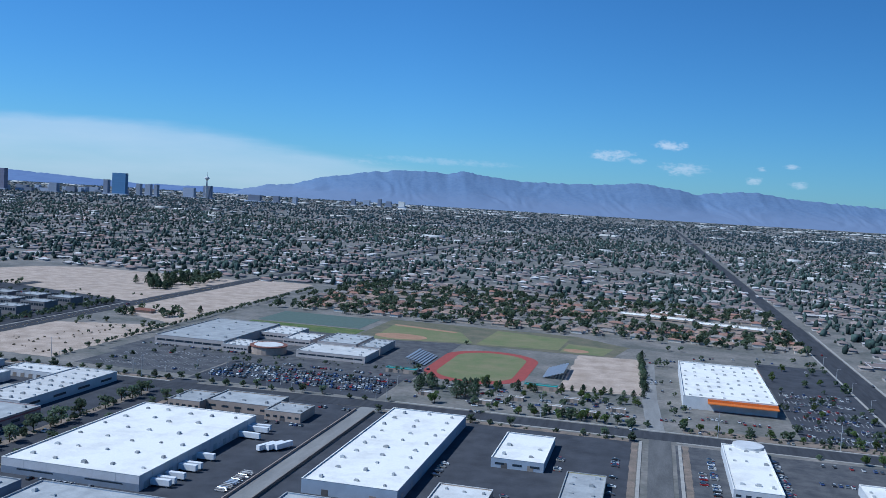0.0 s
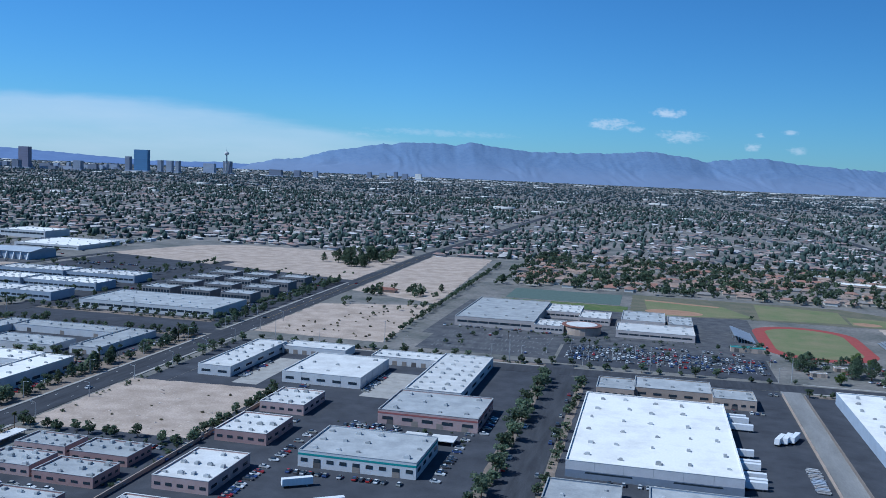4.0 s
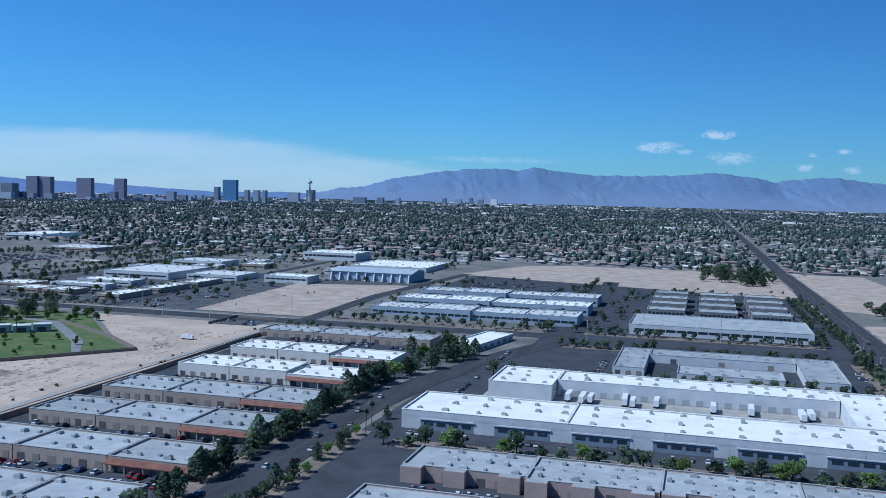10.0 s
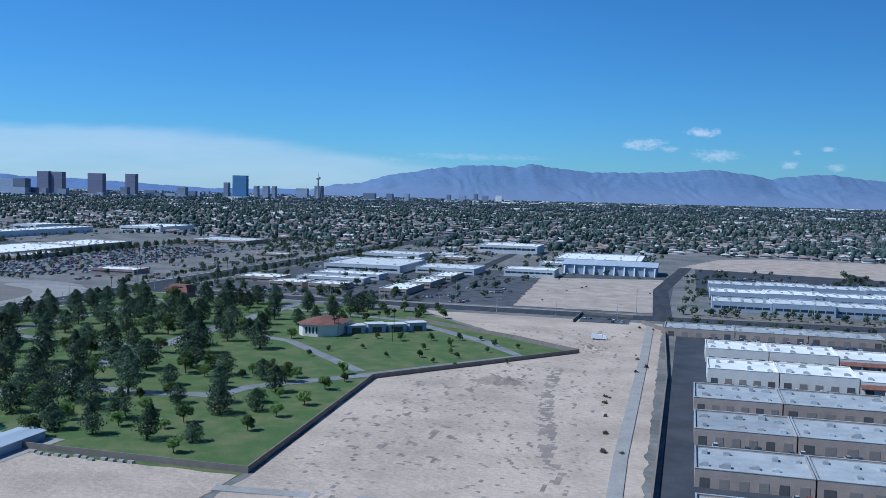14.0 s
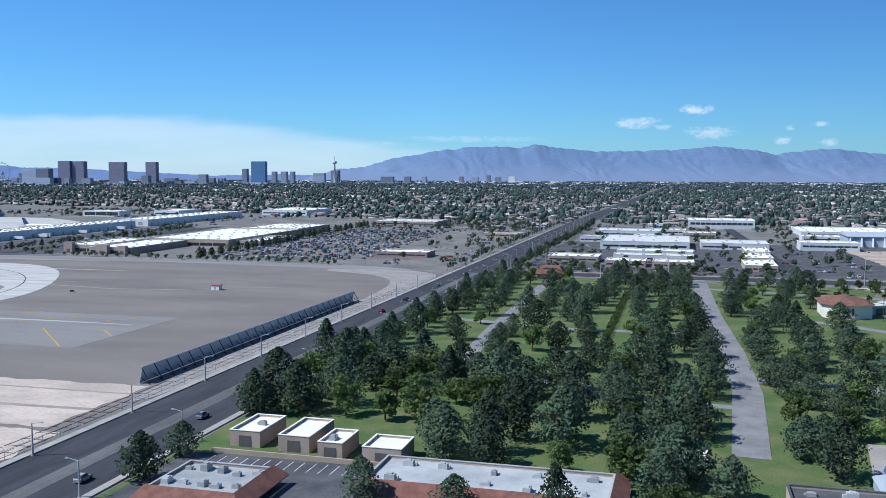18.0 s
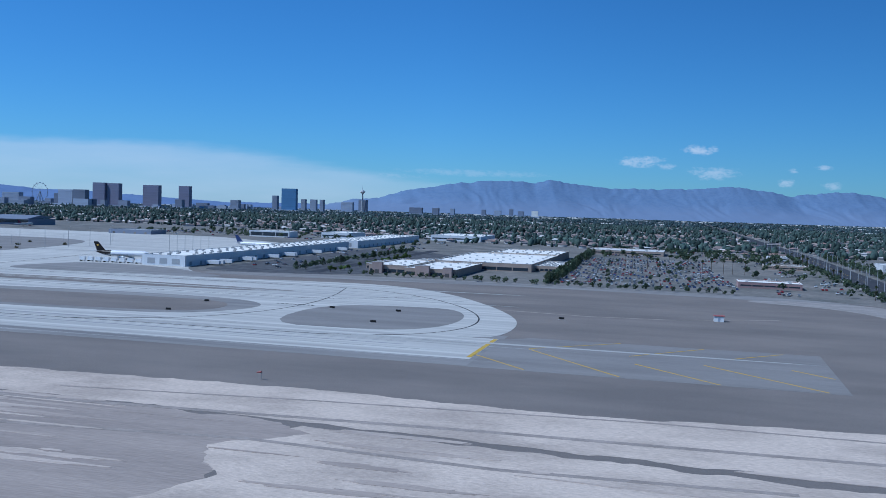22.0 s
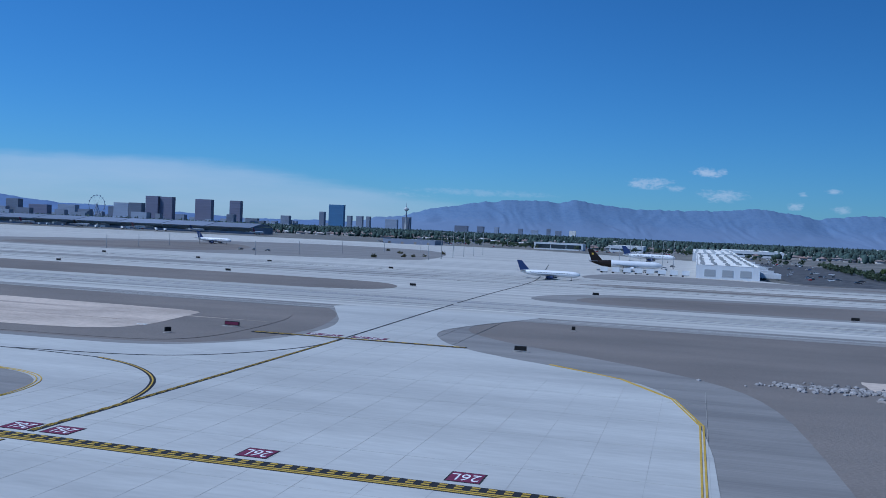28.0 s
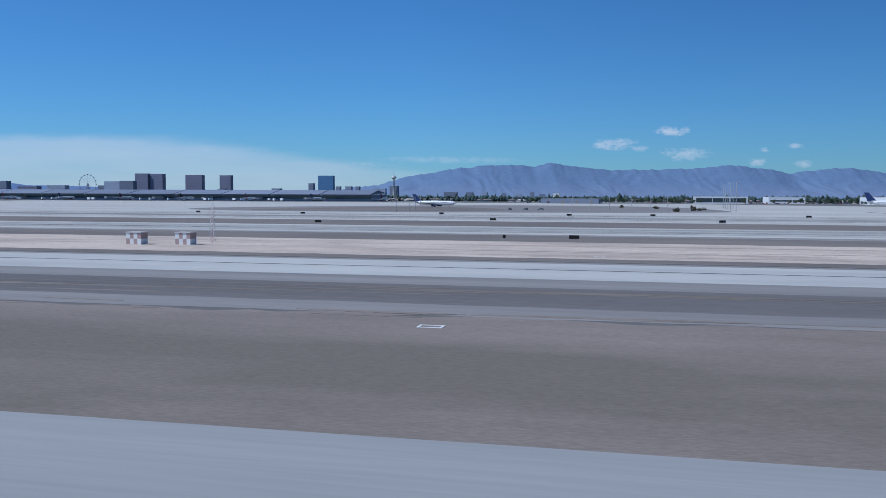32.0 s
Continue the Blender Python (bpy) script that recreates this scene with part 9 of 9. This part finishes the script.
for k in range(3):
    part("rail", MB().box(-0.44, 0.42, -0.24, -0.22, 0.03 + k * 0.09, 0.05 + k * 0.09).box(-0.44, 0.42, 0.22, 0.24, 0.03 + k * 0.09, 0.05 + k * 0.09), M_ROCK, gt)
hd = thing("hedge", "long clipped green hedge across the lawn", "hedge", (-259.3, 94, 0))
hv, hf = [], []
for k in range(2600):
    c = Vector((rv.uniform(-0.32, 0.32), rv.uniform(-15, 15), rv.uniform(0.0, 0.42)))
    a, b = Vector((rv.gauss(0, 1), rv.gauss(0, 1), rv.gauss(0, 1))).normalized() * 0.09, Vector((rv.gauss(0, 1), rv.gauss(0, 1), rv.gauss(0, 1))).normalized() * 0.07
    hv += [c - a, c + b, c + a, c - b]
    hf.append((4 * k, 4 * k + 1, 4 * k + 2, 4 * k + 3))
part("leaves", MB().add(hv, hf), M_LEAF, hd)
pg = thing("park_gatehouse", "dark brown gatehouse with a steep trapezoid roof", "gatehouse", (-270.1, 122.2, 0))
part("wall", MB().box(-1.7, 1.7, -1.2, 1.2, -0.05, 0.75), M_WALLD, pg)
part("roof", MB().box(-2.0, 2.0, -1.5, 1.5, 0.75, 1.75, 0.75), M_TILE, pg)
part("skylight", MB().box(-0.9, 0.9, -1.06, -0.98, 1.1, 1.5), M_GLASS, pg)


# ---- aircraft ----
def jet(label, x, y, a, L, body, tail, belly=None, group="parked aircraft"):
    """An airliner: lathed fuselage, swept wings and tail, two engines, gear."""
    ob = thing("airliner", label, "aircraft", (x, y, 0.02), group)
    ob.rotation_euler[2] = a
    R, zc = L * 0.05, L * 0.095
    mb, rows_, n = MB(), [], 14
    prof = [(0.5, 0.03), (0.485, 0.4), (0.45, 0.75), (0.40, 0.97), (0.3, 1.0), (-0.2, 1.0), (-0.33, 0.8), (-0.43, 0.42), (-0.5, 0.12)]
    for s, r in prof:
        up = (1 - r) * R * 0.55 if s < 0 else -(1 - r) * R * 0.1
        rows_.append([(s * L, R * r * math.cos(2 * math.pi * k / n), zc + up + R * r * math.sin(2 * math.pi * k / n)) for k in range(n)])
    for ra, rb in zip(rows_, rows_[1:]):
        k0 = len(mb.v)
        mb.v += ra + rb
        mb.f += [(k0 + k, k0 + (k + 1) % n, k0 + n + (k + 1) % n, k0 + n + k) for k in range(n)]
    part("fuselage", mb, body, ob, smooth=True)
    if belly:
        mb = MB()
        for ra, rb in zip(rows_[5:], rows_[6:]):
            k0 = len(mb.v)
            mb.v += [(p[0], p[1] * 1.02, zc + (p[2] - zc) * 1.02) for p in ra + rb]
            mb.f += [(k0 + k, k0 + (k + 1) % n, k0 + n + (k + 1) % n, k0 + n + k) for k in range(n)]
        part("tail_paint", mb, belly, ob, smooth=True)

    def wing(name, ma, x0, c0, x1, c1, y0, y1, z0, z1, th):
        made = []
        for s in (-1, 1):
            made.append(part(name, MB().add([(x0, s * y0, z0), (x0 - c0, s * y0, z0), (x0 - c0, s * y0, z0 + th), (x0, s * y0, z0 + th), (x1, s * y1, z1), (x1 - c1, s * y1, z1), (x1 - c1, s * y1, z1 + th * .4), (x1, s * y1, z1 + th * .4)],
                                [(0, 1, 2, 3), (7, 6, 5, 4), (0, 4, 5, 1), (3, 2, 6, 7), (0, 3, 7, 4), (1, 5, 6, 2)]), ma, ob))
        return made
    wings = wing("wing", M_JETG, 0.12 * L, 0.20 * L, -0.13 * L, 0.06 * L, R * 0.6, 0.46 * L, zc - R * 0.6, zc + R * 0.1, 0.018 * L)
    wing("tailplane", M_JETG, -0.37 * L, 0.10 * L, -0.47 * L, 0.04 * L, R * 0.3, 0.17 * L, zc + R * 0.5, zc + R * 0.7, 0.008 * L)
    t = 0.006 * L
    fin = part("tail_fin", MB().add([(-0.31 * L, -t, zc + R * 0.7), (-0.47 * L, -t, zc + R * 0.7), (-0.53 * L, -t, zc + 0.19 * L), (-0.455 * L, -t, zc + 0.19 * L), (-0.31 * L, t, zc + R * 0.7), (-0.47 * L, t, zc + R * 0.7), (-0.53 * L, t, zc + 0.19 * L), (-0.455 * L, t, zc + 0.19 * L)],
                              [(0, 1, 2, 3), (7, 6, 5, 4), (0, 3, 7, 4), (1, 5, 6, 2), (3, 2, 6, 7)]), tail, ob)
    if tail is M_JETB:
        part("tail_emblem", MB().box(-0.468 * L, -0.442 * L, -t - 0.01, t + 0.01, zc + 0.115 * L, zc + 0.14 * L, 0.0), M_GOLD, fin)
    for s in (-1, 1):
        part("engine", MB().tube((0.10 * L, s * 0.16 * L, zc - R * 1.05), (-0.01 * L, s * 0.16 * L, zc - R * 1.05), R * 0.52, R * 0.38, 14), tail if tail is not M_JETB else M_JETW, wings[(s + 1) // 2])
        part("main_gear", MB().tube((-0.03 * L, s * 0.07 * L - 0.08, 0.06), (-0.03 * L, s * 0.07 * L + 0.08, 0.06), 0.085, 0.085, 10).tube((-0.03 * L, s * 0.07 * L, 0.05), (-0.03 * L, s * 0.07 * L, zc - R * 0.5), 0.03, 0.03, 6), M_TYRE, ob)
    part("nose_gear", MB().tube((0.36 * L, -0.06, 0.05), (0.36 * L, 0.06, 0.05), 0.07, 0.07, 10).tube((0.36 * L, 0, 0.05), (0.36 * L, 0, zc - R * 0.6), 0.025, 0.025, 6), M_TYRE, ob)
    mbw = MB()
    for s in (-1, 1):
        for k in range(26):
            xx = 0.36 * L - k * 0.026 * L
            mbw.box(xx - 0.006 * L, xx + 0.006 * L, s * R * 0.985 - 0.01, s * R * 0.985 + 0.01, zc + R * 0.18, zc + R * 0.36)
    if body is M_JETW and not belly:
        tagged(part("cabin_windows", mbw, M_GLASS, ob), kind="stuff")
    return ob


jet("cargo jet with white nose and brown tail", -404.8, 141.5, 0.12, 10.2, M_JETW, M_JETB, M_JETB)
jet("white airliner with navy tail taxiing on the apron", -410.7, 109.8, -0.06, 6.9, M_JETW, M_JETN)
jet("white cargo jet with purple tail", -404, 190, -0.1, 10.0, M_JETW, M_JETN)
jet("white airliner with navy tail parked by the gravel", -484, 167, -0.15, 8.0, M_JETW, M_JETN)
# passenger terminal and gates
tm = thing("terminal", "long low grey passenger terminal with sloped roofs", "airport terminal", (-600, 268, gz(268)))
part("wall", MB().box(-120, 72, 0, 14, -0.1, 2.0), M_TOWERD, tm)
part("glazing", MB().box(-120, 72, -0.06, -0.01, 0.7, 1.6), M_GLASS, tm)
for i in range(12):
    part("roof", MB().add([(-120 + i * 16, -1, 2.0), (-104.4 + i * 16, -1, 2.0), (-104.4 + i * 16, 15, 2.4), (-120 + i * 16, 15, 2.4), (-120 + i * 16, 7, 3.3), (-104.4 + i * 16, 7, 3.3)], [(0, 1, 5, 4), (4, 5, 2, 3), (0, 4, 3), (1, 2, 5), (3, 2, 1, 0)]), M_TOWERD, tm)
for i in range(11):
    part("boarding_bridge", MB().box(-112 + i * 16.5, -111.2 + i * 16.5, -6, 0, 0.55, 1.15), M_ROOFG, tm)
for i in range(10):
    jet("white airliner parked at a terminal gate", -706 + i * 20.5, 259, H + (0.05 if i % 2 else -0.06), 7.5, M_JETW, (M_JETN, M_MAROON, M_JETB, M_RED)[i % 4], group="aircraft at the gates")
for i in range(20):
    trailer(rv.uniform(-640, -530), rv.uniform(252, 261), rv.uniform(0, 3), "low white ground service vehicle", 0.25, 0.6)
for x, y in ((-467.2, 146.0), (-464.8, 146.0), (-462.6, 146.4), (-402, 139), (-400.5, 141), (-399.5, 150), (-400, 156), (-401, 160), (-399, 166)):
    car(x, y, rv.uniform(0, 3), "apron vehicles", 0.03)
for y_, L_ in ((138.2, 1.2), (139.4, 1.3), (142.5, 1.2), (150.3, 1.0), (151.4, 1.3), (160.8, 1.2), (168.0, 1.3), (169.2, 1.1), (181.5, 1.2), (196.0, 1.3)):
    trailer(-385.6, y_, 0.0, "white box trailer backed to the cargo hall", 0.26, L_)
for i in range(8):
    trailer(-407 + i * 1.5, 133.6, 0.0, "white cargo dolly beside the jet", 0.2, 0.5)
for x, y in ((-479.5, 127.7), (-480.3, 137), (-482.9, 149.9), (-486, 165), (-456.4, 130), (-455, 142), (-453, 155), (-450, 168), (-447, 181), (-444, 195)):
    pole(x, y, 2.0, 0.0, "tall slim apron lighting pole")
for x, y in [(-434.9 + 0.1 * i, 145.2 + 7 * i) for i in range(6)] + [(-407.2 + i * 1.7, 160) for i in range(6)]:
    pole(x, y, 4.2, 0.4, "tall apron floodlight mast", "floodlight_mast", 0, "apron floodlights")
for x, y in ((-443, 143.2), (-440.4, 150), (-439.6, 152.5), (-438.8, 156), (-446, 165), (-440, 172), (-452, 176)):
    plant(SHRUBS, x, y, rv, 1.6, 2.4, "bushes by the apron")
ch_ = hall("service_building", "long white-roofed building with open bays by the street bend", "service building", -172.3, -168.3, 112.4, 124.4, 0.85, M_WALLW, M_ROOFW, (1, 2), ewin=6, wwin=6, wz=0.4, wh=0.45)
ch_.rotation_euler[2] = -0.2
